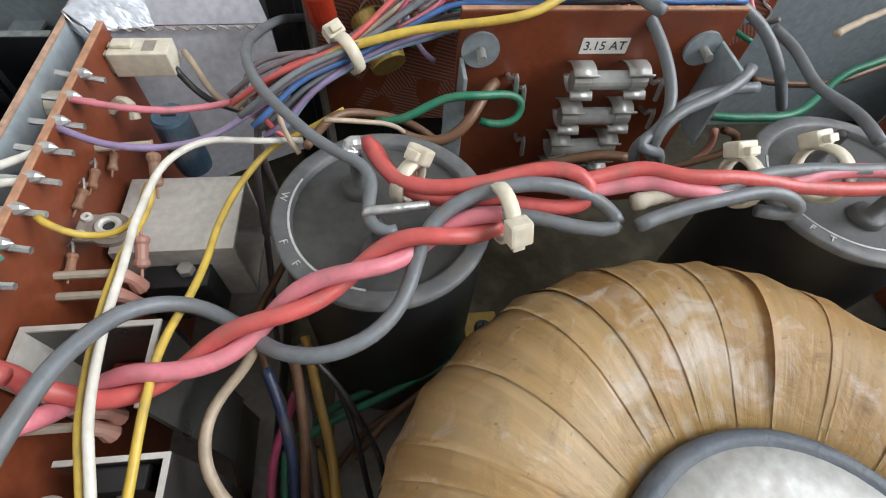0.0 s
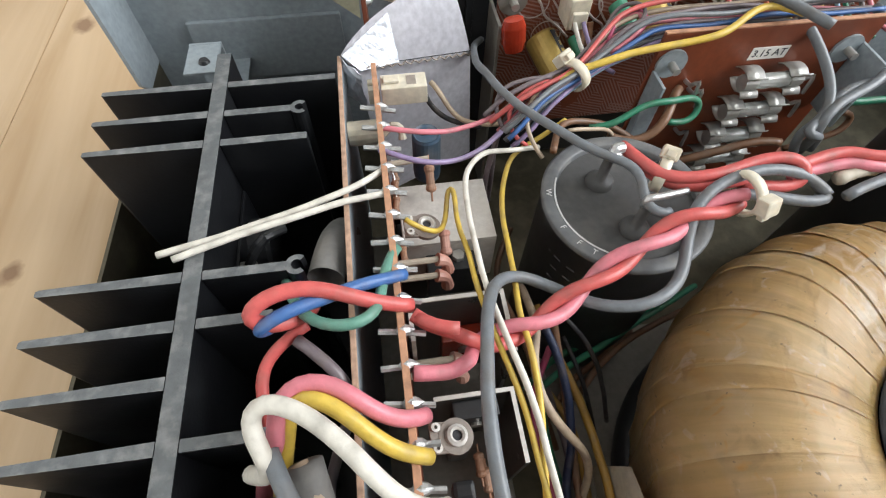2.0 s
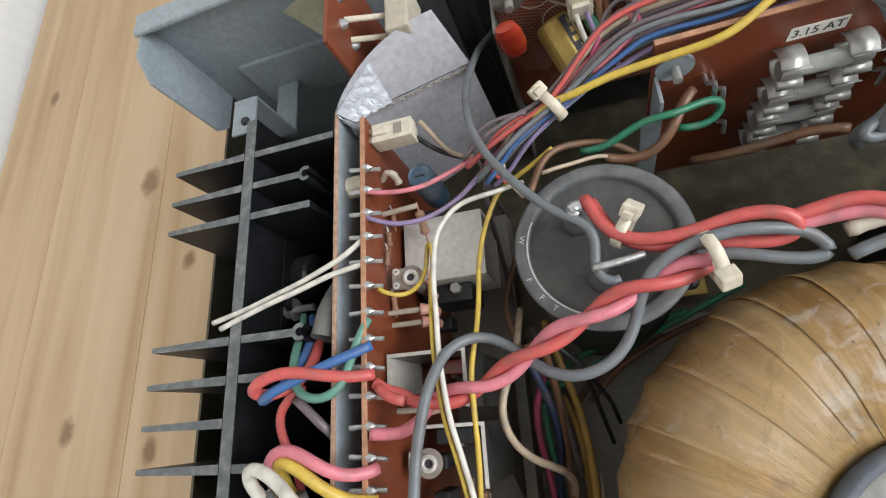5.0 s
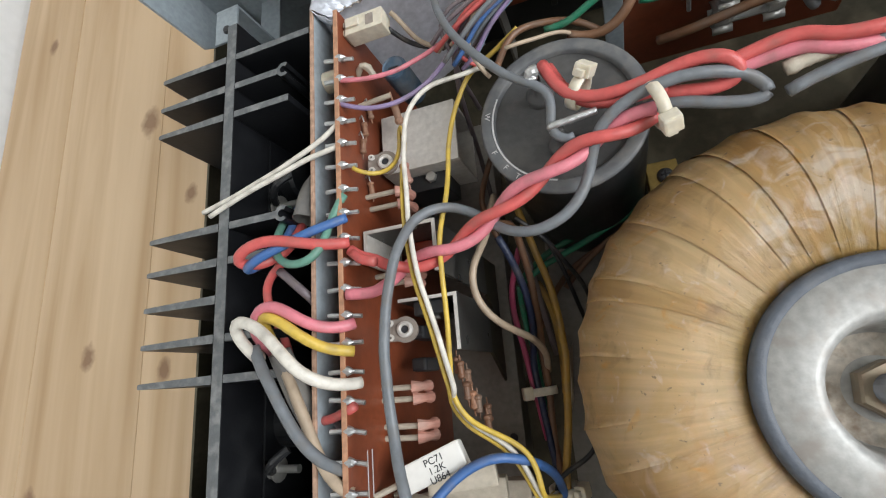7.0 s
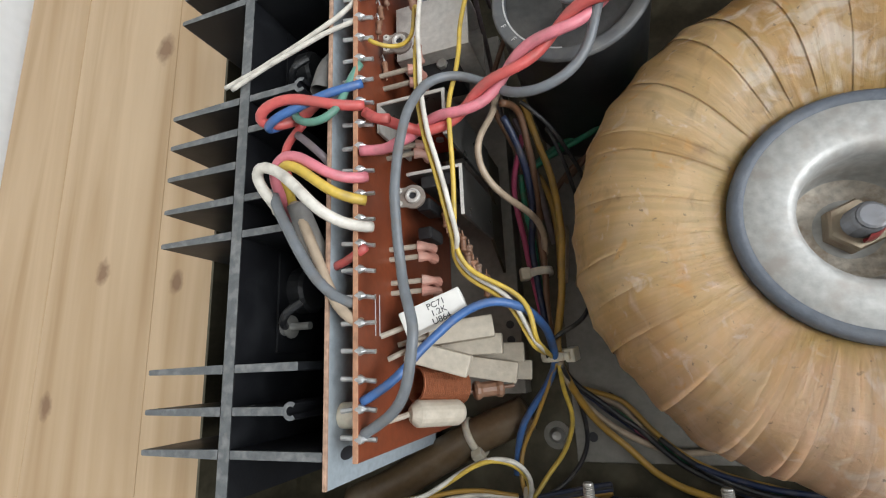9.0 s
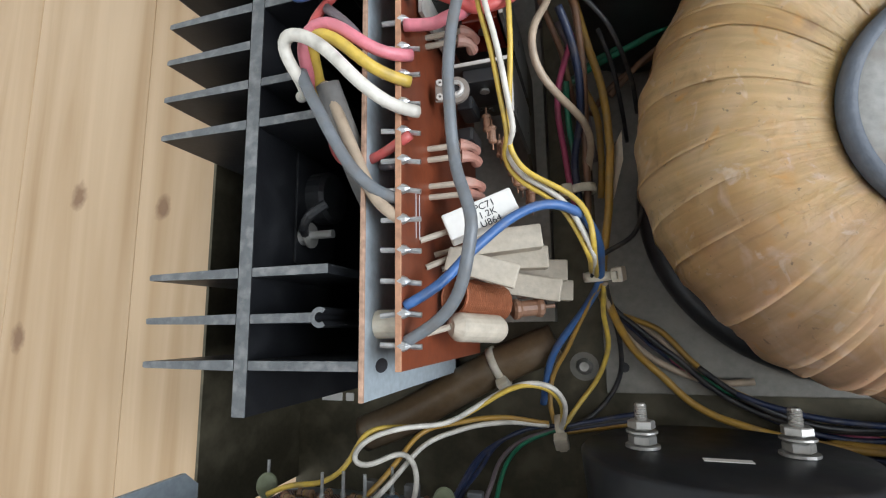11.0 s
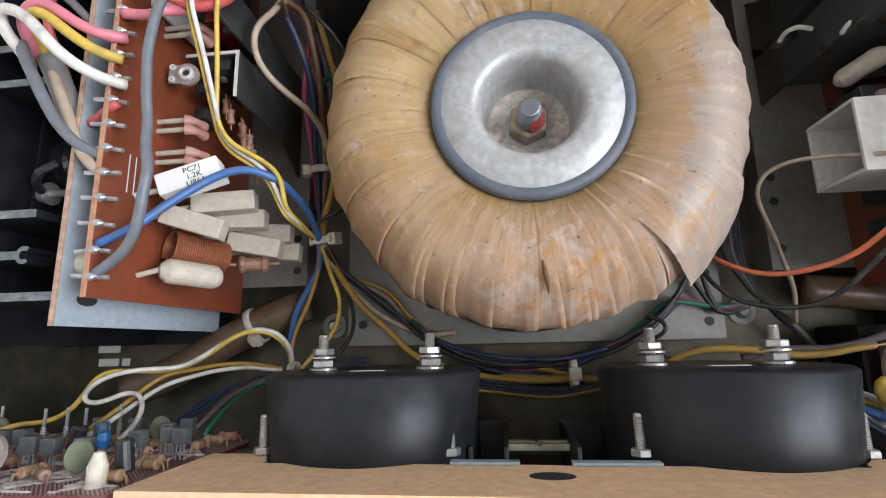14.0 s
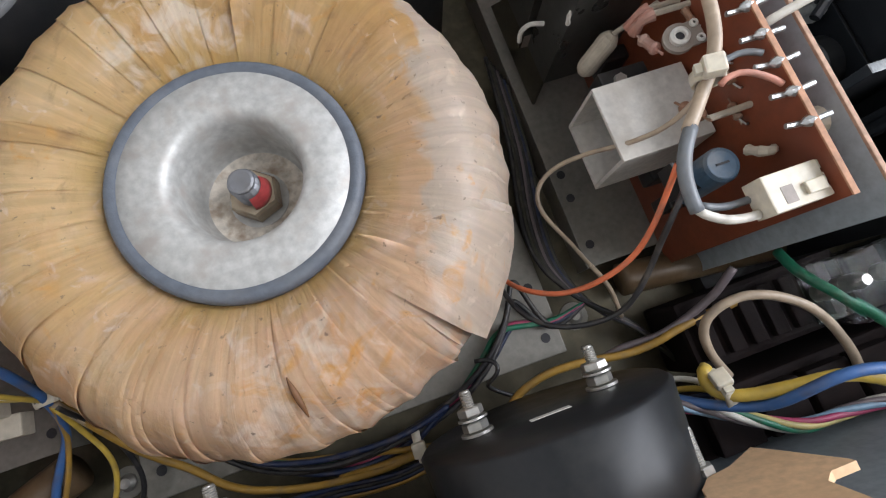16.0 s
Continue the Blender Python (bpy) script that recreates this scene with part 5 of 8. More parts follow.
cpart("crease", tube(np.array(_z), 0.0004, 5), M["trimmer"], _sh, "dark torn crease")

def printed_board_material(base, ways, pitch, cells, amount):
    """A board with fine hatched print in patches."""
    m = base.copy()
    nt = m.node_tree
    lk = nt.links.new
    b = nt.nodes["Principled BSDF"]
    old = b.inputs["Base Color"].links[0].from_socket
    tc = nt.nodes.new("ShaderNodeTexCoord")
    patch = nt.nodes.new("ShaderNodeTexVoronoi")
    patch.inputs["Scale"].default_value = cells
    lk(tc.outputs["Object"], patch.inputs["Vector"])
    total = None
    for way, lo in ways:
        dot = nt.nodes.new("ShaderNodeVectorMath")
        dot.operation = "DOT_PRODUCT"
        dot.inputs[1].default_value = [v * pitch for v in way]
        lk(tc.outputs["Object"], dot.inputs[0])
        sn = nt.nodes.new("ShaderNodeMath")
        sn.operation = "SINE"
        lk(dot.outputs["Value"], sn.inputs[0])
        st = nt.nodes.new("ShaderNodeMapRange")
        st.inputs["From Min"].default_value, st.inputs["From Max"].default_value = 0.05, 0.35
        lk(sn.outputs[0], st.inputs["Value"])
        sep = nt.nodes.new("ShaderNodeSeparateColor")
        lk(patch.outputs["Color"], sep.inputs[0])
        on = nt.nodes.new("ShaderNodeMath")
        on.operation = "COMPARE"
        lk(sep.outputs[0], on.inputs[0])
        on.inputs[1].default_value, on.inputs[2].default_value = lo + 0.2, 0.2
        mul = nt.nodes.new("ShaderNodeMath")
        mul.operation = "MULTIPLY"
        lk(st.outputs[0], mul.inputs[0])
        lk(on.outputs[0], mul.inputs[1])
        if total:
            add = nt.nodes.new("ShaderNodeMath")
            add.operation = "MAXIMUM"
            lk(total, add.inputs[0])
            lk(mul.outputs[0], add.inputs[1])
            total = add.outputs[0]
        else:
            total = mul.outputs[0]
    soft = nt.nodes.new("ShaderNodeMath")
    soft.operation = "MULTIPLY"
    soft.inputs[1].default_value = amount
    lk(total, soft.inputs[0])
    mx = nt.nodes.new("ShaderNodeMix")
    mx.data_type = "RGBA"
    lk(soft.outputs[0], mx.inputs["Factor"])
    lk(old, mx.inputs["A"])
    mx.inputs["B"].default_value = (0.50, 0.44, 0.42, 1)
    lk(mx.outputs["Result"], b.inputs["Base Color"])
    return m


# ---- small upright board at the left rear ----
_rb = thing("relay_board", "small reddish brown board edge-on with white leads", "circuit board", (-0.1420, 0.19, 0.05))
cpart("board", box(-0.1428, -0.1412, 0.1640, 0.2100, 0.0640, 0.1250, 0.0003), M["pcb"], _rb)
cpart("block", box(-0.1260, -0.1170, 0.1740, 0.1960, 0.0960, 0.1120, 0.0010), M["ceramic"], _rb, "dusty beige block")
for y, z in ((0.1800, 0.1150), (0.1780, 0.1060), (0.1900, 0.1180), (0.1720, 0.0980)):
    cpart("solder_pad", lathe([(0, -0.1412), (0.0022, -0.1412), (0.0015, -0.1395), (0, -0.1385)], 12, "x", (0, y, z)), M["solder"], _rb, "bright solder joint")
for y, z in ((0.1830, 0.1140), (0.1780, 0.1090)):
    cpart("lead", cyl_between((-0.1410, y, z), (-0.1260, y + 0.002, z - 0.006), 0.0011, 8), M["nylon"], _rb, "white stiff lead")
cpart("bracket", poly_sheet([(-0.1750, 0.2080, 0.1060), (-0.1440, 0.2080, 0.1170), (-0.1440, 0.1800, 0.0980)], 0.0010), M["passivated"], _rb, "olive zinc triangular bracket")

# ---- supply board at the rear ----
PX0, PX1, PY, PZ1 = -0.0890, 0.0900, 0.1870, 0.1080
_ps = thing("supply_board", "reddish brown supply board with printed tracks and gold capacitors", "circuit board", (0, PY, 0.03))
cpart("board", box(PX0, PX1, PY, PY + 0.0016, 0.0300, PZ1, 0.0004), printed_board_material(M["pcb"], (((1, 0, 0.6), 0.35), ((0.3, 0, 1), 0.0)), 3800, 90, 0.30), _ps, "brown board with pale hatched print")
_rnd = random.Random(11)
for i in range(16):
    x, z = PX0 + 0.012 + i * 0.0105, PZ1 - 0.004 - _rnd.random() * 0.004
    P = [(x, PY - 0.0002, z)]
    for k in range(4):
        P.append((P[-1][0] + _rnd.choice((0, 0.003, 0.006)), PY - 0.0002, P[-1][2] - 0.004 - 0.004 * _rnd.random()))
    cpart("track", tube(spline(P, 0.001), 0.00055, 4), M["trace"], _ps, "pale printed track")
for i in range(9):
    x = PX0 + 0.012 + i * 0.018
    cpart("printed_panel", box(x, x + 0.009, PY - 0.0003, PY + 0.0001, PZ1 - 0.0050, PZ1 - 0.0025), M["trace"], _ps)
for x, z in ((-0.0740, 0.0950), (-0.0500, 0.0900), (-0.0300, 0.0960), (-0.0660, 0.0800)):
    ring = lathe([(0.0062, -0.0002), (0.0065, -0.0003), (0.0068, -0.0002)], 28, "y", (x, PY, z))
    cpart("printed_ring", ring, M["trace"], _ps, "white printed ring")


def fat_cap(th, x, y, z, r, ln, tiltx, m, lab):
    mm = Matrix.Translation((x, y, z)) @ Matrix.Rotation(radians(24), 4, "Z") @ Matrix.Rotation(radians(118), 4, "X")
    b = lathe([(0, -ln / 2), (r * 0.9, -ln / 2), (r, -ln / 2 + 0.001), (r, ln / 2 - 0.0015), (r * 0.93, ln / 2 - 0.0006), (r * 0.97, ln / 2), (0, ln / 2)], 24)
    bmesh.ops.transform(b, matrix=mm, verts=b.verts)
    cpart("can_capacitor", b, m, th, lab)
    if m is M["gold"]:
        s = lathe([(r + 0.0001, -ln / 2 + 0.0015), (r + 0.0001, ln / 2 - 0.002)], 48)
        dead = [v for v in s.verts if not (radians(40) < math.atan2(v.co.y, v.co.x) % (2 * math.pi) < radians(85))]
        bmesh.ops.delete(s, geom=dead, context="VERTS")
        bmesh.ops.transform(s, matrix=mm, verts=s.verts)
        st = cpart("sleeve_stripe", s, M["ink"], th, "black stripe with markings")
        for k in range(4):
            g = lathe([(r + 0.00018, -ln / 2 + 0.0030 + 0.0036 * k), (r + 0.00018, -ln / 2 + 0.0052 + 0.0036 * k)], 48)
            bmesh.ops.delete(g, geom=[v for v in g.verts if not radians(48) < math.atan2(v.co.y, v.co.x) % (2 * math.pi) < radians(66 + 5 * (k % 3))], context="VERTS")
            bmesh.ops.transform(g, matrix=mm, verts=g.verts)
            cpart("marking", g, M["gold"], st, "gold printed mark")


fat_cap(_ps, -0.0660, 0.1770, 0.0760, 0.0068, 0.020, -14, M["gold"], "gold sleeved capacitor")
fat_cap(_ps, -0.0240, 0.1770, 0.0900, 0.0075, 0.020, -14, M["gold"], "gold sleeved capacitor")
fat_cap(_ps, -0.0380, 0.1780, 0.0920, 0.0038, 0.012, -10, M["greenpart"], "small green capacitor")
fat_cap(_ps, -0.0540, 0.1780, 0.0790, 0.0024, 0.010, -10, M["greenpart"], "small green capacitor")
_bm = lathe([(0, -0.0075), (0.0040, -0.0070), (0.0050, -0.003), (0.0050, 0.004), (0.0038, 0.0072), (0, 0.0078)], 20)
bmesh.ops.transform(_bm, matrix=Matrix.Translation((-0.0845, 0.1740, 0.0900)) @ Matrix.Rotation(radians(-8), 4, "Y") @ Matrix.Diagonal((1, 0.6, 1, 1)), verts=_bm.verts)
cpart("dipped_capacitor", _bm, M["redcap"], _ps, "glossy red dipped capacitor")
for x, z in ((-0.0600, 0.0930), (-0.0570, 0.0930)):
    cpart("resistor", cyl_between((x + 0.008, 0.183, z - 0.006), (x + 0.008, 0.179, z - 0.014), 0.0014, 10), M["resist"], _ps)
for i, x in enumerate((-0.0590, 0.0020, 0.0140, 0.0260, 0.0370, 0.0480, 0.0590)):
    z = 0.0965 if i == 0 else 0.1030
    b = box(x - 0.0042, x + 0.0042, PY - 0.0130, PY - 0.0005, z - 0.0065, z + 0.0060, 0.0006)
    box(x - 0.0030, x + 0.0030, PY - 0.0150, PY - 0.0130, z - 0.0050, z + 0.0015, 0.0004, b)
    cpart("plug_housing", b, M["nylon"], _ps, "cream nylon plug housing")
    cpart("plug_slot", box(x - 0.0018, x + 0.0018, PY - 0.0080, PY - 0.0040, z + 0.0055, z + 0.0061), M["trimmer"], _ps)
    for k in (-1, 1):
        wire("wire", [(x + k * 0.0018, PY - 0.0145, z - 0.002), (x + k * 0.0018 + 0.001, PY - 0.019, z - 0.006), (x + 0.004 + k * 0.002, PY - 0.026, z - 0.012), (x + 0.008 + k * 0.003, PY - 0.034, z - 0.008 - 0.004 * k)], 0.0010,
             ("white", "violet", "red", "mauve", "mauve", "orange", "yellow", "beige", "violet", "yellow", "lightblue", "green", "mauve", "pink")[2 * i + (k > 0)], "thin lead leaving a rear nylon plug", "rear plug leads")
cpart("end_bracket", box(-0.0905, -0.0893, 0.1760, 0.1950, FLOOR_Z, 0.0930), M["steel"], _ps, "grey steel end bracket")
cpart("bracket_tab", lathe([(0, 0.1858), (0.0060, 0.1858), (0.0060, 0.1868), (0, 0.1868)], 24, "y", (-0.0830, 0, 0.0970)), M["steel"], _ps)
cpart("screw", lathe([(0, 0.1810), (0.0016, 0.1810), (0.0016, 0.1858)], 12, "y", (-0.0830, 0, 0.0970)), M["bright"], _ps)
_tr = thing("black_cover", "black moulded cover behind the supply board", "cover", (-0.085, 0.206, FLOOR_Z))
cpart("shell", box(-0.1080, 0.0500, 0.1980, 0.2150, FLOOR_Z, 0.0990, 0.002), M["blackp"], _tr)
cpart("lid", box(-0.1095, 0.0515, 0.1970, 0.2158, 0.0990, 0.1020, 0.0012), M["blackp"], _tr)
for i in range(5):
    cpart("rib", box(-0.1000 + i * 0.034, -0.0970 + i * 0.034, 0.1962, 0.1980, 0.01, 0.0985, 0.0004), M["blackp"], _tr)

# ---- fuse board ----
_fb = thing("fuse_board", "reddish brown upright fuse board with a row of glass fuses", "circuit board", (0, 0.1395, FLOOR_Z))
_b = box(-0.0430, 0.0400, 0.1392, 0.1408, 0.0250, 0.1100, 0.0004)
cpart("board", _b, M["pcb"], _fb)
cpart("board_edge", box(-0.0428, 0.0398, 0.1391, 0.1409, 0.1100, 0.1106, 0.0002), M["pcbedge"], _fb, "pale sawn edge")
for sx, x in ((-1, -0.0365), (1, 0.0315)):
    cpart("bracket_tab", lathe([(0, 0.1381), (0.0056, 0.1381), (0.0056, 0.1391), (0, 0.1391)], 24, "y", (x, 0, 0.0985)), M["grey"], _fb, "round grey bracket tab")
    cpart("bracket_leg", box(x - 0.0058, x - 0.0046, 0.1290, 0.1390, FLOOR_Z, 0.0960, 0.0003) if sx < 0 else
          box(x + 0.0046, x + 0.0058, 0.1250, 0.1390, 0.0720, 0.1010, 0.0003), M["grey"], _fb, "grey steel bracket leg")
    if sx < 0:
        cpart("bracket_face", box(x - 0.0110, x - 0.0046, 0.1282, 0.1290, FLOOR_Z, 0.0900, 0.0003), M["grey"], _fb, "grey steel bracket face")
    cpart("screw", lathe([(0, 0.1335), (0.0014, 0.1335), (0.0014, 0.1381)], 14, "y", (x, 0, 0.0985)), M["clip"], _fb, "nickel screw end")
cpart("value_sticker", box(-0.0066, 0.0078, 0.1389, 0.13915, 0.0968, 0.1018), M["paper"], _fb, "white paper sticker")
_t = part("sticker_text", text_mesh("3.15 AT", 0.0040), M["ink"], _fb, "dark printed lettering")
_t.matrix_basis = Matrix.Translation(-_fb.location) @ Matrix.Translation((0.0006, 0.13885, 0.0993)) @ Matrix.Rotation(math.pi / 2, 4, "X")
M["fuseglass"] = mat("fuse_glass", (0.75, 0.78, 0.76), 0.08, trans=0.6, bump=0)


def fuse(z, x):
    f = thing("fuse", "glass cartridge fuse in bright spring clips on the board", "fuse", (x, 0.1392, z), "glass fuses")
    y = -0.0055
    part("glass", lathe([(0.0024, -0.0060), (0.0024, 0.0060)], 16, "x", (0, y, 0)), M["fuseglass"], f, "clear glass tube")
    for s in (-1, 1):
        part("end_cap", lathe([(0, s * 0.0105), (0.0025, s * 0.0105), (0.0026, s * 0.0058), (0, s * 0.0058)], 16, "x", (0, y, 0)), M["clip"], f, "tinned end cap")
        b = bmesh.new()
        for zz in (-1, 1):
            P = [(0.0, -0.0003, zz * 0.0018), (0.0, -0.0024, zz * 0.0030), (0.0, y, zz * 0.0032), (0.0, y - 0.0022, zz * 0.0022), (0.0, y - 0.0034, zz * 0.0036)]
            Q = spline(P, 0.0008)
            for e0, e1 in zip(Q, Q[1:]):
                vs = [b.verts.new((s * 0.0078 + dx, p[1], p[2])) for p, dx in ((e0, -0.0032), (e0, 0.0032), (e1, 0.0032), (e1, -0.0032))]
                b.faces.new(vs)
        bmesh.ops.remove_doubles(b, verts=b.verts, dist=0.00005)
        bmesh.ops.solidify(b, geom=b.faces[:], thickness=0.0004)
        part("spring_clip", b, M["clip"], f, "tinned spring clip", True)
    return f


for i, z in enumerate((0.0920, 0.0782, 0.0645, 0.0515)):
    fuse(z, 0.0025).scale = (1.08, 1.15, 1.2)
for x, z in ((-0.0270, 0.0900), (-0.0240, 0.0860), (0.0190, 0.0880), (-0.0200, 0.0650), (0.0215, 0.0760)):
    cpart("solder_tag", tube(spline([(x, 0.1391, z), (x, 0.1350, z + 0.001), (x + 0.001, 0.1330, z + 0.004), (x + 0.002, 0.1330, z - 0.004)]), 0.0008, 6), M["solder"], _fb, "tinned solder tag")

# ---- front driver board ----
M["tanres"] = mat("resistor_tan", (0.42, 0.27, 0.15), 0.45, island=0.3, stain=(0.20, 0.10, 0.05), stain_scale=45, stain_amt=0.8)
VY = -0.1120
_vb = thing("driver_board", "dark red circuit board crowded with small parts on the front panel", "circuit board", (-0.164, VY, 0.04))
_b = bmesh.new()
_pts = [(-0.2150, 0.0420), (-0.1170, 0.0405), (-0.1120, 0.0480), (-0.1135, 0.1150), (-0.2150, 0.1205)]
_a = [_b.verts.new((x, VY, z)) for x, z in _pts]
_c = [_b.verts.new((x, VY - 0.0016, z)) for x, z in _pts]
_b.faces.new(_a), _b.faces.new(_c[::-1])
for i in range(5):
    _b.faces.new((_a[i], _c[i], _c[(i + 1) % 5], _a[(i + 1) % 5]))
bmesh.ops.recalc_face_normals(_b, faces=_b.faces)
M["darkgrey"] = mat("dark_grey_moulding", (0.085, 0.09, 0.095), 0.5, stain=DUST, stain_amt=0.35)
M["olive_disc"] = mat("olive_disc", (0.16, 0.18, 0.11), 0.4, stain=DUST, stain_amt=0.3)


for _f in _b.faces:
    _f.material_index = 0 if abs(_f.normal.y) > 0.5 else 1
cpart("board", _b, [printed_board_material(M["redpcb"], (((1, 0, 1), 0.45), ((1, 0, -1), 0.0)), 4600, 70, 0.75), M["redpcb"]], _vb, "dark red board with fine pale hatched print")
_rnd = random.Random(4)
for i in range(110):
    x, z = _rnd.uniform(-0.208, -0.122), _rnd.uniform(0.047, 0.114)
    P = [(x, VY + 0.0001, z)]
    for k in range(5):
        g = _rnd.choice(((1, 0), (-1, 0), (0, 1), (0.7, 0.7), (-0.7, 0.7)))
        n = _rnd.uniform(0.002, 0.006)
        P.append((min(-0.1160, max(-0.2130, P[-1][0] + g[0] * n)), VY + 0.0001, min(0.1140, max(0.043, P[-1][2] + g[1] * n))))
    cpart("track", tube(spline(P, 0.0012), 0.00042, 4, None, False), M["trace"], _vb, "pale printed track")


def banded_resistor(x, z, a, body):
    """A lying resistor with colour bands and bent leads."""
    d = Vector((math.cos(a), 0, math.sin(a))) * 0.0036
    c = Vector((x, VY + 0.0023, z))
    ts = (-1.0, -0.97, -0.86, -0.66, -0.54, -0.34, -0.22, 0.0, 0.14, 0.50, 0.62, 0.86, 0.97, 1.0)
    ks = (0.4, 0.8, 1.0, 1.0, 0.86, 0.84, 0.84, 0.84, 0.84, 0.86, 1.0, 1.0, 0.8, 0.4)
    b = tube(np.array([c + d * t for t in ts]), [0.0017 * k for k in ks], 10)
    b.faces.ensure_lookup_table()
    for k, f in enumerate(b.faces):
        f.material_index = {3: 1, 5: 2, 7: 3, 10: 1}.get(k // 10, 0) if k < 130 else 0
    tube(spline([c - d * 1.55 - Vector((0, 0.0023, 0)), c - d * 1.4, c - d * 1.02], 0.0008), 0.0003, 5, b)
    tube(spline([c + d * 1.02, c + d * 1.4, c + d * 1.55 - Vector((0, 0.0023, 0))], 0.0008), 0.0003, 5, b)
    return cpart("resistor", b, [body, M["resist"], M["ink"], M["gold"]], _vb, "banded resistor")


def leaded_transistor(x, z, turn=0.0):
    m4 = Matrix.Translation((x, VY, z)) @ Matrix.Rotation(turn, 4, "Y")
    b = box(-0.0026, 0.0026, 0.0050, 0.0102, -0.0018, 0.0018, 0.0006)
    bmesh.ops.transform(b, matrix=m4, verts=b.verts)
    t = cpart("transistor", b, M["darkgrey"], _vb, "grey small transistor on three legs")
    for k in (-1, 0, 1):
        g = cyl_between((k * 0.0016, 0, 0), (k * 0.0013, 0.0051, 0), 0.00028, 6)
        bmesh.ops.transform(g, matrix=m4, verts=g.verts)
        cpart("leg", g, M["solder"], t)


def small_electrolytic(x, z, lean, body, stripe):
    m4 = Matrix.Translation((x, VY + 0.0016, z)) @ Matrix.Rotation(lean, 4, "Z") @ Matrix.Rotation(-math.pi / 2, 4, "X")
    b = lathe([(0, 0), (0.0022, 0.0001), (0.0025, 0.0007), (0.0025, 0.0086), (0.0021, 0.0093), (0.0018, 0.0091), (0, 0.0091)], 18)
    bmesh.ops.transform(b, matrix=m4, verts=b.verts)
    e = cpart("electrolytic", b, body, _vb, "small upright electrolytic capacitor")
    for k in range(3):
        g = lathe([(0.00256, 0.0012 + 0.0026 * k), (0.00258, 0.0024 + 0.0026 * k)], 24)
        bmesh.ops.delete(g, geom=[v for v in g.verts if not 0.2 < math.atan2(v.co.y, v.co.x) < 1.5 + 0.2 * k], context="VERTS")
        bmesh.ops.transform(g, matrix=m4, verts=g.verts)
        cpart("marking", g, stripe, e, "pale printed mark")


taken = []
for x, z, turn in ((-0.2085, 0.0860, 0.2), (-0.1830, 0.0815, 0.0), (-0.1770, 0.0800, 0.0), (-0.1400, 0.0945, 0.1), (-0.1265, 0.0745, 0.0), (-0.1205, 0.0770, 0.0)):
    leaded_transistor(x, z, turn)
    taken.append((x, z))
M["palemark"] = mat("pale_blue_mark", (0.42, 0.55, 0.68), 0.4)
for x, z, lean, body in ((-0.1995, 0.0905, 0.25, "skyblue"), (-0.1595, 0.0775, -0.2, "blackp"), (-0.1555, 0.0700, 0.1, "bluecap"), (-0.1210, 0.1000, 0.15, "blackp"), (-0.1900, 0.0930, -0.9, "blackp")):
    small_electrolytic(x, z, lean, M[body], M["palemark"] if body != "skyblue" else M["trace"])
    taken.append((x, z))
for x, z in ((-0.1495, 0.0765), (-0.1960, 0.0830), (-0.1985, 0.0800)):
    cpart("tantalum_bead", lathe([(0, VY + 0.0020), (0.0013, VY + 0.0030), (0.0023, VY + 0.0060), (0.0018, VY + 0.0085), (0, VY + 0.0092)], 16, "y", (x, 0, z)), M["skyblue"], _vb, "bright blue dipped bead")
    taken.append((x, z))
for x, z, turn in ((-0.2120, 0.0580, 0.5), (-0.1430, 0.0570, 0.2), (-0.1340, 0.1025, 1.2)):
    b = lathe([(0, -0.0009), (0.0034, -0.0007), (0.0039, 0), (0.0034, 0.0007), (0, 0.0009)], 22)
    bmesh.ops.transform(b, matrix=Matrix.Translation((x, VY + 0.0065, z)) @ Matrix.Rotation(turn, 4, "Y") @ Matrix.Diagonal((1, 1.2, 1, 1)), verts=b.verts)
    cpart("disc_capacitor", b, M["olive_disc"], _vb, "olive green disc capacitor")
    taken.append((x, z))
for i in range(900):
    if len(taken) > 72:
        break
    x, z = _rnd.uniform(-0.207, -0.119), _rnd.uniform(0.047, 0.108)
    if any(abs(x - a) < 0.0062 and abs(z - b) < 0.0052 for a, b in taken) or math.hypot(x + 0.206, z - 0.110) < 0.009 or math.hypot(x + 0.155, z - 0.111) < 0.009:
        continue
    taken.append((x, z))
    k = _rnd.random()
    if k < 0.86:
        banded_resistor(x, z, _rnd.choice((0.1, 0.1, math.pi / 2, 0.5)) + _rnd.uniform(-0.1, 0.1), M["tanres"] if k < 0.5 else M["pinkres"] if k < 0.68 else M["resist"])
    else:
        leaded_transistor(x, z, _rnd.uniform(-0.3, 0.3))
for x, z in ((-0.2060, 0.1090), (-0.1550, 0.1110)):
    m4 = Matrix.Translation((x, VY + 0.0085, z)) @ Matrix.Rotation(radians(-8), 4, "X") @ Matrix.Rotation(radians(90), 4, "Z")
    trimmer(_vb, None, m4, 0.0056)
    cpart("preset_leg", box(x - 0.004, x + 0.004, VY, VY + 0.005, z - 0.001, z + 0.0004), M["trimmer"], _vb)
for x, z in ((-0.2130, 0.0560), (-0.1845, 0.0650), (-0.1780, 0.0620), (-0.1690, 0.0635), (-0.1635, 0.0530), (-0.1780, 0.1165), (-0.1750, 0.1060), (-0.1600, 0.1150)):
    b = cyl_between((x, VY, z), (x, VY + 0.0150, z), 0.0006, 6)
    P = [(x + 0.00085 * math.cos(i * 0.9), VY + 0.001 + i * 0.00012, z + 0.00085 * math.sin(i * 0.9)) for i in range(60)]
    tube(np.array(P), 0.00024, 5, b)
    cpart("wrap_pin", b, M["solder"], _vb, "tinned wire-wrap pin")
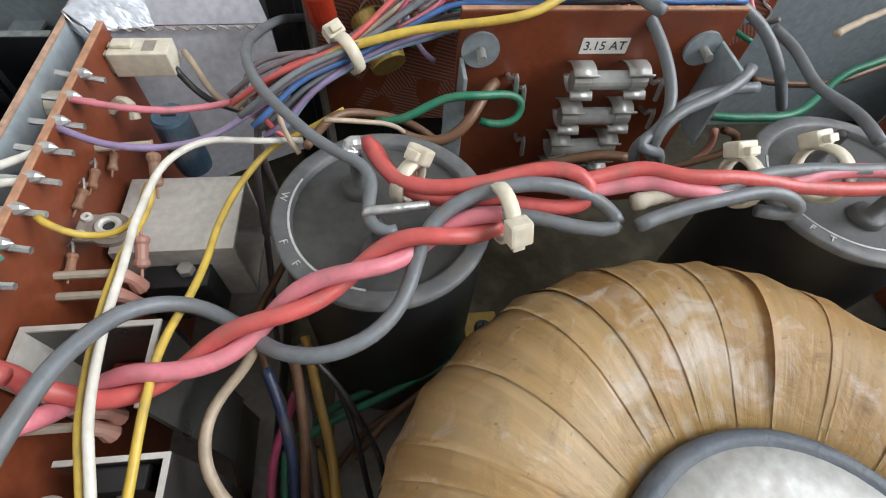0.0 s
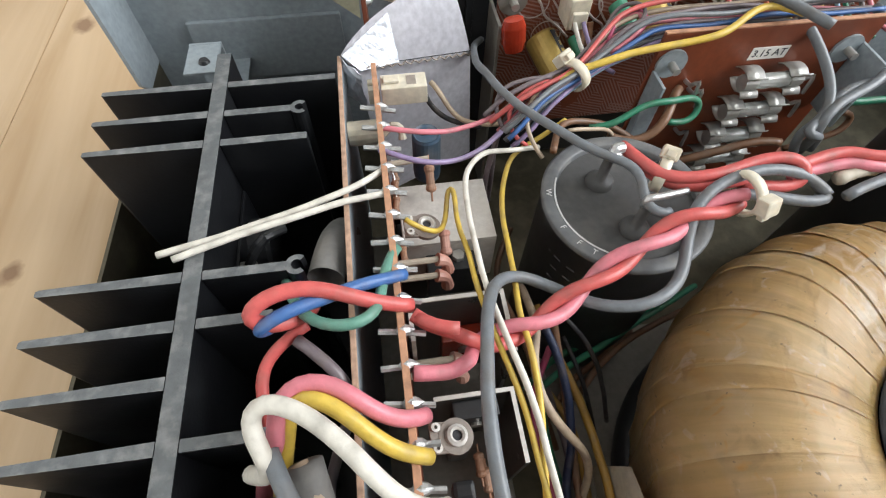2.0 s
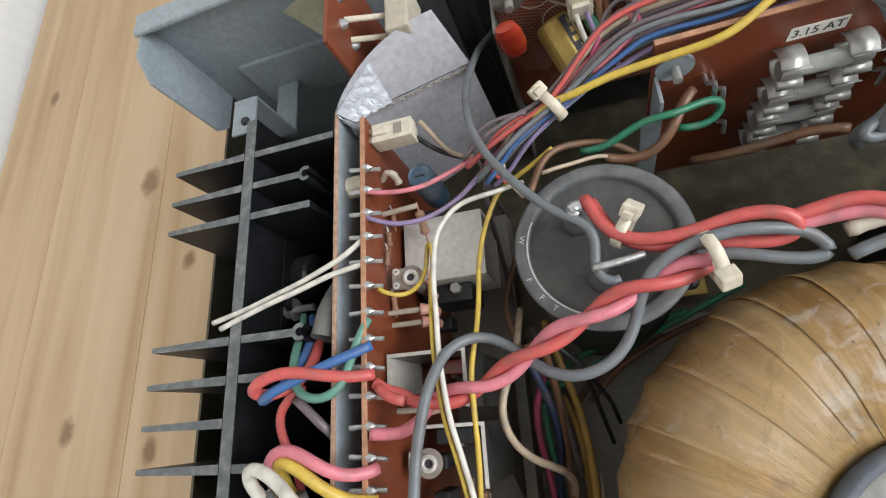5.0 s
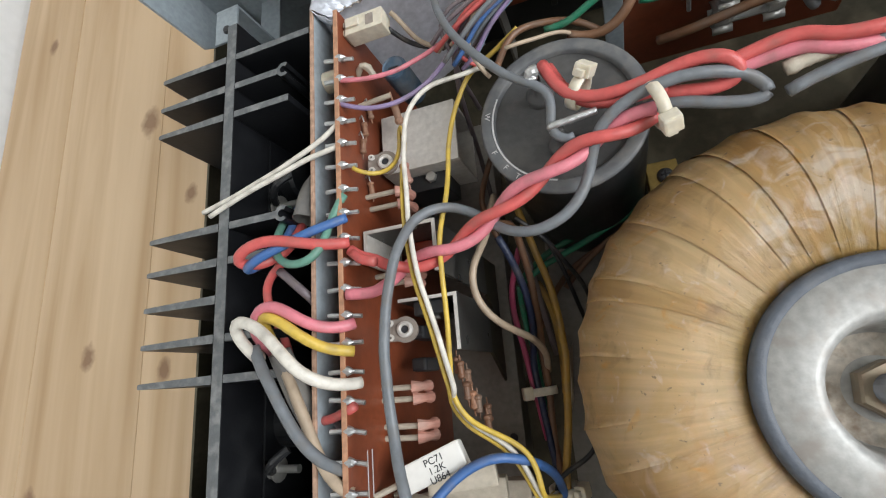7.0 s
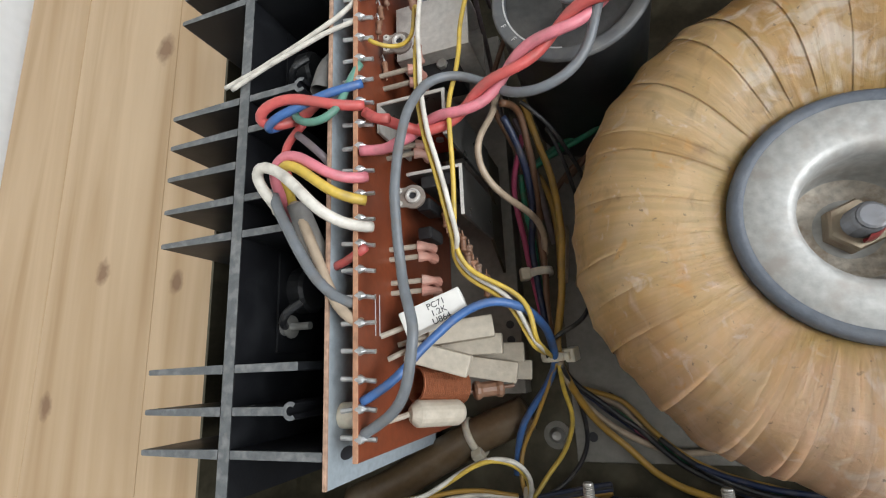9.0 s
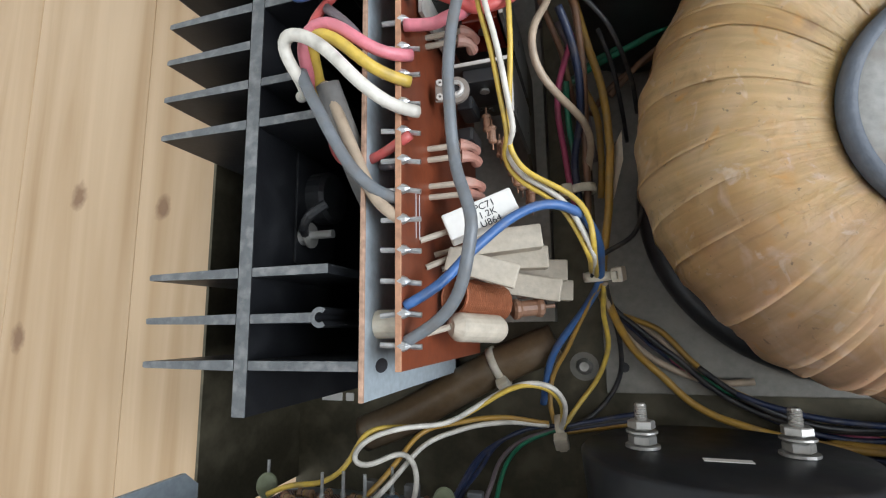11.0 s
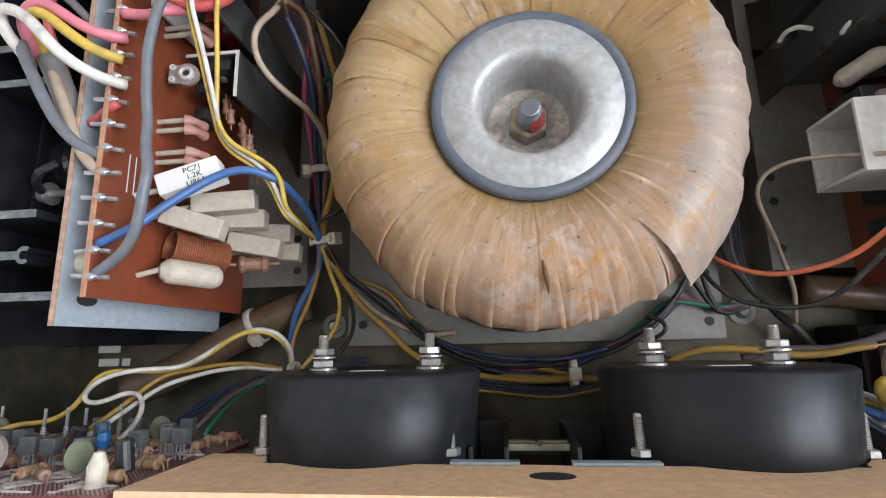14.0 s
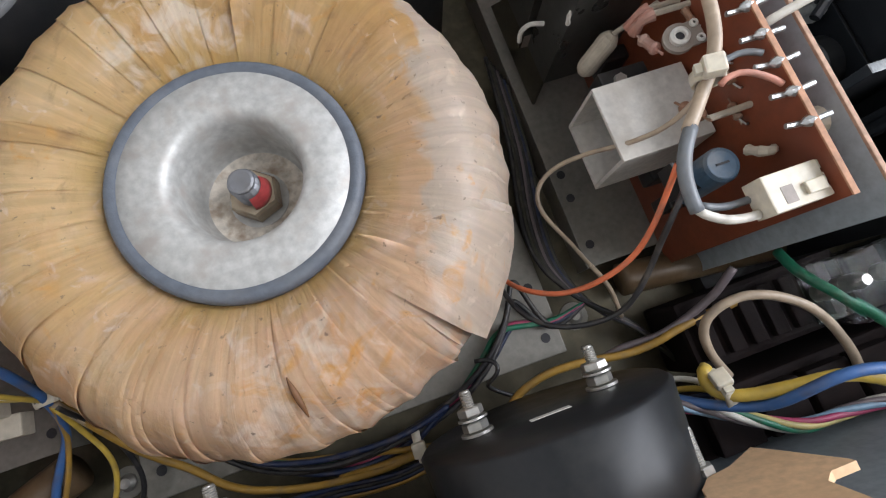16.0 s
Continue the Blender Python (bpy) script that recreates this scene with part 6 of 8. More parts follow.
for x, z in ((-0.2110, 0.1150), (-0.1230, 0.1080)):
    cpart("standoff_tip", lathe([(0, VY + 0.0092), (0.0013, VY + 0.0088), (0.0026, VY + 0.0052), (0.0024, VY + 0.001), (0.0028, VY)], 16, "y", (x, 0, z)), M["nylon"], _vb, "milky nylon standoff tip")
    cpart("standoff", lathe([(0.0040, VY - 0.0018), (0.0044, VY - 0.004), (0.0038, VY - 0.008), (0.0046, VY - 0.0138), (0, VY - 0.0138)], 20, "y", (x, 0, z)), M["nylon"], _vb, "milky nylon standoff")
for c, x in (("blue", -0.1800), ("grey", -0.1770), ("teal", -0.1650), ("grey", -0.1680)):
    P = [(x + 0.004, VY + 0.001, 0.1100), (x + 0.003, VY + 0.004, 0.1150), (x - 0.001, VY + 0.003, 0.1230), (x - 0.004, VY - 0.003, 0.1230), (x - 0.003, VY - 0.008, 0.1180), (x, VY - 0.010, 0.1100)]
    wire("wire", P, 0.0012, c, "short %s lead bent over the edge of the front board" % c, "short leads on the front board")

# ---- between the meters, and the far side ----
_mb = thing("meter_bracket", "black bracket with latch between the two meters", "bracket", (0, -0.105, 0.02))
for _x0, _x1 in ((-0.0250, -0.0120), (0.0095, 0.0270)):
    cpart("cheek", box(_x0, _x1, -0.1250, -0.1240, 0.010, 0.070, 0.0003), M["blackp"], _mb, "black recess back")
    cpart("shelf", box(_x0, _x1, -0.1240, -0.1085, 0.0180, 0.0195, 0.0004), M["blackp"], _mb, "black shelf edge")
    for _x in (_x0, _x1 - 0.0014):
        cpart("web", box(_x, _x + 0.0014, -0.1240, -0.1090, 0.0195, 0.0700, 0.0003), M["blackp"], _mb, "black side web")
    cpart("tab", box(_x0 - 0.004, _x1 + 0.003, -0.1104, -0.1094, 0.0850, 0.0885, 0.0003), M["grey"], _mb, "pale grey tab behind the tan sheet")
for _z in (0.0440, 0.0500):
    cpart("cross_bar", box(-0.0120, 0.0095, -0.1140, -0.1115, _z, _z + 0.0022, 0.0004), M["passivated"], _mb, "olive zinc cross bar")
cpart("pin", cyl_between((-0.0012, -0.1105, 0.038), (-0.0012, -0.1105, 0.056), 0.0011, 10), M["zinc"], _mb, "upright pin")
cpart("back", box(-0.0120, 0.0095, -0.1255, -0.1240, 0.010, 0.086), M["zinc"], _mb, "dark olive back plate")
# Pale plates stand in for the lit table top seen through vent slots.
for _x, _y, _w in ((-0.2225, -0.0752, 0.0062), (-0.2220, -0.0822, 0.0058), (-0.2120, -0.0822, 0.0022), (0.2240, -0.0790, 0.0080), (0.2060, -0.0745, 0.0040)):
    _sl = thing("lit_slot_plate", "pale plate standing in for a brightly lit slot of the chassis floor", "plug", (_x, _y, FLOOR_Z), "floor slot plugs")
    part("face", box(-_w, _w, -0.0020, 0.0020, 0, 0.0012, 0.0005), M["paper"], _sl)
# Near-black brown, kept this dark for the shade of the far front corner.
M["shadebrown"] = mat("shade_brown_black", (0.012, 0.008, 0.008), 0.75, spec=0.15, stain=(0.03, 0.02, 0.018), stain_amt=0.5)
_rl = thing("relay", "dark brown relay block in the far front corner", "relay", (0.175, -0.085, FLOOR_Z))
cpart("body", box(0.128, 0.200, -0.100, -0.072, FLOOR_Z, 0.022, 0.002), M["shadebrown"], _rl)
for i in range(7):
    cpart("contact", box(0.132 + i * 0.0095, 0.138 + i * 0.0095, -0.096, -0.076, 0.022, 0.0255, 0.0006), M["shadebrown"], _rl)
# Dark block added only to give the corner behind the cables its shade.
_sb = thing("shade_block", "black block added for the shade in the far front corner", "switch", (0.176, -0.116, FLOOR_Z))
cpart("housing", box(0.1120, 0.2390, -0.1262, -0.1050, FLOOR_Z, 0.0290, 0.0015), M["shadebrown"], _sb)
for i in range(6):
    cpart("module", box(0.1160 + i * 0.0200, 0.1330 + i * 0.0200, -0.1245, -0.1080, 0.0290, 0.0360, 0.001), M["shadebrown"], _sb)
_cv = thing("clear_cover", "clear plastic cover over bright contacts", "cover", (0.200, -0.088, 0.02))
M["clear"] = mat("clear_plastic", (0.9, 0.92, 0.91), 0.05, trans=1.0, bump=0, spec=0.3)
M["clear"].node_tree.nodes["Principled BSDF"].inputs["IOR"].default_value = 1.12
cpart("shell", box(0.176, 0.222, -0.098, -0.074, 0.026, 0.048, 0.0015), M["clear"], _cv)
for i in range(4):
    cpart("contact", lathe([(0, 0.0265), (0.003, 0.0265), (0.0034, 0.031), (0.002, 0.035), (0, 0.035)], 12, at=(0.182 + i * 0.011, -0.086, 0)), M["bright"], _cv)
for i, (x, y) in enumerate(((-0.0972, -0.0661), (0.0985, -0.0640))):
    s = thing("floor_screw", "bright screw head with nut on the chassis floor", "screw", (x, y, FLOOR_Z))
    part("head", lathe([(0.0, 0.0030), (0.0020, 0.0034), (0.0034, 0.0018), (0.0038, 0)], 18), M["bright"], s)
    part("washer", lathe([(0.0036, 0.0002), (0.0062, 0.0002), (0.0062, 0.0009), (0.0036, 0.0009)], 20, closed=True), M["steel"], s)
_lug = thing("clamp_lug", "yellow-zinc clamp lug with a cross-head screw beside the capacitor", "bracket", (-0.0300, 0.0930, FLOOR_Z))
part("lug_plate", box(-0.0075, 0.0060, -0.0060, 0.0075, 0.0088, 0.0100, 0.0005), M["gold"], _lug, "yellow-zinc plate")
part("lug_leg", box(-0.0075, -0.0063, -0.0060, 0.0075, 0, 0.0088, 0.0002), M["gold"], _lug)
_sc = part("screw", lathe([(0.0036, 0.0100), (0.0036, 0.0108), (0.0026, 0.0120), (0, 0.0123)], 20), M["boltgrey"], _lug, "cross-head screw", True)
for _w, _d in ((0.0020, 0.0004), (0.0004, 0.0020)):
    part("slot", box(-_w, _w, -_d, _d, 0.0119, 0.0125), M["ink"], _sc, "dark cross slot")
_pc = thing("paper_tab", "pale paper insulation tab beside the transformer", "paper", (-0.0815, 0.010, 0))
cpart("sheet", poly_sheet([(-0.0830, 0.0000, 0.020), (-0.0800, 0.0230, 0.020), (-0.0785, 0.0180, 0.052), (-0.0790, 0.0060, 0.056), (-0.0820, -0.0030, 0.040)], 0.0005), M["nylon"], _pc)


# ---- wiring ----
def cable_tie(at, along, r, head=(0, 0, 1), label="milky nylon cable tie round the wires"):
    """A strap round a bundle with its square head."""
    t = thing("cable_tie", label, "cable tie", at, "nylon cable ties")
    z = Vector(along).normalized()
    x = (Vector(head) - z * Vector(head).dot(z)).normalized()
    rot = Matrix((x, z.cross(x), z)).transposed().to_4x4()
    w = 0.0016
    band = lathe([(r, -w), (r + 0.0011, -w), (r + 0.0013, 0), (r + 0.0011, w), (r, w)], 24, closed=True)
    bmesh.ops.transform(band, matrix=rot, verts=band.verts)
    part("strap", band, M["nylon"], t, "", True)
    hd = box(r + 0.0004, r + 0.0044, -0.0027, 0.0027, -0.0026, 0.0026, 0.0007)
    box(r + 0.0010, r + 0.0030, 0.0027, 0.0046, -0.0014, 0.0014, 0.0003, hd)
    bmesh.ops.transform(hd, matrix=rot, verts=hd.verts)
    part("head", hd, M["nylon"], t)
    return t


_mid = [(-0.1218, 0.0480, 0.0906), (-0.1142, 0.0497, 0.0906), (-0.1065, 0.0517, 0.0906), (-0.0990, 0.0551, 0.0912), (-0.0917, 0.0588, 0.0929), (-0.0844, 0.0624, 0.0948), (-0.0767, 0.0657, 0.0966), (-0.0687, 0.0689, 0.0983), (-0.0601, 0.0721, 0.0995), (-0.0508, 0.0747, 0.1001), (-0.0409, 0.0768, 0.1002)]
_red = twist([(-0.1380, 0.0545, 0.1000), (-0.1345, 0.0517, 0.0990), (-0.1306, 0.0499, 0.0970), (-0.1267, 0.0477, 0.0960)] + _mid, 0.0019, 3.0, 1.5, 0.0015)
_pnk = twist([(-0.1395, 0.0399, 0.1000), (-0.1353, 0.0398, 0.0990), (-0.1309, 0.0404, 0.0980), (-0.1268, 0.0427, 0.0975)] + _mid, 0.0019, 3.0, 4.64, 0.0015)
tagged(link("wire", tube(_red, 0.00185, 12), WIRE["red"], smooth=True), "thick red lead twisted with a pink one", "wire", "twisted supply pair")
tagged(link("wire", tube(_pnk, 0.00185, 12), WIRE["pink"], smooth=True), "thick pink lead twisted with a red one", "wire", "twisted supply pair")


def strand_bundle(pts, colours, spread, r, label, group, seed, fan=2.2):
    """Loose strands that draw together at the tie."""
    rnd = random.Random(seed)
    P = spline(pts, 0.003)
    T = np.gradient(P, axis=0)
    T /= np.linalg.norm(T, axis=1)[:, None]
    u = np.cross(T, (0, 0, 1.0))
    u /= np.linalg.norm(u, axis=1)[:, None]
    v = np.cross(T, u)
    d = np.linalg.norm(P - np.array((-0.0736, 0.1345, 0.1005)), axis=1)
    k = np.minimum(fan, 1.0 + (d / 0.018) ** 1.5 * 0.8)[:, None]
    for i, c in enumerate(colours):
        a = 2.399 * i + rnd.uniform(-0.3, 0.3)
        q = spread * math.sqrt((i + 0.5) / len(colours))
        wob = np.array([noise.noise_vector(Vector((j * 0.10, i * 3.7, seed))) for j in range(len(P))]) * spread * 0.55
        Q = P + k * (q * math.cos(a) * u + q * math.sin(a) * v) + wob
        tagged(link("wire", tube(Q, r, 8), WIRE[c], smooth=True), "thin %s lead in the rear tied bundle" % {"mauve": "dusty brown-grey", "magenta": "dark pink", "lightblue": "pale blue"}.get(c, c), "wire", group)


strand_bundle([(-0.1010, 0.1215, 0.0900), (-0.0877, 0.1282, 0.0970), (-0.0736, 0.1345, 0.1005), (-0.0600, 0.1432, 0.1040), (-0.0497, 0.1478, 0.1065), (-0.0371, 0.1490, 0.1080), (-0.0124, 0.1500, 0.1085), (0.0078, 0.1490, 0.1090), (0.0400, 0.1480, 0.1090)],
              ["mauve", "pink", "mauve", "grey", "beige", "blue", "mauve", "red", "violet", "mauve", "grey", "lightblue", "mauve"], 0.0036, 0.00085, "", "rear tied bundle", 5)
for _k, (_c, _p) in enumerate((("mauve", [(-0.0996, 0.1230, 0.090), (-0.1030, 0.1270, 0.094), (-0.1010, 0.1330, 0.098), (-0.0930, 0.1350, 0.100), (-0.0820, 0.1340, 0.101)]),
                               ("red", [(-0.0920, 0.1180, 0.086), (-0.0980, 0.1200, 0.090), (-0.0990, 0.1260, 0.094), (-0.0930, 0.1310, 0.098), (-0.0820, 0.1340, 0.100)]),
                               ("beige", [(-0.0880, 0.1120, 0.086), (-0.0930, 0.1180, 0.092), (-0.0920, 0.1260, 0.097), (-0.0840, 0.1320, 0.100)]),
                               ("pink", [(-0.0600, 0.1430, 0.104), (-0.0560, 0.1520, 0.106), (-0.0490, 0.1560, 0.109), (-0.0440, 0.1510, 0.109), (-0.0500, 0.1450, 0.107), (-0.0600, 0.1400, 0.104)]),
                               ("magenta", [(-0.0600, 0.1440, 0.105), (-0.0540, 0.1540, 0.108), (-0.0460, 0.1570, 0.110), (-0.0430, 0.1500, 0.109), (-0.0520, 0.1440, 0.106)]),
                               ("mauve", [(-0.0560, 0.1560, 0.100), (-0.0520, 0.1620, 0.106), (-0.0450, 0.1600, 0.110), (-0.0440, 0.1520, 0.110), (-0.0540, 0.1440, 0.107)]))):
    wire("wire", _p, 0.00085, _c, "thin %s lead looping at the rear tied bundle" % {"mauve": "dusty grey", "magenta": "dark pink"}.get(_c, _c), "rear tied bundle")
cable_tie((-0.0736, 0.1345, 0.1005), (0.0140, 0.0090, 0.0035), 0.0044, (-0.5, 0.7, 0.6))
cable_tie((-0.0600, 0.0900, 0.0985), (0.010, -0.0075, 0), 0.0042, (0.6, 0.6, 0.8))
cable_tie((-0.0405, 0.0785, 0.1005), (0.0110, 0.0030, 0), 0.0056, (0.1, -0.9, 0.35))
cable_tie((0.0192, 0.0860, 0.0990), (1, 0.1, 0), 0.0052, (0, 0.75, 0.7))
cable_tie((0.0420, 0.0880, 0.0985), (0.9, 0.2, 0), 0.0062, (-0.2, 0.8, 0.6))
cable_tie((-0.0888, -0.0306, 0.0370), (0.05, -0.6, -0.1), 0.0046, (1, 0.1, 0.4), "dusty yellowed nylon clip round the loom")
cable_tie((-0.0930, 0.0040, 0.0300), (0.05, -0.6, 0), 0.0042, (-1, 0, 0.4), "dusty yellowed nylon clip round the loom")
cable_tie((-0.1067, -0.0880, 0.0200), (0.8, 0.1, 0), 0.0042, (0, -0.5, 0.8), "dusty yellowed nylon clip round the loom")
cable_tie((0.1163, -0.0990, 0.0510), (0.9, 0.1, 0.2), 0.0052, (0.1, 0.6, 0.9), "dusty nylon clip round the cables")
cable_tie((0.1245, -0.0151, 0.0955), (-0.2, -0.9, 0), 0.0032, (-0.3, 0, 1))
cable_tie((0.0180, -0.0900, 0.0090), (1, 0, 0), 0.0050, (0, 0, 1), "dusty nylon clip round the loom")
# arcs of wire round the foot of the transformer
for _i, (_c, _r, _z, _a0, _a1) in enumerate((("ochre", 0.0845, 0.0060, 205, 262), ("beige", 0.0860, 0.0050, 200, 285), ("green", 0.0868, 0.0045, 215, 318), ("magenta", 0.0880, 0.0040, 218, 322),
                                             ("navy", 0.0895, 0.0040, 225, 325), ("black", 0.0860, 0.0090, 230, 335), ("black", 0.0880, 0.0075, 225, 330), ("navy", 0.0848, 0.0110, 240, 300))):
    _p = [(TR[0] + (_r + 0.0012 * math.sin(a * 0.11 + _i)) * math.cos(radians(a)), TR[1] + (_r + 0.0012 * math.sin(a * 0.11 + _i)) * math.sin(radians(a)), _z + 0.0012 * math.sin(a * 0.07 + 2 * _i)) for a in range(_a0, _a1, 6)]
    if _a0 < 226:
        _p = [(-0.0885, -0.0310, 0.0370 - 0.0006 * _i), (-0.0868 + 0.0004 * _i, -0.0420, 0.0220)] + _p[max(0, (222 - _a0) // 6):]
    _p += [(0.0840, -0.0610 - 0.0008 * _i, 0.0050), (0.1009, -0.0600, 0.0060)] if _a1 > 315 else [(0.0150, -0.0905, 0.0070), (0.0330, -0.0925, 0.0090)]
    wire("wire", _p, 0.0013, _c, "thin %s lead lying round the transformer foot" % {"navy": "dark blue", "magenta": "purple"}.get(_c, _c), "leads round the transformer foot")
# sleeves and bare joints
_sl = spline([(-0.1600, 0.0710, 0.0930), (-0.1580, 0.0830, 0.0900), (-0.1570, 0.0960, 0.0780), (-0.1575, 0.1060, 0.0600)], 0.003)
tagged(link("insulating_sleeve", tube(_sl, 0.0050, 20, None, False), M["greysleeve"], smooth=True), "dusty grey insulating sleeve over the transistor leads", "sleeve")
_sl = spline([(-0.1630, 0.0240, 0.1030), (-0.1600, 0.0080, 0.0950), (-0.1585, -0.0050, 0.0830), (-0.1585, -0.0150, 0.0640)], 0.003)
tagged(link("insulating_sleeve", tube(_sl, np.linspace(0.0036, 0.0052, len(_sl)), 20), M["greysleeve"], smooth=True), "dusty grey insulating sleeve over the transistor leads", "sleeve")
_sl = spline([(-0.1960, -0.0960, 0.0090), (-0.1760, -0.0880, 0.0090), (-0.1500, -0.0740, 0.0070), (-0.1300, -0.0640, 0.0070), (-0.1080, -0.0550, 0.0060)], 0.003)
tagged(link("insulating_sleeve", tube(_sl, 0.0080, 24), M["sleeve"], smooth=True), "wide brown varnished sleeve lying on the chassis floor", "sleeve")
_sl = spline([(0.1960, -0.0640, 0.0060), (0.1500, -0.0590, 0.0060), (0.1200, -0.0560, 0.0050)], 0.003)
tagged(link("insulating_sleeve", tube(_sl, 0.0070, 24), M["sleeve"], smooth=True), "wide brown varnished sleeve lying on the chassis floor", "sleeve")
cable_tie((-0.1330, -0.0655, 0.0070), (0.9, 0.45, 0), 0.0081, (0.2, -0.7, 0.7), "pale nylon tie round the brown sleeve")
_j = spline([(-0.0100, 0.0800, 0.1000), (-0.0040, 0.0810, 0.1010), (0.0040, 0.0820, 0.1010), (0.0110, 0.0835, 0.1005)], 0.0007)
tagged(link("solder_joint", tube(_j, [0.0019 + 0.0007 * noise.noise(Vector(p) * 900) for p in _j], 10), M["ceramic"], smooth=True), "rough white wrapped joint on the grey lead", "joint")
_s = spline([(-0.0730, 0.0960, 0.1000), (-0.0725, 0.0975, 0.1030), (-0.0705, 0.0980, 0.1030)], 0.0006)
tagged(link("solder_blob", tube(_s, [0.0019 + 0.0008 * noise.noise(Vector(p) * 1500) for p in _s], 10), M["solder"]), "bright crumpled solder blob on the capacitor terminal", "solder")
_s = spline([(-0.0690, 0.0795, 0.0985), (-0.0690, 0.0795, 0.1015), (-0.0640, 0.0800, 0.1015), (-0.0560, 0.0815, 0.1005)], 0.0008)
tagged(link("tinned_link", tube(_s, 0.0011, 8), M["solder"], smooth=True), "bare tinned link on the capacitor top", "wire")
wire("wire", [(-0.1410, 0.1027, 0.0990), (-0.1523, 0.0949, 0.1000), (-0.1646, 0.0904, 0.1005), (-0.1828, 0.0847, 0.1000), (-0.2021, 0.0803, 0.0995)], 0.0011, "white", "stiff white lead cut off loose over the heat sink", "leads to the output stage")
wire("wire", [(-0.1408, 0.0933, 0.0990), (-0.1544, 0.0904, 0.1010), (-0.1687, 0.0859, 0.1015), (-0.1839, 0.0817, 0.1015), (-0.1971, 0.0774, 0.1010)], 0.0011, "white", "stiff white lead cut off loose over the heat sink", "leads to the output stage")
wire("wire", [(-0.1391, 0.0657, 0.1000), (-0.1472, 0.0619, 0.1050), (-0.1596, 0.0566, 0.1090), (-0.1691, 0.0528, 0.1110), (-0.1737, 0.0503, 0.1095), (-0.1727, 0.0511, 0.1070), (-0.1692, 0.0553, 0.1030), (-0.1662, 0.0614, 0.0980), (-0.1671, 0.0723, 0.0900), (-0.1734, 0.0824, 0.0800)], 0.0018, "blue", "blue lead looped over the heat sink", "leads to the output stage")
wire("wire", [(-0.1381, 0.0569, 0.1000), (-0.1447, 0.0563, 0.1040), (-0.1516, 0.0570, 0.1080), (-0.1580, 0.0589, 0.1110), (-0.1653, 0.0590, 0.1130), (-0.1738, 0.0550, 0.1125), (-0.1756, 0.0528, 0.1110), (-0.1715, 0.0525, 0.1070), (-0.1645, 0.0553, 0.1030), (-0.1614, 0.0616, 0.0980), (-0.1651, 0.0718, 0.0880), (-0.1714, 0.0814, 0.0780)], 0.0021, "red", "thick red lead looped over the heat sink", "leads to the output stage")
wire("wire", [(-0.1399, 0.0745, 0.0990), (-0.1434, 0.0694, 0.1000), (-0.1453, 0.0616, 0.1020), (-0.1451, 0.0550, 0.1050), (-0.1491, 0.0500, 0.1070), (-0.1567, 0.0503, 0.1070), (-0.1625, 0.0543, 0.1060), (-0.1671, 0.0631, 0.1000), (-0.1715, 0.0743, 0.0900), (-0.1775, 0.0833, 0.0800)], 0.0016, "teal", "pale green lead looped beside the circuit board", "leads to the output stage")
wire("wire", [(-0.1634, 0.0554, 0.1000), (-0.1714, 0.0510, 0.0980), (-0.1754, 0.0458, 0.0960), (-0.1753, 0.0410, 0.0940), (-0.1735, 0.0341, 0.0900), (-0.1732, 0.0263, 0.0850), (-0.1751, 0.0164, 0.0800), (-0.1654, 0.0047, 0.0880), (-0.1545, 0.0017, 0.0940), (-0.1446, 0.0030, 0.0980), (-0.1381, 0.0061, 0.0995)], 0.0017, "red", "red lead running down between the looms", "leads to the output stage")
wire("wire", [(-0.1657, 0.0517, 0.1000), (-0.1610, 0.0471, 0.1000), (-0.1557, 0.0427, 0.0980), (-0.1543, 0.0375, 0.0920), (-0.1603, 0.0292, 0.0800), (-0.1638, 0.0175, 0.0750), (-0.1556, 0.0039, 0.0850), (-0.1434, -0.0015, 0.0970)], 0.0017, "mauve", "grey-violet lead curving beside the bracket", "leads to the output stage")
wire("wire", [(-0.1377, 0.0307, 0.0990), (-0.1440, 0.0286, 0.1050), (-0.1490, 0.0315, 0.1090), (-0.1536, 0.0350, 0.1120), (-0.1595, 0.0384, 0.1120), (-0.1654, 0.0381, 0.1120), (-0.1684, 0.0336, 0.1100), (-0.1670, 0.0281, 0.1080), (-0.1729, 0.0259, 0.0950), (-0.1762, 0.0205, 0.0850)], 0.0021, "pink", "thick pink lead bowed over the heat sink", "leads to the output stage")
wire("wire", [(-0.1380, 0.0220, 0.0990), (-0.1445, 0.0227, 0.1050), (-0.1488, 0.0263, 0.1080), (-0.1526, 0.0298, 0.1115), (-0.1577, 0.0335, 0.1120), (-0.1636, 0.0350, 0.1120), (-0.1676, 0.0271, 0.1000), (-0.1710, 0.0201, 0.0900)], 0.002, "yellow", "thick yellow lead bowed over the heat sink", "leads to the output stage")
wire("wire", [(-0.1358, 0.0127, 0.0990), (-0.1405, 0.0120, 0.1060), (-0.1465, 0.0155, 0.1145), (-0.1500, 0.0199, 0.1160), (-0.1541, 0.0247, 0.1160), (-0.1589, 0.0291, 0.1160), (-0.1644, 0.0328, 0.1160), (-0.1703, 0.0347, 0.1160), (-0.1719, 0.0310, 0.1140), (-0.1696, 0.0261, 0.1110), (-0.1679, 0.0215, 0.1060), (-0.1751, 0.0242, 0.0980)], 0.0021, "white", "thick white lead bowed over the heat sink", "leads to the output stage")
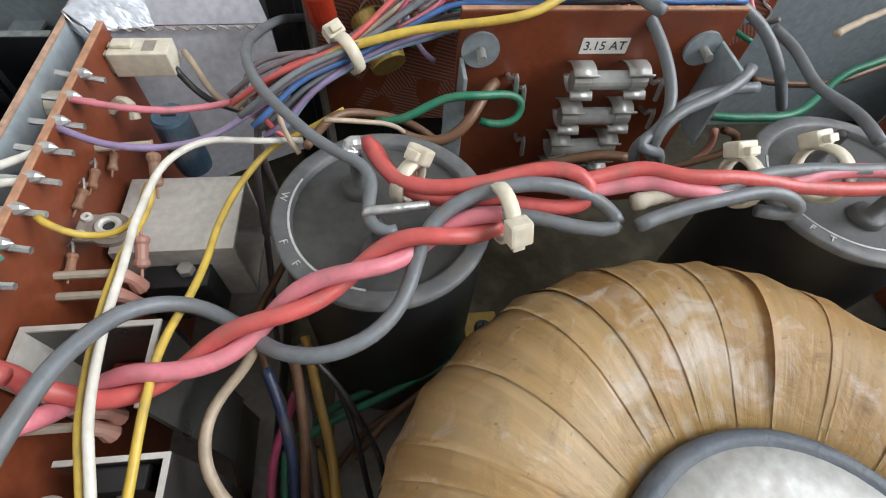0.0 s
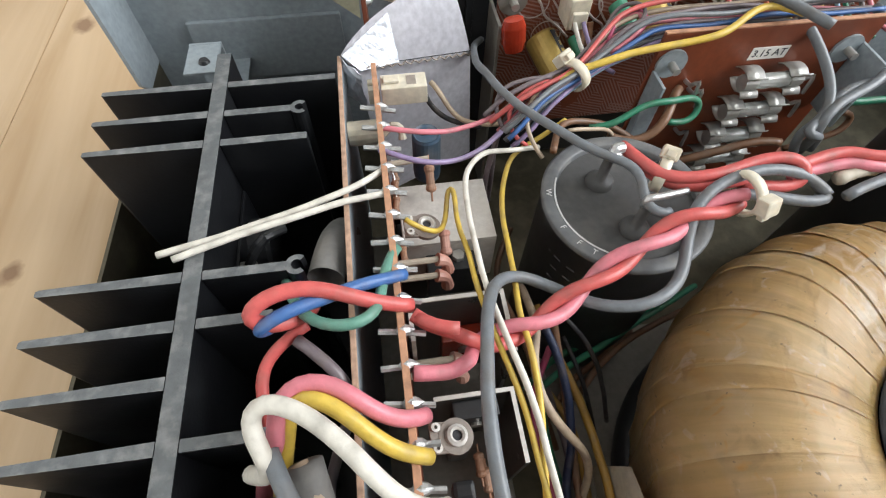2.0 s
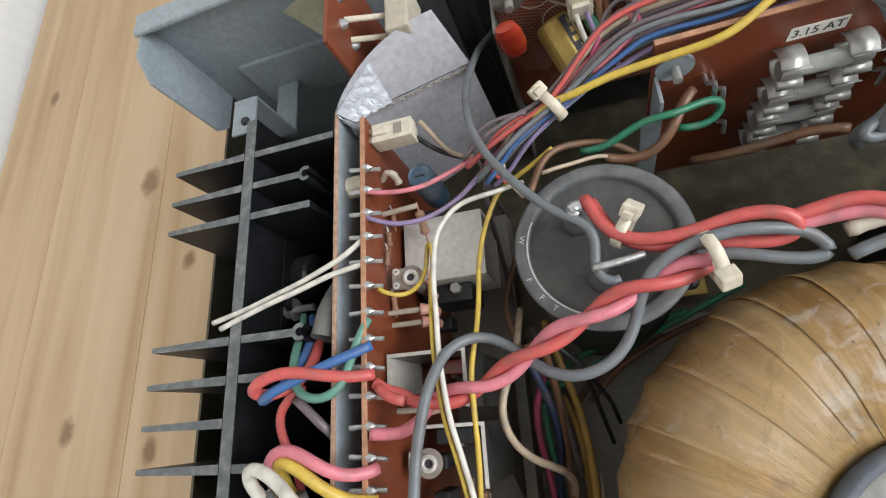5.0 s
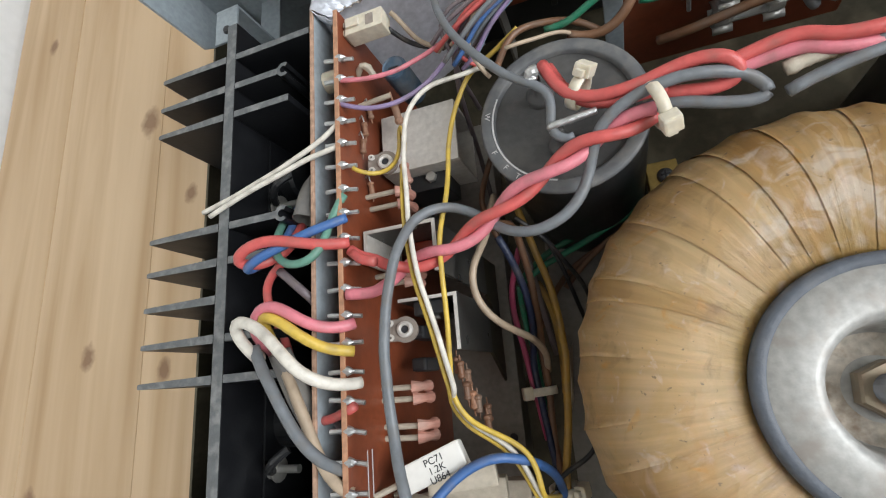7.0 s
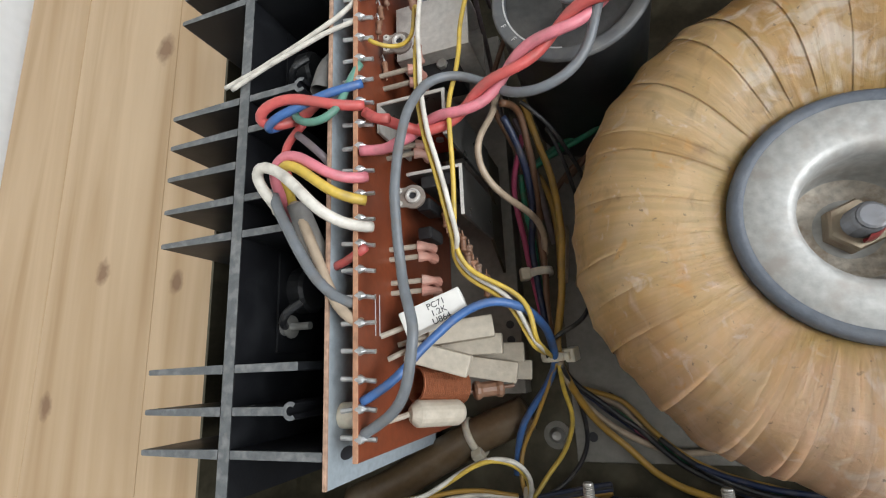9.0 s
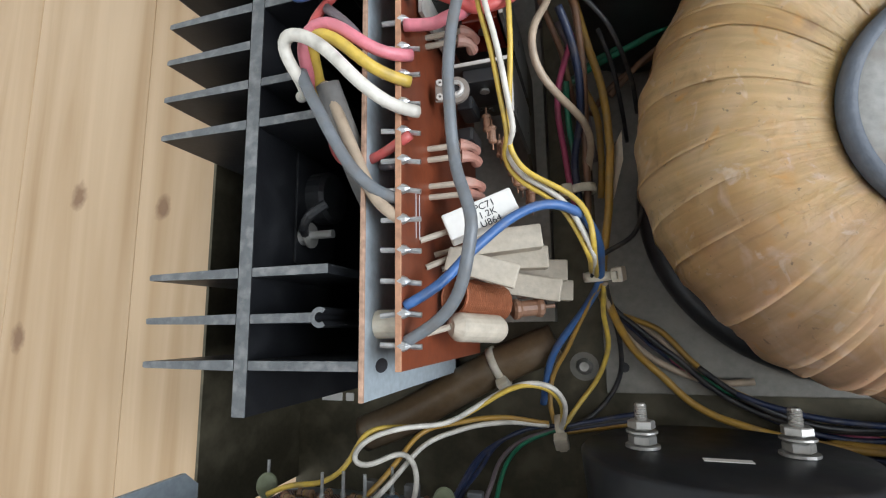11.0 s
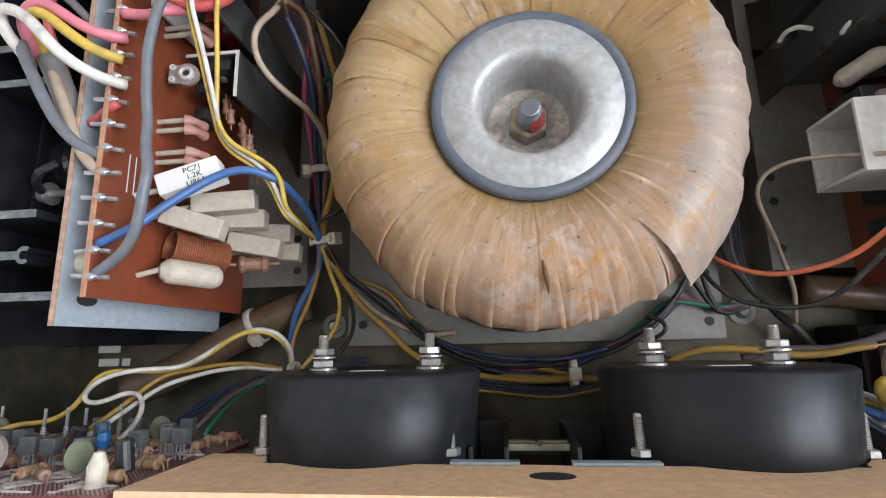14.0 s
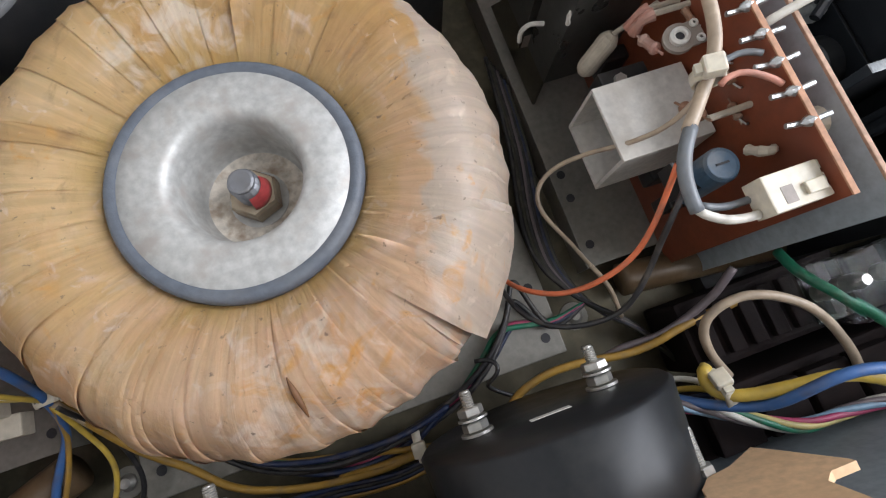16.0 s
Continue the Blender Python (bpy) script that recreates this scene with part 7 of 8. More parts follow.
wire("wire", [(-0.1415, -0.0120, 0.0980), (-0.1456, -0.0115, 0.1000), (-0.1510, -0.0080, 0.1020), (-0.1556, -0.0018, 0.1040), (-0.1602, 0.0075, 0.1060), (-0.1651, 0.0179, 0.1080), (-0.1686, 0.0260, 0.1080)], 0.0021, "grey", "thick grey lead sweeping to the terminal pins", "leads to the output stage")
wire("wire", [(-0.1404, -0.0185, 0.0980), (-0.1438, -0.0170, 0.1000), (-0.1485, -0.0120, 0.1000), (-0.1524, -0.0048, 0.1000), (-0.1568, 0.0069, 0.1010), (-0.1603, 0.0157, 0.1020), (-0.1640, 0.0239, 0.1030)], 0.0021, "beige", "dusty beige lead sweeping to the terminal pins", "leads to the output stage")
wire("wire", [(-0.1371, 0.0535, 0.1000), (-0.1322, 0.0495, 0.1020), (-0.1275, 0.0484, 0.1020)], 0.0019, "red", "frayed red lead end on a terminal pin", "supply leads")
wire("wire", [(-0.1420, 0.1198, 0.0990), (-0.1334, 0.1175, 0.0990), (-0.1216, 0.1183, 0.0960), (-0.1100, 0.1244, 0.0920), (-0.0978, 0.1287, 0.0930), (-0.0896, 0.1314, 0.0960), (-0.0745, 0.1340, 0.1010)], 0.001, "pink", "thin red lead from a terminal pin to the loom", "thin signal leads")
wire("wire", [(-0.1421, 0.1106, 0.0990), (-0.1342, 0.1064, 0.0980), (-0.1248, 0.1060, 0.0950), (-0.1132, 0.1111, 0.0915), (-0.1030, 0.1184, 0.0920), (-0.0923, 0.1262, 0.0950), (-0.0820, 0.1319, 0.0990), (-0.0735, 0.1350, 0.1015)], 0.001, "violet", "thin violet lead from a terminal pin to the loom", "thin signal leads")
wire("wire", [(-0.1369, 0.0841, 0.0980), (-0.1321, 0.0804, 0.0970), (-0.1270, 0.0826, 0.0920), (-0.1251, 0.0891, 0.0860), (-0.1231, 0.0955, 0.0880), (-0.1231, 0.1014, 0.0900), (-0.1200, 0.0999, 0.0920), (-0.1215, 0.0929, 0.0880), (-0.1208, 0.0743, 0.0944), (-0.1205, 0.0656, 0.0947), (-0.1198, 0.0572, 0.0956), (-0.1188, 0.0491, 0.0965), (-0.1172, 0.0416, 0.0965), (-0.1158, 0.0344, 0.0953), (-0.1145, 0.0273, 0.0931), (-0.1139, 0.0201, 0.0902), (-0.1132, 0.0130, 0.0877), (-0.1114, 0.0062, 0.0863), (-0.1158, 0.0059, 0.0780), (-0.1130, -0.0022, 0.0758), (-0.1060, -0.0070, 0.0745), (-0.0987, -0.0116, 0.0725), (-0.0952, -0.0191, 0.0703), (-0.0917, -0.0273, 0.0694), (-0.0916, -0.0296, 0.0450)], 0.0009, "yellow", "thin yellow lead hanging beside the circuit board", "thin signal leads")
wire("wire", [(-0.0877, 0.1179, 0.0850), (-0.1004, 0.1140, 0.0890), (-0.1090, 0.1110, 0.0935), (-0.1171, 0.1014, 0.0952), (-0.1185, 0.0922, 0.0955), (-0.1187, 0.0831, 0.0956), (-0.1187, 0.0743, 0.0956), (-0.1184, 0.0656, 0.0959), (-0.1177, 0.0572, 0.0968), (-0.1167, 0.0491, 0.0977), (-0.1151, 0.0416, 0.0977), (-0.1137, 0.0344, 0.0965), (-0.1124, 0.0273, 0.0943), (-0.1118, 0.0201, 0.0914), (-0.1111, 0.0130, 0.0889), (-0.1093, 0.0062, 0.0875), (-0.1146, 0.0071, 0.0794), (-0.1118, -0.0010, 0.0772), (-0.1048, -0.0058, 0.0759), (-0.0975, -0.0104, 0.0739), (-0.0940, -0.0179, 0.0717), (-0.0905, -0.0261, 0.0708), (-0.0905, -0.0300, 0.0440)], 0.001, "white", "thin white lead hanging beside the circuit board", "thin signal leads")
wire("wire", [(-0.0762, 0.1267, 0.0880), (-0.0863, 0.1220, 0.0850), (-0.0966, 0.1183, 0.0826), (-0.1012, 0.1092, 0.0830), (-0.1044, 0.0995, 0.0838), (-0.1065, 0.0896, 0.0845), (-0.1066, 0.0795, 0.0854), (-0.1079, 0.0700, 0.0875), (-0.1094, 0.0609, 0.0902), (-0.1101, 0.0522, 0.0917), (-0.1097, 0.0438, 0.0920), (-0.1096, 0.0358, 0.0911), (-0.1105, 0.0278, 0.0886), (-0.1114, 0.0199, 0.0862), (-0.1130, 0.0061, 0.0819), (-0.1097, -0.0014, 0.0798), (-0.1026, -0.0056, 0.0775), (-0.0952, -0.0093, 0.0748), (-0.0904, -0.0160, 0.0730), (-0.0902, -0.0248, 0.0726), (-0.0898, -0.0310, 0.0420)], 0.001, "yellow", "thin yellow lead hanging from the loom", "thin signal leads")
wire("wire", [(-0.1012, 0.1235, 0.0500), (-0.1018, 0.1231, 0.0700), (-0.1016, 0.1244, 0.0830), (-0.0988, 0.1271, 0.0900), (-0.0940, 0.1299, 0.0950), (-0.0871, 0.1318, 0.0980)], 0.0011, "mauve", "dusty grey lead dropping to the chassis", "thin signal leads")
wire("wire", [(-0.1012, 0.1248, 0.0820), (-0.1043, 0.1213, 0.0700), (-0.1059, 0.1141, 0.0500), (-0.1072, 0.1018, 0.0300), (-0.1071, 0.0860, 0.0150)], 0.0012, "mauve", "dusty grey lead dropping to the chassis", "thin signal leads")
wire("wire", [(-0.1217, 0.1470, 0.0930), (-0.1175, 0.1426, 0.0900), (-0.1152, 0.1375, 0.0850), (-0.1082, 0.1336, 0.0830), (-0.0968, 0.1310, 0.0850)], 0.0011, "beige", "white lead from the nylon plug", "thin signal leads")
wire("wire", [(-0.1240, 0.1422, 0.0910), (-0.1220, 0.1417, 0.0850), (-0.1152, 0.1373, 0.0820), (-0.1049, 0.1322, 0.0830)], 0.0011, "black", "black lead from the nylon plug", "thin signal leads")
wire("wire", [(-0.0902, 0.2021, 0.0700), (-0.0992, 0.1791, 0.0830), (-0.1031, 0.1559, 0.0920), (-0.1023, 0.1418, 0.0980), (-0.0995, 0.1297, 0.1000), (-0.0933, 0.1168, 0.1015), (-0.0842, 0.1044, 0.1025), (-0.0758, 0.0963, 0.1020), (-0.0698, 0.0931, 0.1015), (-0.0666, 0.0902, 0.1015), (-0.0673, 0.0862, 0.1010), (-0.0702, 0.0817, 0.1005), (-0.0698, 0.0767, 0.1000), (-0.0664, 0.0743, 0.0995), (-0.0631, 0.0758, 0.0995)], 0.0016, "grey", "thick grey lead bent over the capacitor top", "thick grey leads")
wire("wire", [(-0.0142, 0.0760, 0.0985), (-0.0135, 0.0794, 0.0985), (-0.0183, 0.0815, 0.1010), (-0.0273, 0.0828, 0.1040), (-0.0365, 0.0827, 0.1050), (-0.0447, 0.0819, 0.1040), (-0.0529, 0.0786, 0.1025), (-0.0577, 0.0745, 0.1015), (-0.0598, 0.0674, 0.0950), (-0.0639, 0.0596, 0.0944), (-0.0703, 0.0531, 0.0942), (-0.0776, 0.0511, 0.0939), (-0.0841, 0.0520, 0.0926), (-0.0897, 0.0553, 0.0900), (-0.0951, 0.0600, 0.0878), (-0.1008, 0.0648, 0.0876), (-0.1080, 0.0667, 0.0906), (-0.1159, 0.0623, 0.0962), (-0.1198, 0.0530, 0.1010), (-0.1220, 0.0455, 0.1031), (-0.1232, 0.0390, 0.1037), (-0.1241, 0.0332, 0.1038), (-0.1248, 0.0278, 0.1038), (-0.1251, 0.0227, 0.1038), (-0.1253, 0.0179, 0.1038), (-0.1250, 0.0050, 0.1025), (-0.1242, -0.0071, 0.1010), (-0.1225, -0.0095, 0.1040), (-0.1184, -0.0232, 0.1060), (-0.1200, -0.0276, 0.1060), (-0.1231, -0.0394, 0.1030), (-0.1299, -0.0464, 0.1000), (-0.1375, -0.0506, 0.0985), (-0.1413, -0.0524, 0.0980)], 0.0019, "grey", "long thick grey lead looping past the capacitor to the last pin", "thick grey leads")
wire("wire", [(-0.0142, 0.0760, 0.0980), (-0.0154, 0.0742, 0.0970), (-0.0203, 0.0746, 0.0975), (-0.0276, 0.0768, 0.0980), (-0.0352, 0.0791, 0.0990), (-0.0447, 0.0797, 0.0980)], 0.0019, "grey", "thick grey lead folded back in the tied bundle", "thick grey leads")
wire("wire", [(-0.0107, 0.0738, 0.1000), (-0.0038, 0.0761, 0.1010), (0.0027, 0.0771, 0.1020), (0.0108, 0.0786, 0.1030), (0.0180, 0.0795, 0.1030), (0.0242, 0.0796, 0.1030), (0.0312, 0.0780, 0.1000), (0.0324, 0.0761, 0.0970), (0.0288, 0.0776, 0.0960), (0.0221, 0.0792, 0.0965)], 0.0019, "grey", "thick grey lead with a soldered wrapped joint", "thick grey leads")
wire("wire", [(0.0049, 0.0793, 0.1020), (0.0112, 0.0810, 0.1040), (0.0198, 0.0831, 0.1050), (0.0300, 0.0840, 0.1050), (0.0409, 0.0832, 0.1050), (0.0507, 0.0831, 0.1050), (0.0626, 0.0835, 0.1040)], 0.0018, "grey", "thick grey lead in the tied bundle", "thick grey leads")
wire("wire", [(-0.0688, 0.1009, 0.1005), (-0.0677, 0.0961, 0.1020), (-0.0646, 0.0897, 0.1020), (-0.0598, 0.0860, 0.1015), (-0.0526, 0.0845, 0.1020), (-0.0440, 0.0848, 0.1030), (-0.0356, 0.0865, 0.1040), (-0.0278, 0.0872, 0.1050), (-0.0218, 0.0859, 0.1050), (-0.0186, 0.0821, 0.1035), (-0.0189, 0.0807, 0.1000), (-0.0229, 0.0803, 0.0980), (-0.0295, 0.0807, 0.0990), (-0.0387, 0.0822, 0.0995)], 0.0021, "red", "thick red lead looped in the tied bundle", "twisted supply pair")
wire("wire", [(-0.0674, 0.1001, 0.0995), (-0.0650, 0.0936, 0.0995), (-0.0614, 0.0866, 0.0990), (-0.0543, 0.0834, 0.0995), (-0.0471, 0.0828, 0.1000), (-0.0373, 0.0831, 0.1010)], 0.0021, "red", "thick red lead from the capacitor terminal", "twisted supply pair")
wire("wire", [(-0.0230, 0.0843, 0.1030), (-0.0132, 0.0857, 0.1040), (-0.0040, 0.0870, 0.1050), (-0.0032, 0.0829, 0.1050), (0.0065, 0.0821, 0.1060), (0.0165, 0.0820, 0.1050), (0.0270, 0.0808, 0.1030), (0.0388, 0.0802, 0.1020), (0.0512, 0.0797, 0.1020), (0.0621, 0.0800, 0.1020)], 0.002, "red", "thick red lead running to the far capacitor", "twisted supply pair")
wire("wire", [(-0.0242, 0.0829, 0.1010), (-0.0145, 0.0830, 0.1020), (-0.0040, 0.0841, 0.1030), (-0.0032, 0.0809, 0.1035), (0.0074, 0.0800, 0.1030), (0.0175, 0.0801, 0.1020), (0.0274, 0.0816, 0.1030), (0.0371, 0.0833, 0.1045), (0.0453, 0.0834, 0.1050), (0.0559, 0.0824, 0.1040)], 0.002, "pink", "thick pink lead running to the far capacitor", "twisted supply pair")
wire("wire", [(-0.1402, -0.0423, 0.0985), (-0.1318, -0.0377, 0.0960), (-0.1254, -0.0292, 0.0905), (-0.1165, -0.0197, 0.0850), (-0.1076, -0.0136, 0.0815), (-0.1005, -0.0121, 0.0790), (-0.0934, -0.0145, 0.0730), (-0.0894, -0.0188, 0.0620), (-0.0882, -0.0267, 0.0480), (-0.0898, -0.0351, 0.0360), (-0.0963, -0.0442, 0.0240), (-0.1067, -0.0560, 0.0180), (-0.1114, -0.0681, 0.0140), (-0.1140, -0.0803, 0.0100)], 0.0017, "blue", "thick blue lead curving from the circuit board to the loom", "board leads")
wire("wire", [(-0.0985, 0.0800, 0.0560), (-0.0995, 0.0690, 0.0640), (-0.1010, 0.0558, 0.0710), (-0.1048, 0.0499, 0.0745), (-0.1052, 0.0374, 0.0720), (-0.0990, 0.0287, 0.0650), (-0.0927, 0.0251, 0.0550), (-0.0886, 0.0196, 0.0430), (-0.0902, 0.0118, 0.0300)], 0.0015, "beige", "dusty beige lead looping down to the floor", "loom beside the transformer")
wire("wire", [(-0.0960, 0.0634, 0.0700), (-0.0917, 0.0660, 0.0600), (-0.0902, 0.0529, 0.0500), (-0.0899, 0.0384, 0.0420), (-0.0906, 0.0229, 0.0360), (-0.0909, 0.0045, 0.0300), (-0.0914, -0.0146, 0.0300), (-0.0882, -0.0308, 0.0400)], 0.0016, "brown", "dusty brown lead in the floor loom", "loom beside the transformer")
wire("wire", [(-0.0969, 0.0603, 0.0650), (-0.0937, 0.0522, 0.0600), (-0.0911, 0.0384, 0.0500), (-0.0926, 0.0242, 0.0400), (-0.0951, 0.0165, 0.0340), (-0.0941, -0.0049, 0.0300), (-0.0898, -0.0307, 0.0360)], 0.0016, "navy", "dark blue lead in the floor loom", "loom beside the transformer")
wire("wire", [(-0.0921, 0.0584, 0.0500), (-0.0982, 0.0483, 0.0400), (-0.1006, 0.0374, 0.0350), (-0.0991, 0.0230, 0.0300), (-0.0972, 0.0055, 0.0280), (-0.0938, -0.0144, 0.0300)], 0.0014, "magenta", "dusty pink lead in the floor loom", "loom beside the transformer")
wire("wire", [(-0.0963, 0.0461, 0.0380), (-0.0966, 0.0325, 0.0320), (-0.0949, 0.0178, 0.0280), (-0.0943, 0.0005, 0.0260), (-0.0919, -0.0192, 0.0300)], 0.0014, "green", "green lead in the floor loom", "loom beside the transformer")
wire("wire", [(-0.0917, 0.0765, 0.0450), (-0.0870, 0.0566, 0.0400), (-0.0837, 0.0438, 0.0380), (-0.0820, 0.0263, 0.0370), (-0.0825, 0.0094, 0.0370), (-0.0847, -0.0113, 0.0390), (-0.0879, -0.0287, 0.0410), (-0.0853, -0.0420, 0.0280), (-0.0790, -0.0564, 0.0150), (-0.0672, -0.0687, 0.0060), (-0.0537, -0.0817, 0.0040), (-0.0300, -0.0895, 0.0070), (-0.0050, -0.0930, 0.0080), (0.0250, -0.0925, 0.0090)], 0.0017, "ochre", "dusty ochre lead along the loom", "loom beside the transformer")
wire("wire", [(-0.0873, -0.0330, 0.0400), (-0.0841, -0.0468, 0.0220), (-0.0750, -0.0583, 0.0080), (-0.0625, -0.0667, 0.0040), (-0.0480, -0.0715, 0.0030), (-0.0345, -0.0708, 0.0030)], 0.0015, "beige", "dusty beige lead round the transformer base", "loom beside the transformer")
wire("wire", [(-0.0380, 0.0766, 0.0300), (-0.0545, 0.0725, 0.0250), (-0.0697, 0.0677, 0.0220), (-0.0859, 0.0621, 0.0200), (-0.0973, 0.0529, 0.0200)], 0.0016, "green", "green lead across the chassis floor", "loom beside the transformer")
wire("wire", [(-0.0476, 0.0707, 0.0200), (-0.0633, 0.0620, 0.0160), (-0.0771, 0.0550, 0.0120), (-0.0878, 0.0433, 0.0100)], 0.0015, "brown", "brown lead across the chassis floor", "loom beside the transformer")
wire("wire", [(-0.0904, 0.0681, 0.0600), (-0.0829, 0.0615, 0.0550), (-0.0761, 0.0521, 0.0450), (-0.0715, 0.0445, 0.0300), (-0.0695, 0.0371, 0.0200)], 0.001, "black", "thin dark lead crossing the floor", "loom beside the transformer")
wire("wire", [(-0.0718, -0.0030, 0.0350), (-0.0737, -0.0134, 0.0400), (-0.0794, -0.0207, 0.0430), (-0.0867, -0.0225, 0.0450), (-0.0914, -0.0269, 0.0450), (-0.0912, -0.0328, 0.0400)], 0.001, "black", "thin black lead at the loom clip", "loom beside the transformer")
wire("wire", [(-0.0884, -0.0329, 0.0400), (-0.0954, -0.0442, 0.0250), (-0.1033, -0.0583, 0.0180), (-0.1100, -0.0700, 0.0140), (-0.1110, -0.0810, 0.0170), (-0.1080, -0.0882, 0.0190)], 0.0011, "ochre", "thin ochre lead fanning out of the loom", "loom beside the transformer")
wire("wire", [(-0.0874, -0.0340, 0.0400), (-0.0883, -0.0465, 0.0250), (-0.0866, -0.0561, 0.0180), (-0.0922, -0.0703, 0.0120), (-0.1010, -0.0810, 0.0150), (-0.1062, -0.0880, 0.0190)], 0.0011, "yellow", "thin yellow lead fanning out of the loom", "loom beside the transformer")
wire("wire", [(-0.0870, -0.0340, 0.0400), (-0.0841, -0.0468, 0.0220), (-0.0820, -0.0613, 0.0120), (-0.0847, -0.0731, 0.0080), (-0.0944, -0.0840, 0.0110), (-0.1050, -0.0884, 0.0180)], 0.0011, "black", "thin black lead fanning out of the loom", "loom beside the transformer")
wire("wire", [(-0.1060, -0.0862, 0.0240), (-0.1046, -0.0789, 0.0300), (-0.1063, -0.0722, 0.0360), (-0.1122, -0.0689, 0.0400), (-0.1210, -0.0699, 0.0420), (-0.1326, -0.0763, 0.0410), (-0.1442, -0.0828, 0.0410), (-0.1560, -0.0852, 0.0420), (-0.1647, -0.0841, 0.0500), (-0.1713, -0.0838, 0.0540), (-0.1757, -0.0880, 0.0560), (-0.1778, -0.0951, 0.0570), (-0.1826, -0.1003, 0.0580), (-0.1908, -0.1030, 0.0600), (-0.1994, -0.1029, 0.0620), (-0.2074, -0.1062, 0.0640)], 0.0011, "yellow", "thin yellow lead looping to the front board", "front board leads")
wire("wire", [(-0.1064, -0.0874, 0.0240), (-0.1034, -0.0777, 0.0320), (-0.1067, -0.0700, 0.0380), (-0.1166, -0.0685, 0.0410), (-0.1304, -0.0743, 0.0410), (-0.1458, -0.0835, 0.0430), (-0.1574, -0.0835, 0.0500), (-0.1668, -0.0852, 0.0550), (-0.1749, -0.0897, 0.0570), (-0.1788, -0.0925, 0.0580), (-0.1757, -0.0969, 0.0580), (-0.1678, -0.0960, 0.0550), (-0.1605, -0.0902, 0.0520), (-0.1562, -0.0937, 0.0500), (-0.1534, -0.1010, 0.0550), (-0.1521, -0.1069, 0.0620), (-0.1543, -0.1082, 0.0640)], 0.0011, "white", "thin white lead looping to the front board", "front board leads")
wire("wire", [(-0.1109, -0.0854, 0.0240), (-0.1282, -0.0825, 0.0300), (-0.1439, -0.0845, 0.0350), (-0.1567, -0.0872, 0.0400), (-0.1632, -0.0960, 0.0500), (-0.1676, -0.1030, 0.0580), (-0.1739, -0.1082, 0.0620), (-0.1818, -0.1104, 0.0640)], 0.0011, "ochre", "thin yellow lead to the front board", "front board leads")
wire("wire", [(-0.1108, -0.0861, 0.0240), (-0.1280, -0.0844, 0.0300), (-0.1457, -0.0876, 0.0360), (-0.1568, -0.0926, 0.0440), (-0.1624, -0.1008, 0.0550), (-0.1671, -0.1065, 0.0620), (-0.1718, -0.1099, 0.0650)], 0.0011, "white", "thin white lead to the front board", "front board leads")
wire("wire", [(-0.1066, -0.0869, 0.0200), (-0.1174, -0.0872, 0.0220), (-0.1299, -0.0920, 0.0300), (-0.1372, -0.0968, 0.0400), (-0.1387, -0.1022, 0.0500), (-0.1413, -0.1064, 0.0580)], 0.0009, "navy", "twisted dark blue lead to the front board", "front board leads")
wire("wire", [(-0.1066, -0.0869, 0.0200), (-0.1174, -0.0872, 0.0220), (-0.1299, -0.0920, 0.0300), (-0.1359, -0.0975, 0.0400), (-0.1387, -0.1030, 0.0500), (-0.1395, -0.1076, 0.0580)], 0.0009, "navy", "twisted dark blue lead to the front board", "front board leads")
wire("wire", [(-0.1066, -0.0869, 0.0200), (-0.1174, -0.0872, 0.0220), (-0.1299, -0.0920, 0.0300), (-0.1334, -0.0982, 0.0400), (-0.1386, -0.1038, 0.0500), (-0.1378, -0.1066, 0.0580)], 0.0009, "navy", "twisted dark blue lead to the front board", "front board leads")
wire("wire", [(-0.1066, -0.0878, 0.0200), (-0.1206, -0.0922, 0.0280), (-0.1258, -0.0981, 0.0380), (-0.1267, -0.1051, 0.0500), (-0.1263, -0.1082, 0.0550)], 0.0009, "green", "dark green lead to the front board", "front board leads")
wire("wire", [(-0.1066, -0.0878, 0.0200), (-0.1218, -0.0914, 0.0280), (-0.1282, -0.0972, 0.0380), (-0.1285, -0.1022, 0.0500), (-0.1298, -0.1056, 0.0550)], 0.0009, "mauve", "dark lead to the front board", "front board leads")
wire("wire", [(-0.1069, -0.0878, 0.0180), (-0.0915, -0.0850, 0.0140), (-0.0725, -0.0817, 0.0120), (-0.0827, -0.0867, 0.0100), (-0.0527, -0.0906, 0.0080), (-0.0226, -0.0930, 0.0080), (0.0093, -0.0967, 0.0080), (0.0361, -0.0917, 0.0100)], 0.0011, "navy", "dark lead in the loom behind the meters", "front board leads")
wire("wire", [(-0.1069, -0.0885, 0.0180), (-0.0915, -0.0860, 0.0140), (-0.0724, -0.0829, 0.0120), (-0.0827, -0.0877, 0.0100), (-0.0527, -0.0916, 0.0080), (-0.0226, -0.0945, 0.0080), (0.0092, -0.0978, 0.0080), (0.0360, -0.0929, 0.0100)], 0.0011, "black", "dark lead in the loom behind the meters", "front board leads")
wire("wire", [(-0.1068, -0.0892, 0.0180), (-0.0915, -0.0869, 0.0140), (-0.0724, -0.0840, 0.0120), (-0.0827, -0.0887, 0.0100), (-0.0527, -0.0925, 0.0080), (-0.0227, -0.0959, 0.0080), (0.0091, -0.0990, 0.0080), (0.0359, -0.0941, 0.0100)], 0.0011, "navy", "dark lead in the loom behind the meters", "front board leads")
wire("wire", [(-0.1068, -0.0899, 0.0180), (-0.0914, -0.0879, 0.0140), (-0.0724, -0.0852, 0.0120), (-0.0827, -0.0896, 0.0100), (-0.0527, -0.0935, 0.0080), (-0.0227, -0.0973, 0.0080), (0.0091, -0.1002, 0.0080), (0.0358, -0.0952, 0.0100)], 0.0011, "ochre", "dark lead in the loom behind the meters", "front board leads")
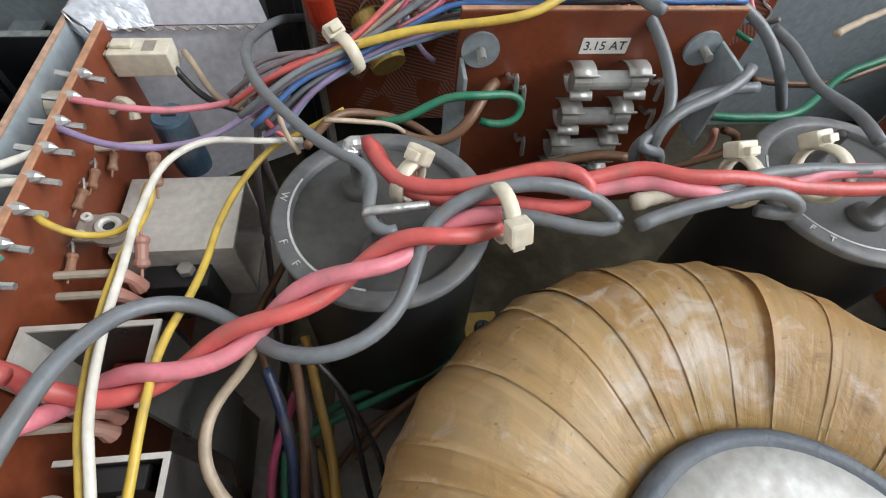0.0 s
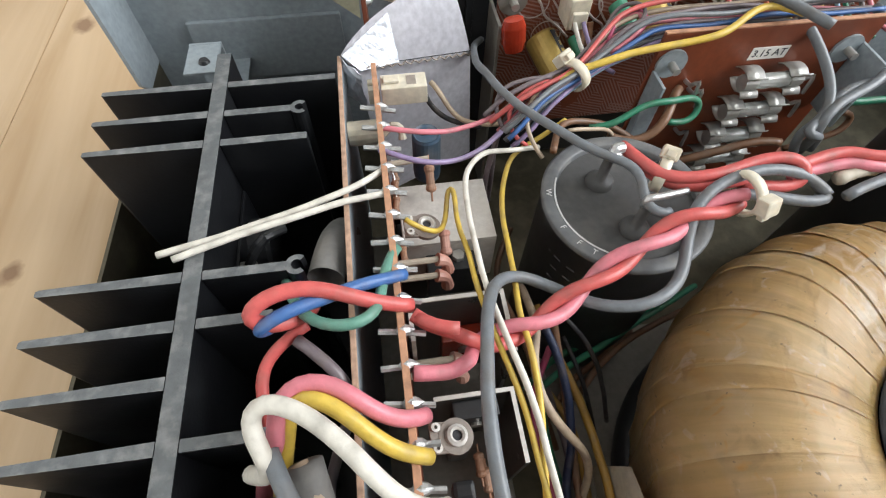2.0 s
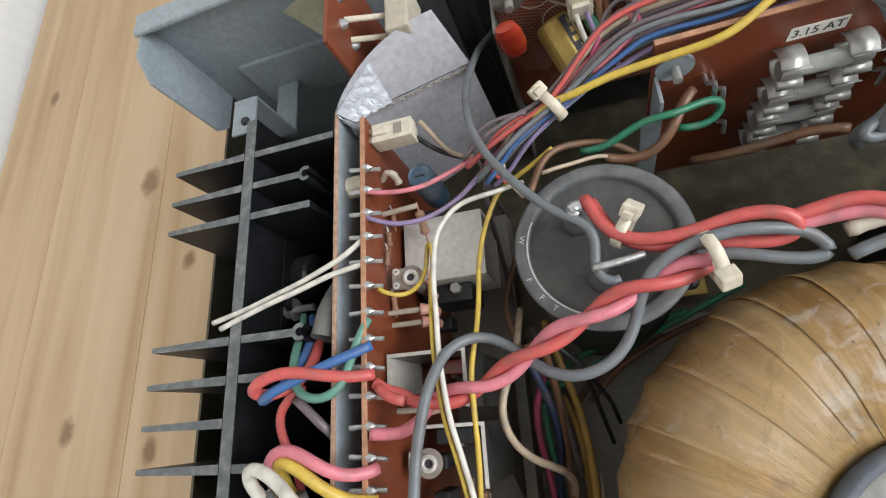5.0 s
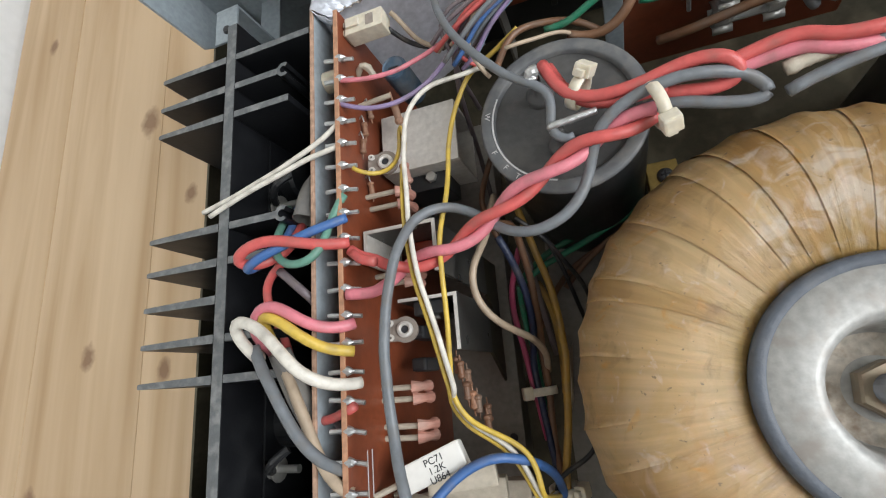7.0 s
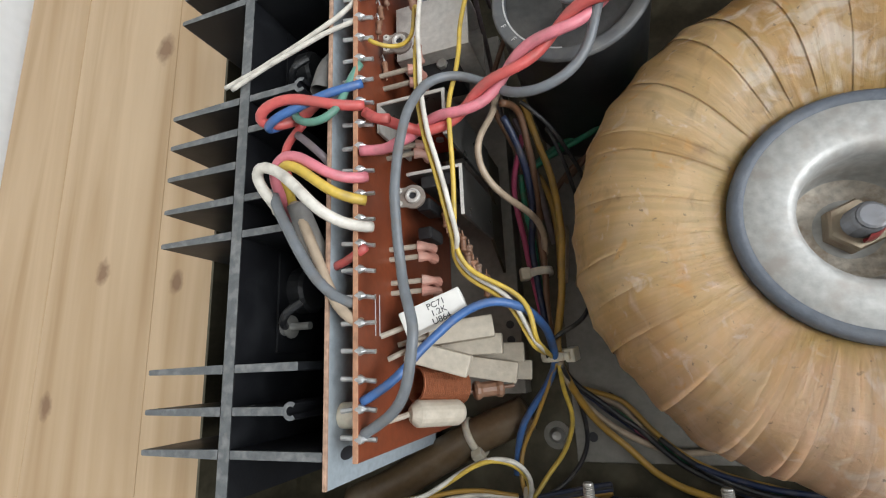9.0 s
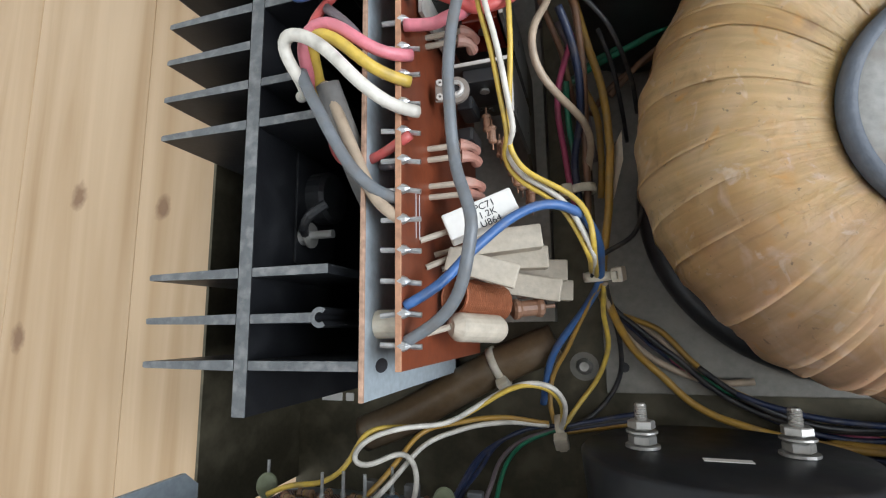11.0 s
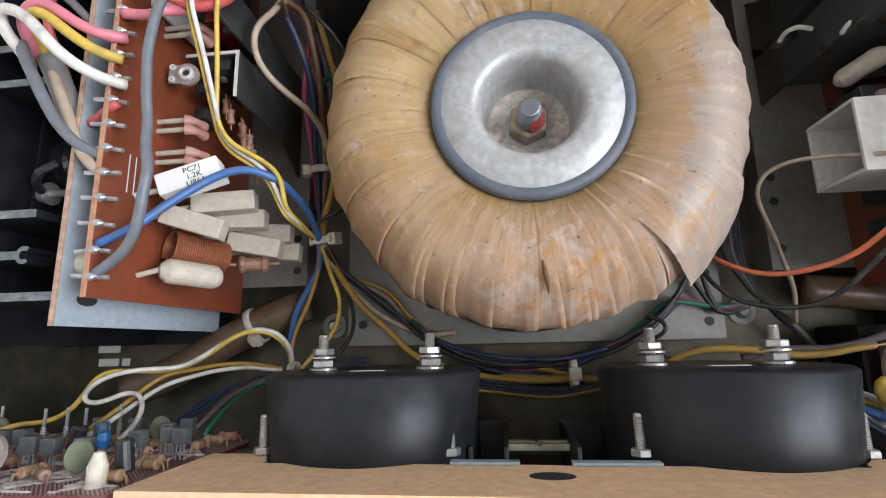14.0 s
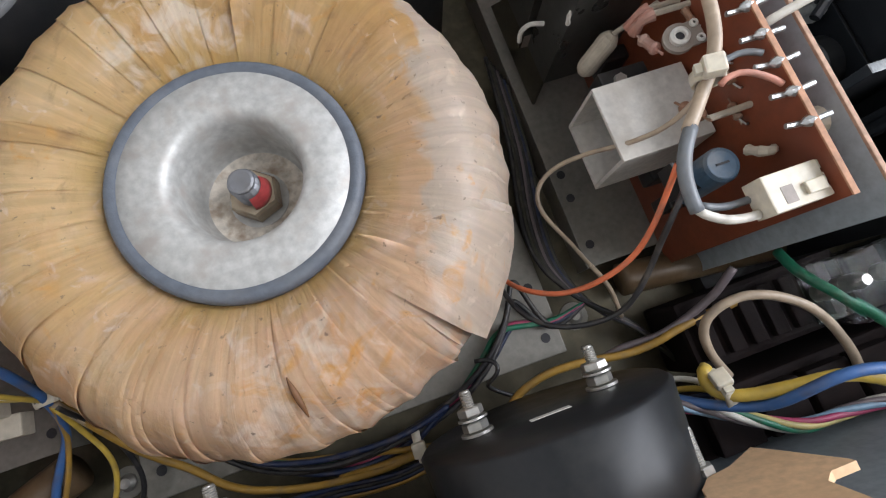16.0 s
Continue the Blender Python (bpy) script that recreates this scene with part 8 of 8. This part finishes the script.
wire("wire", [(-0.0956, 0.0490, 0.0300), (-0.0864, 0.0551, 0.0300), (-0.0716, 0.0606, 0.0300), (-0.0524, 0.0690, 0.0300), (-0.0338, 0.0770, 0.0280), (-0.0151, 0.0853, 0.0240)], 0.0015, "green", "dusty dark green lead on the floor behind the transformer", "loom behind the transformer")
wire("wire", [(-0.0796, 0.0457, 0.0200), (-0.0711, 0.0541, 0.0220), (-0.0605, 0.0615, 0.0240), (-0.0507, 0.0663, 0.0240), (-0.0319, 0.0734, 0.0220), (-0.0157, 0.0788, 0.0180)], 0.0015, "brown", "dusty brown lead on the floor behind the transformer", "loom behind the transformer")
wire("wire", [(-0.0834, 0.0648, 0.0400), (-0.0807, 0.0593, 0.0360), (-0.0779, 0.0492, 0.0300), (-0.0750, 0.0371, 0.0200), (-0.0736, 0.0288, 0.0100)], 0.001, "black", "thin dark lead on the floor behind the transformer", "loom behind the transformer")
wire("wire", [(-0.0949, 0.1087, 0.0500), (-0.1025, 0.0967, 0.0450), (-0.1052, 0.0806, 0.0500), (-0.1017, 0.0681, 0.0500), (-0.0972, 0.0575, 0.0400), (-0.0950, 0.0442, 0.0300), (-0.0914, 0.0302, 0.0200)], 0.0014, "brown", "dusty brown lead on the floor behind the transformer", "loom behind the transformer")
wire("wire", [(-0.0985, 0.0769, 0.0300), (-0.0938, 0.0635, 0.0300), (-0.0912, 0.0487, 0.0280), (-0.0894, 0.0345, 0.0260), (-0.0871, 0.0182, 0.0200)], 0.0015, "mauve", "dusty dark grey lead on the floor behind the transformer", "loom behind the transformer")
wire("wire", [(-0.0903, 0.0488, 0.0260), (-0.0858, 0.0363, 0.0280), (-0.0847, 0.0204, 0.0240), (-0.0859, 0.0026, 0.0200)], 0.0015, "ochre", "dusty ochre lead on the floor behind the transformer", "loom behind the transformer")
wire("wire", [(0.0648, -0.0414, 0.0400), (0.0676, -0.0484, 0.0500), (0.0743, -0.0535, 0.0550), (0.0818, -0.0552, 0.0600), (0.0902, -0.0548, 0.0680), (0.0979, -0.0509, 0.0750), (0.1021, -0.0456, 0.0820), (0.1054, -0.0385, 0.0900), (0.1069, -0.0346, 0.0950)], 0.001, "orange", "orange lead from the transformer to the far board", "far module leads")
wire("wire", [(0.0631, -0.0429, 0.0400), (0.0657, -0.0557, 0.0450), (0.0719, -0.0628, 0.0500), (0.0808, -0.0662, 0.0550), (0.0903, -0.0665, 0.0600), (0.0962, -0.0622, 0.0680), (0.1021, -0.0521, 0.0780), (0.1054, -0.0444, 0.0880), (0.1096, -0.0400, 0.0900)], 0.001, "black", "black lead from the transformer to the far board", "far module leads")
wire("wire", [(0.1008, -0.0475, 0.0300), (0.0933, -0.0381, 0.0400), (0.0854, -0.0279, 0.0480), (0.0836, -0.0196, 0.0510), (0.0879, -0.0152, 0.0540), (0.0968, -0.0143, 0.0600), (0.1067, -0.0172, 0.0680), (0.1140, -0.0203, 0.0780), (0.1187, -0.0205, 0.0860), (0.1215, -0.0186, 0.0920)], 0.0009, "beige", "thin dusty white lead arching over the aluminium box", "far module leads")
wire("wire", [(0.1124, -0.0701, 0.0100), (0.1086, -0.0578, 0.0200), (0.1008, -0.0475, 0.0300)], 0.0011, "beige", "thin dusty lead at the foot plate", "far module leads")
wire("wire", [(0.1320, 0.0104, 0.1000), (0.1306, 0.0000, 0.1000), (0.1288, -0.0084, 0.0980), (0.1238, -0.0158, 0.0960), (0.1181, -0.0219, 0.0950), (0.1134, -0.0270, 0.0950)], 0.0021, "beige", "thick dusty beige sheathed cable", "far module cables")
wire("wire", [(0.1143, -0.0265, 0.0950), (0.1091, -0.0326, 0.0960), (0.1057, -0.0386, 0.0960), (0.1060, -0.0438, 0.0950), (0.1068, -0.0476, 0.0940)], 0.0021, "grey", "grey heat-shrink sleeve on the cable", "far module cables")
wire("wire", [(0.1070, -0.0472, 0.0940), (0.1099, -0.0507, 0.0930), (0.1159, -0.0529, 0.0920), (0.1230, -0.0532, 0.0920)], 0.0014, "white", "white lead to the nylon plug", "far module leads")
wire("wire", [(0.1095, -0.0463, 0.0920), (0.1163, -0.0484, 0.0900), (0.1245, -0.0486, 0.0900)], 0.0012, "grey", "grey lead to the nylon plug", "far module leads")
wire("wire", [(0.1255, -0.0187, 0.0970), (0.1286, -0.0161, 0.0980), (0.1324, -0.0169, 0.0990), (0.1358, -0.0200, 0.0990), (0.1397, -0.0243, 0.0985)], 0.001, "salmon", "salmon lead to a terminal pin", "far module leads")
wire("wire", [(0.1260, -0.0139, 0.0960), (0.1313, -0.0120, 0.0970), (0.1355, -0.0123, 0.0980), (0.1389, -0.0147, 0.0985)], 0.001, "grey", "grey lead to a terminal pin", "far module leads")
wire("wire", [(0.1423, -0.0074, 0.0990), (0.1490, -0.0062, 0.1020), (0.1540, -0.0060, 0.1040), (0.1653, -0.0039, 0.1040)], 0.0014, "white", "white lead leaving a terminal pin", "far module leads")
wire("wire", [(-0.0147, -0.0917, 0.0060), (0.0452, -0.0920, 0.0120), (0.0596, -0.0844, 0.0140), (0.0733, -0.0804, 0.0160), (0.0907, -0.0811, 0.0180), (0.1049, -0.0839, 0.0200), (0.1193, -0.0823, 0.0220), (0.1313, -0.0800, 0.0240), (0.1462, -0.0793, 0.0240), (0.1665, -0.0792, 0.0220)], 0.0018, "ochre", "dusty yellow lead behind the meters", "cables on the far side")
wire("wire", [(0.0879, -0.0846, 0.0120), (0.1049, -0.0812, 0.0160), (0.1184, -0.0813, 0.0200), (0.1317, -0.0779, 0.0240), (0.1414, -0.0727, 0.0300), (0.1486, -0.0660, 0.0360)], 0.0018, "mauve", "dusty grey lead rising to the far bracket", "cables on the far side")
wire("wire", [(0.1328, -0.1015, 0.0300), (0.1278, -0.0923, 0.0340), (0.1248, -0.0840, 0.0380), (0.1275, -0.0779, 0.0420), (0.1351, -0.0748, 0.0460), (0.1458, -0.0767, 0.0480), (0.1574, -0.0838, 0.0480), (0.1659, -0.0935, 0.0450), (0.1723, -0.1068, 0.0400), (0.1760, -0.1154, 0.0350)], 0.0019, "beige", "dusty beige cable looping on the floor", "cables on the far side")
wire("wire", [(0.1156, -0.0917, 0.0500), (0.1108, -0.0928, 0.0520), (0.1115, -0.0976, 0.0520), (0.1155, -0.1015, 0.0550), (0.1233, -0.1020, 0.0600), (0.1317, -0.1020, 0.0660), (0.1428, -0.1024, 0.0700), (0.1525, -0.1075, 0.0700), (0.1621, -0.1141, 0.0700)], 0.0023, "yellow", "thick yellow cable at the nylon clip", "cables on the far side")
wire("wire", [(0.1032, -0.0980, 0.0450), (0.1106, -0.1020, 0.0500), (0.1193, -0.1058, 0.0550), (0.1254, -0.1060, 0.0620), (0.1297, -0.1027, 0.0700), (0.1371, -0.1005, 0.0750), (0.1479, -0.1023, 0.0770), (0.1602, -0.1066, 0.0770)], 0.0019, "blue", "thick blue cable at the nylon clip", "cables on the far side")
wire("wire", [(0.0990, -0.0980, 0.0490), (0.1090, -0.1045, 0.0474), (0.1203, -0.1111, 0.0442), (0.1313, -0.1161, 0.0430), (0.1408, -0.1190, 0.0451), (0.1508, -0.1190, 0.0481), (0.1617, -0.1207, 0.0489), (0.1790, -0.1254, 0.0465)], 0.0012, "lightblue", "thin pale blue lead in the twisted loom", "twisted loom")
wire("wire", [(0.0990, -0.0996, 0.0475), (0.1105, -0.1053, 0.0444), (0.1216, -0.1102, 0.0430), (0.1307, -0.1143, 0.0449), (0.1387, -0.1182, 0.0480), (0.1495, -0.1199, 0.0489), (0.1631, -0.1226, 0.0466), (0.1818, -0.1261, 0.0437)], 0.0012, "magenta", "thin purple lead in the twisted loom", "twisted loom")
wire("wire", [(0.1003, -0.1004, 0.0445), (0.1118, -0.1043, 0.0430), (0.1212, -0.1085, 0.0448), (0.1288, -0.1134, 0.0479), (0.1373, -0.1192, 0.0489), (0.1504, -0.1218, 0.0468), (0.1656, -0.1232, 0.0438), (0.1832, -0.1248, 0.0432)], 0.0012, "paleyellow", "thin pale yellow lead in the twisted loom", "twisted loom")
wire("wire", [(0.1015, -0.0995, 0.0430), (0.1116, -0.1027, 0.0447), (0.1194, -0.1077, 0.0478), (0.1275, -0.1143, 0.0490), (0.1381, -0.1211, 0.0469), (0.1529, -0.1225, 0.0439), (0.1670, -0.1220, 0.0432), (0.1815, -0.1229, 0.0456)], 0.0012, "green", "thin green lead in the twisted loom", "twisted loom")
wire("wire", [(0.1015, -0.0978, 0.0445), (0.1100, -0.1020, 0.0477), (0.1181, -0.1086, 0.0490), (0.1281, -0.1161, 0.0470), (0.1402, -0.1219, 0.0440), (0.1542, -0.1215, 0.0431), (0.1657, -0.1202, 0.0454), (0.1787, -0.1223, 0.0484)], 0.0012, "white", "thin white lead in the twisted loom", "twisted loom")
wire("wire", [(0.1002, -0.0971, 0.0475), (0.1088, -0.1029, 0.0490), (0.1186, -0.1103, 0.0472), (0.1300, -0.1170, 0.0441), (0.1415, -0.1208, 0.0431), (0.1531, -0.1196, 0.0453), (0.1630, -0.1196, 0.0483), (0.1774, -0.1235, 0.0488)], 0.0012, "mauve", "thin mauve lead in the twisted loom", "twisted loom")
wire("wire", [(0.1087, -0.0950, 0.0300), (0.1164, -0.0959, 0.0340), (0.1185, -0.1004, 0.0450), (0.1300, -0.1062, 0.0400), (0.1491, -0.1134, 0.0350)], 0.0012, "white", "thin white lead beside the meter", "twisted loom")
wire("wire", [(0.1080, -0.0990, 0.0300), (0.1158, -0.0994, 0.0340), (0.1184, -0.1011, 0.0450), (0.1297, -0.1077, 0.0400), (0.1488, -0.1145, 0.0350)], 0.0012, "yellow", "thin yellow lead beside the meter", "twisted loom")
wire("wire", [(0.1074, -0.1030, 0.0300), (0.1152, -0.1030, 0.0340), (0.1183, -0.1018, 0.0450), (0.1294, -0.1091, 0.0400), (0.1486, -0.1156, 0.0350)], 0.0012, "navy", "thin dark blue lead beside the meter", "twisted loom")
wire("wire", [(0.1716, -0.0660, 0.0300), (0.1704, -0.0748, 0.0360), (0.1740, -0.0833, 0.0400), (0.1795, -0.0908, 0.0420), (0.1871, -0.1019, 0.0440)], 0.0022, "green", "thick green cable on the far side", "cables on the far side")
wire("wire", [(0.0480, -0.0666, 0.0200), (0.0565, -0.0678, 0.0220), (0.0577, -0.0732, 0.0230), (0.0524, -0.0757, 0.0220), (0.0474, -0.0753, 0.0180), (0.0510, -0.0790, 0.0150), (0.0627, -0.0867, 0.0120), (0.0757, -0.0902, 0.0120), (0.0869, -0.0896, 0.0120)], 0.001, "black", "thin dark lead curled behind the meter", "cables on the far side")
wire("wire", [(0.1020, 0.0619, 0.0060), (0.0969, 0.0182, 0.0060), (0.0893, -0.0171, 0.0060), (0.0891, -0.0381, 0.0060), (0.1009, -0.0590, 0.0060), (0.1147, -0.0719, 0.0080), (0.1260, -0.0868, 0.0040)], 0.0012, "black", "dark lead in the floor loom beside the transformer", "floor loom")
wire("wire", [(0.1028, 0.0591, 0.0060), (0.0980, 0.0164, 0.0060), (0.0906, -0.0188, 0.0060), (0.0906, -0.0397, 0.0060), (0.1019, -0.0603, 0.0060), (0.1151, -0.0727, 0.0080), (0.1271, -0.0889, 0.0040)], 0.0012, "darkolive", "dark lead in the floor loom beside the transformer", "floor loom")
wire("wire", [(0.1035, 0.0563, 0.0060), (0.0990, 0.0146, 0.0060), (0.0919, -0.0205, 0.0060), (0.0921, -0.0413, 0.0060), (0.1029, -0.0616, 0.0060), (0.1154, -0.0734, 0.0080), (0.1281, -0.0911, 0.0040)], 0.0012, "black", "dark lead in the floor loom beside the transformer", "floor loom")
wire("wire", [(0.1042, 0.0536, 0.0060), (0.1001, 0.0129, 0.0060), (0.0931, -0.0221, 0.0060), (0.0936, -0.0430, 0.0060), (0.1040, -0.0628, 0.0060), (0.1158, -0.0741, 0.0080), (0.1291, -0.0932, 0.0040)], 0.0012, "mauve", "dark lead in the floor loom beside the transformer", "floor loom")
wire("wire", [(0.1049, 0.0508, 0.0060), (0.1011, 0.0111, 0.0060), (0.0944, -0.0238, 0.0060), (0.0951, -0.0446, 0.0060), (0.1050, -0.0641, 0.0060), (0.1161, -0.0749, 0.0080), (0.1301, -0.0954, 0.0040)], 0.0012, "black", "dark lead in the floor loom beside the transformer", "floor loom")
wire("wire", [(0.1056, 0.0480, 0.0060), (0.1022, 0.0093, 0.0060), (0.0957, -0.0255, 0.0060), (0.0966, -0.0462, 0.0060), (0.1060, -0.0654, 0.0060), (0.1165, -0.0756, 0.0080), (0.1311, -0.0975, 0.0040)], 0.0012, "navy", "dark lead in the floor loom beside the transformer", "floor loom")
wire("wire", [(0.1062, 0.0453, 0.0060), (0.1032, 0.0076, 0.0060), (0.0970, -0.0271, 0.0060), (0.0981, -0.0478, 0.0060), (0.1070, -0.0667, 0.0060), (0.1168, -0.0763, 0.0080), (0.1322, -0.0996, 0.0040)], 0.0012, "darkolive", "dark lead in the floor loom beside the transformer", "floor loom")
wire("wire", [(0.0093, 0.1447, 0.1100), (0.0137, 0.1362, 0.1050), (0.0163, 0.1277, 0.1000), (0.0162, 0.1182, 0.0940), (0.0121, 0.1123, 0.0900), (0.0060, 0.1117, 0.0880), (0.0072, 0.1115, 0.0820), (0.0115, 0.1121, 0.0750)], 0.0019, "grey", "thick grey cable over the fuse board", "rear cables")
wire("wire", [(0.0378, 0.1448, 0.1100), (0.0475, 0.1416, 0.1050), (0.0525, 0.1352, 0.1000), (0.0598, 0.1321, 0.0900), (0.0675, 0.1331, 0.0800)], 0.0019, "grey", "thick grey cable behind the fuse board", "rear cables")
wire("wire", [(0.0412, 0.1273, 0.1000), (0.0367, 0.1225, 0.0980), (0.0278, 0.1191, 0.0960), (0.0173, 0.1158, 0.0940), (0.0108, 0.1114, 0.0920), (0.0108, 0.1096, 0.0850), (0.0197, 0.1164, 0.0700)], 0.002, "grey", "thick grey cable knotted near the fuses", "rear cables")
wire("wire", [(0.0450, 0.1248, 0.0950), (0.0338, 0.1238, 0.0950), (0.0230, 0.1216, 0.0940), (0.0158, 0.1158, 0.0920), (0.0125, 0.1133, 0.0880), (0.0055, 0.1103, 0.0900), (0.0041, 0.1087, 0.0880), (0.0085, 0.1068, 0.0880), (0.0142, 0.1106, 0.0850), (0.0191, 0.1130, 0.0750)], 0.0019, "grey", "thick grey cable knotted near the fuses", "rear cables")
wire("wire", [(0.0579, 0.1466, 0.1000), (0.0625, 0.1379, 0.0980), (0.0622, 0.1245, 0.0960), (0.0621, 0.1194, 0.0960), (0.0648, 0.1145, 0.0980), (0.0635, 0.1054, 0.1000), (0.0607, 0.0960, 0.1010)], 0.0018, "grey", "thick grey cable to the far capacitor", "rear cables")
wire("wire", [(0.0775, 0.1435, 0.1000), (0.0983, 0.1576, 0.0950), (0.1232, 0.1728, 0.0900)], 0.0014, "beige", "dusty lead in the rear corner", "rear cables")
wire("wire", [(0.0472, 0.1408, 0.0700), (0.0596, 0.1396, 0.0700), (0.0817, 0.1398, 0.0700), (0.0988, 0.1502, 0.0700), (0.1184, 0.1632, 0.0700), (0.1410, 0.1718, 0.0700)], 0.0018, "green", "green lead behind the far capacitor", "rear cables")
wire("wire", [(0.0885, 0.1733, 0.0600), (0.1044, 0.1693, 0.0600), (0.1260, 0.1707, 0.0600), (0.1565, 0.1816, 0.0600)], 0.0016, "brown", "brown lead behind the far capacitor", "rear cables")
wire("wire", [(-0.0297, 0.1250, 0.0600), (-0.0197, 0.1217, 0.0660), (-0.0075, 0.1212, 0.0700), (0.0035, 0.1221, 0.0720), (0.0123, 0.1197, 0.0720)], 0.0019, "brown", "brown lead in front of the fuses", "rear cables")
wire("wire", [(0.0468, 0.1426, 0.0400), (0.0588, 0.1421, 0.0450), (0.0702, 0.1415, 0.0500), (0.0738, 0.1456, 0.0550), (0.0630, 0.1438, 0.0600)], 0.0017, "brown", "brown lead behind the capacitors", "rear cables")
wire("wire", [(0.0483, 0.1483, 0.0300), (0.0645, 0.1496, 0.0350), (0.0721, 0.1525, 0.0420), (0.0696, 0.1543, 0.0500)], 0.0017, "salmon", "dusty pink lead behind the capacitors", "rear cables")
wire("wire", [(-0.0672, 0.1249, 0.0850), (-0.0582, 0.1225, 0.0870), (-0.0521, 0.1265, 0.0900), (-0.0450, 0.1274, 0.0920), (-0.0370, 0.1265, 0.0920), (-0.0340, 0.1290, 0.0905), (-0.0228, 0.1315, 0.0880), (-0.0225, 0.1290, 0.0820), (-0.0286, 0.1263, 0.0800), (-0.0362, 0.1273, 0.0820)], 0.0014, "green", "green lead with a bent free end near the fuse board", "rear cables")
wire("wire", [(-0.0604, 0.1219, 0.0830), (-0.0517, 0.1197, 0.0800), (-0.0445, 0.1200, 0.0830), (-0.0389, 0.1239, 0.0880), (-0.0340, 0.1327, 0.0900), (-0.0311, 0.1349, 0.0900)], 0.0019, "brown", "thick dusty brown lead near the fuse board", "rear cables")
wire("wire", [(-0.0854, 0.1109, 0.0900), (-0.0783, 0.1251, 0.0880), (-0.0668, 0.1280, 0.0850), (-0.0560, 0.1268, 0.0820), (-0.0478, 0.1213, 0.0780)], 0.0014, "brown", "brown lead arched behind the capacitor", "rear cables")
wire("wire", [(-0.0801, 0.1147, 0.0950), (-0.0711, 0.1174, 0.0920), (-0.0603, 0.1210, 0.0860), (-0.0540, 0.1247, 0.0700)], 0.0008, "beige", "thin white lead behind the capacitor", "rear cables")
wire("wire", [(-0.0800, 0.1310, 0.1010), (-0.0730, 0.1350, 0.1030), (-0.0666, 0.1332, 0.1050), (-0.0545, 0.1357, 0.1070), (-0.0371, 0.1356, 0.1090), (-0.0251, 0.1355, 0.1110), (-0.0161, 0.1404, 0.1130), (-0.0082, 0.1445, 0.1150), (-0.0019, 0.1429, 0.1150), (0.0045, 0.1390, 0.1140)], 0.0014, "yellow", "yellow lead across the rear boards", "rear cables")
wire("wire", [(-0.0235, 0.1660, 0.1200), (-0.0170, 0.1538, 0.1200), (-0.0072, 0.1453, 0.1180), (0.0011, 0.1410, 0.1160), (0.0083, 0.1303, 0.1150)], 0.002, "grey", "dark grey cable across the rear boards", "rear cables")

# ---- table planks ----
xs = [-0.606, -0.512, -0.389, -0.27, -0.15, -0.03, 0.09, 0.21, 0.33, 0.45, 0.57, 0.69, 0.81]
for x0, x1 in zip(xs, xs[1:]):
    part("plank", box(x0 + 0.0003, x1 - 0.0003, -0.55, 0.95, TABLE_Z - 0.028 + 0.76, TABLE_Z + 0.76, 0.0006), M["pine"], table)
for lx in (-0.56, 0.76):
    for ly in (-0.5, 0.9):
        part("leg", box(lx - 0.03, lx + 0.03, ly - 0.03, ly + 0.03, 0, TABLE_Z - 0.028 + 0.76), M["wood"], table)
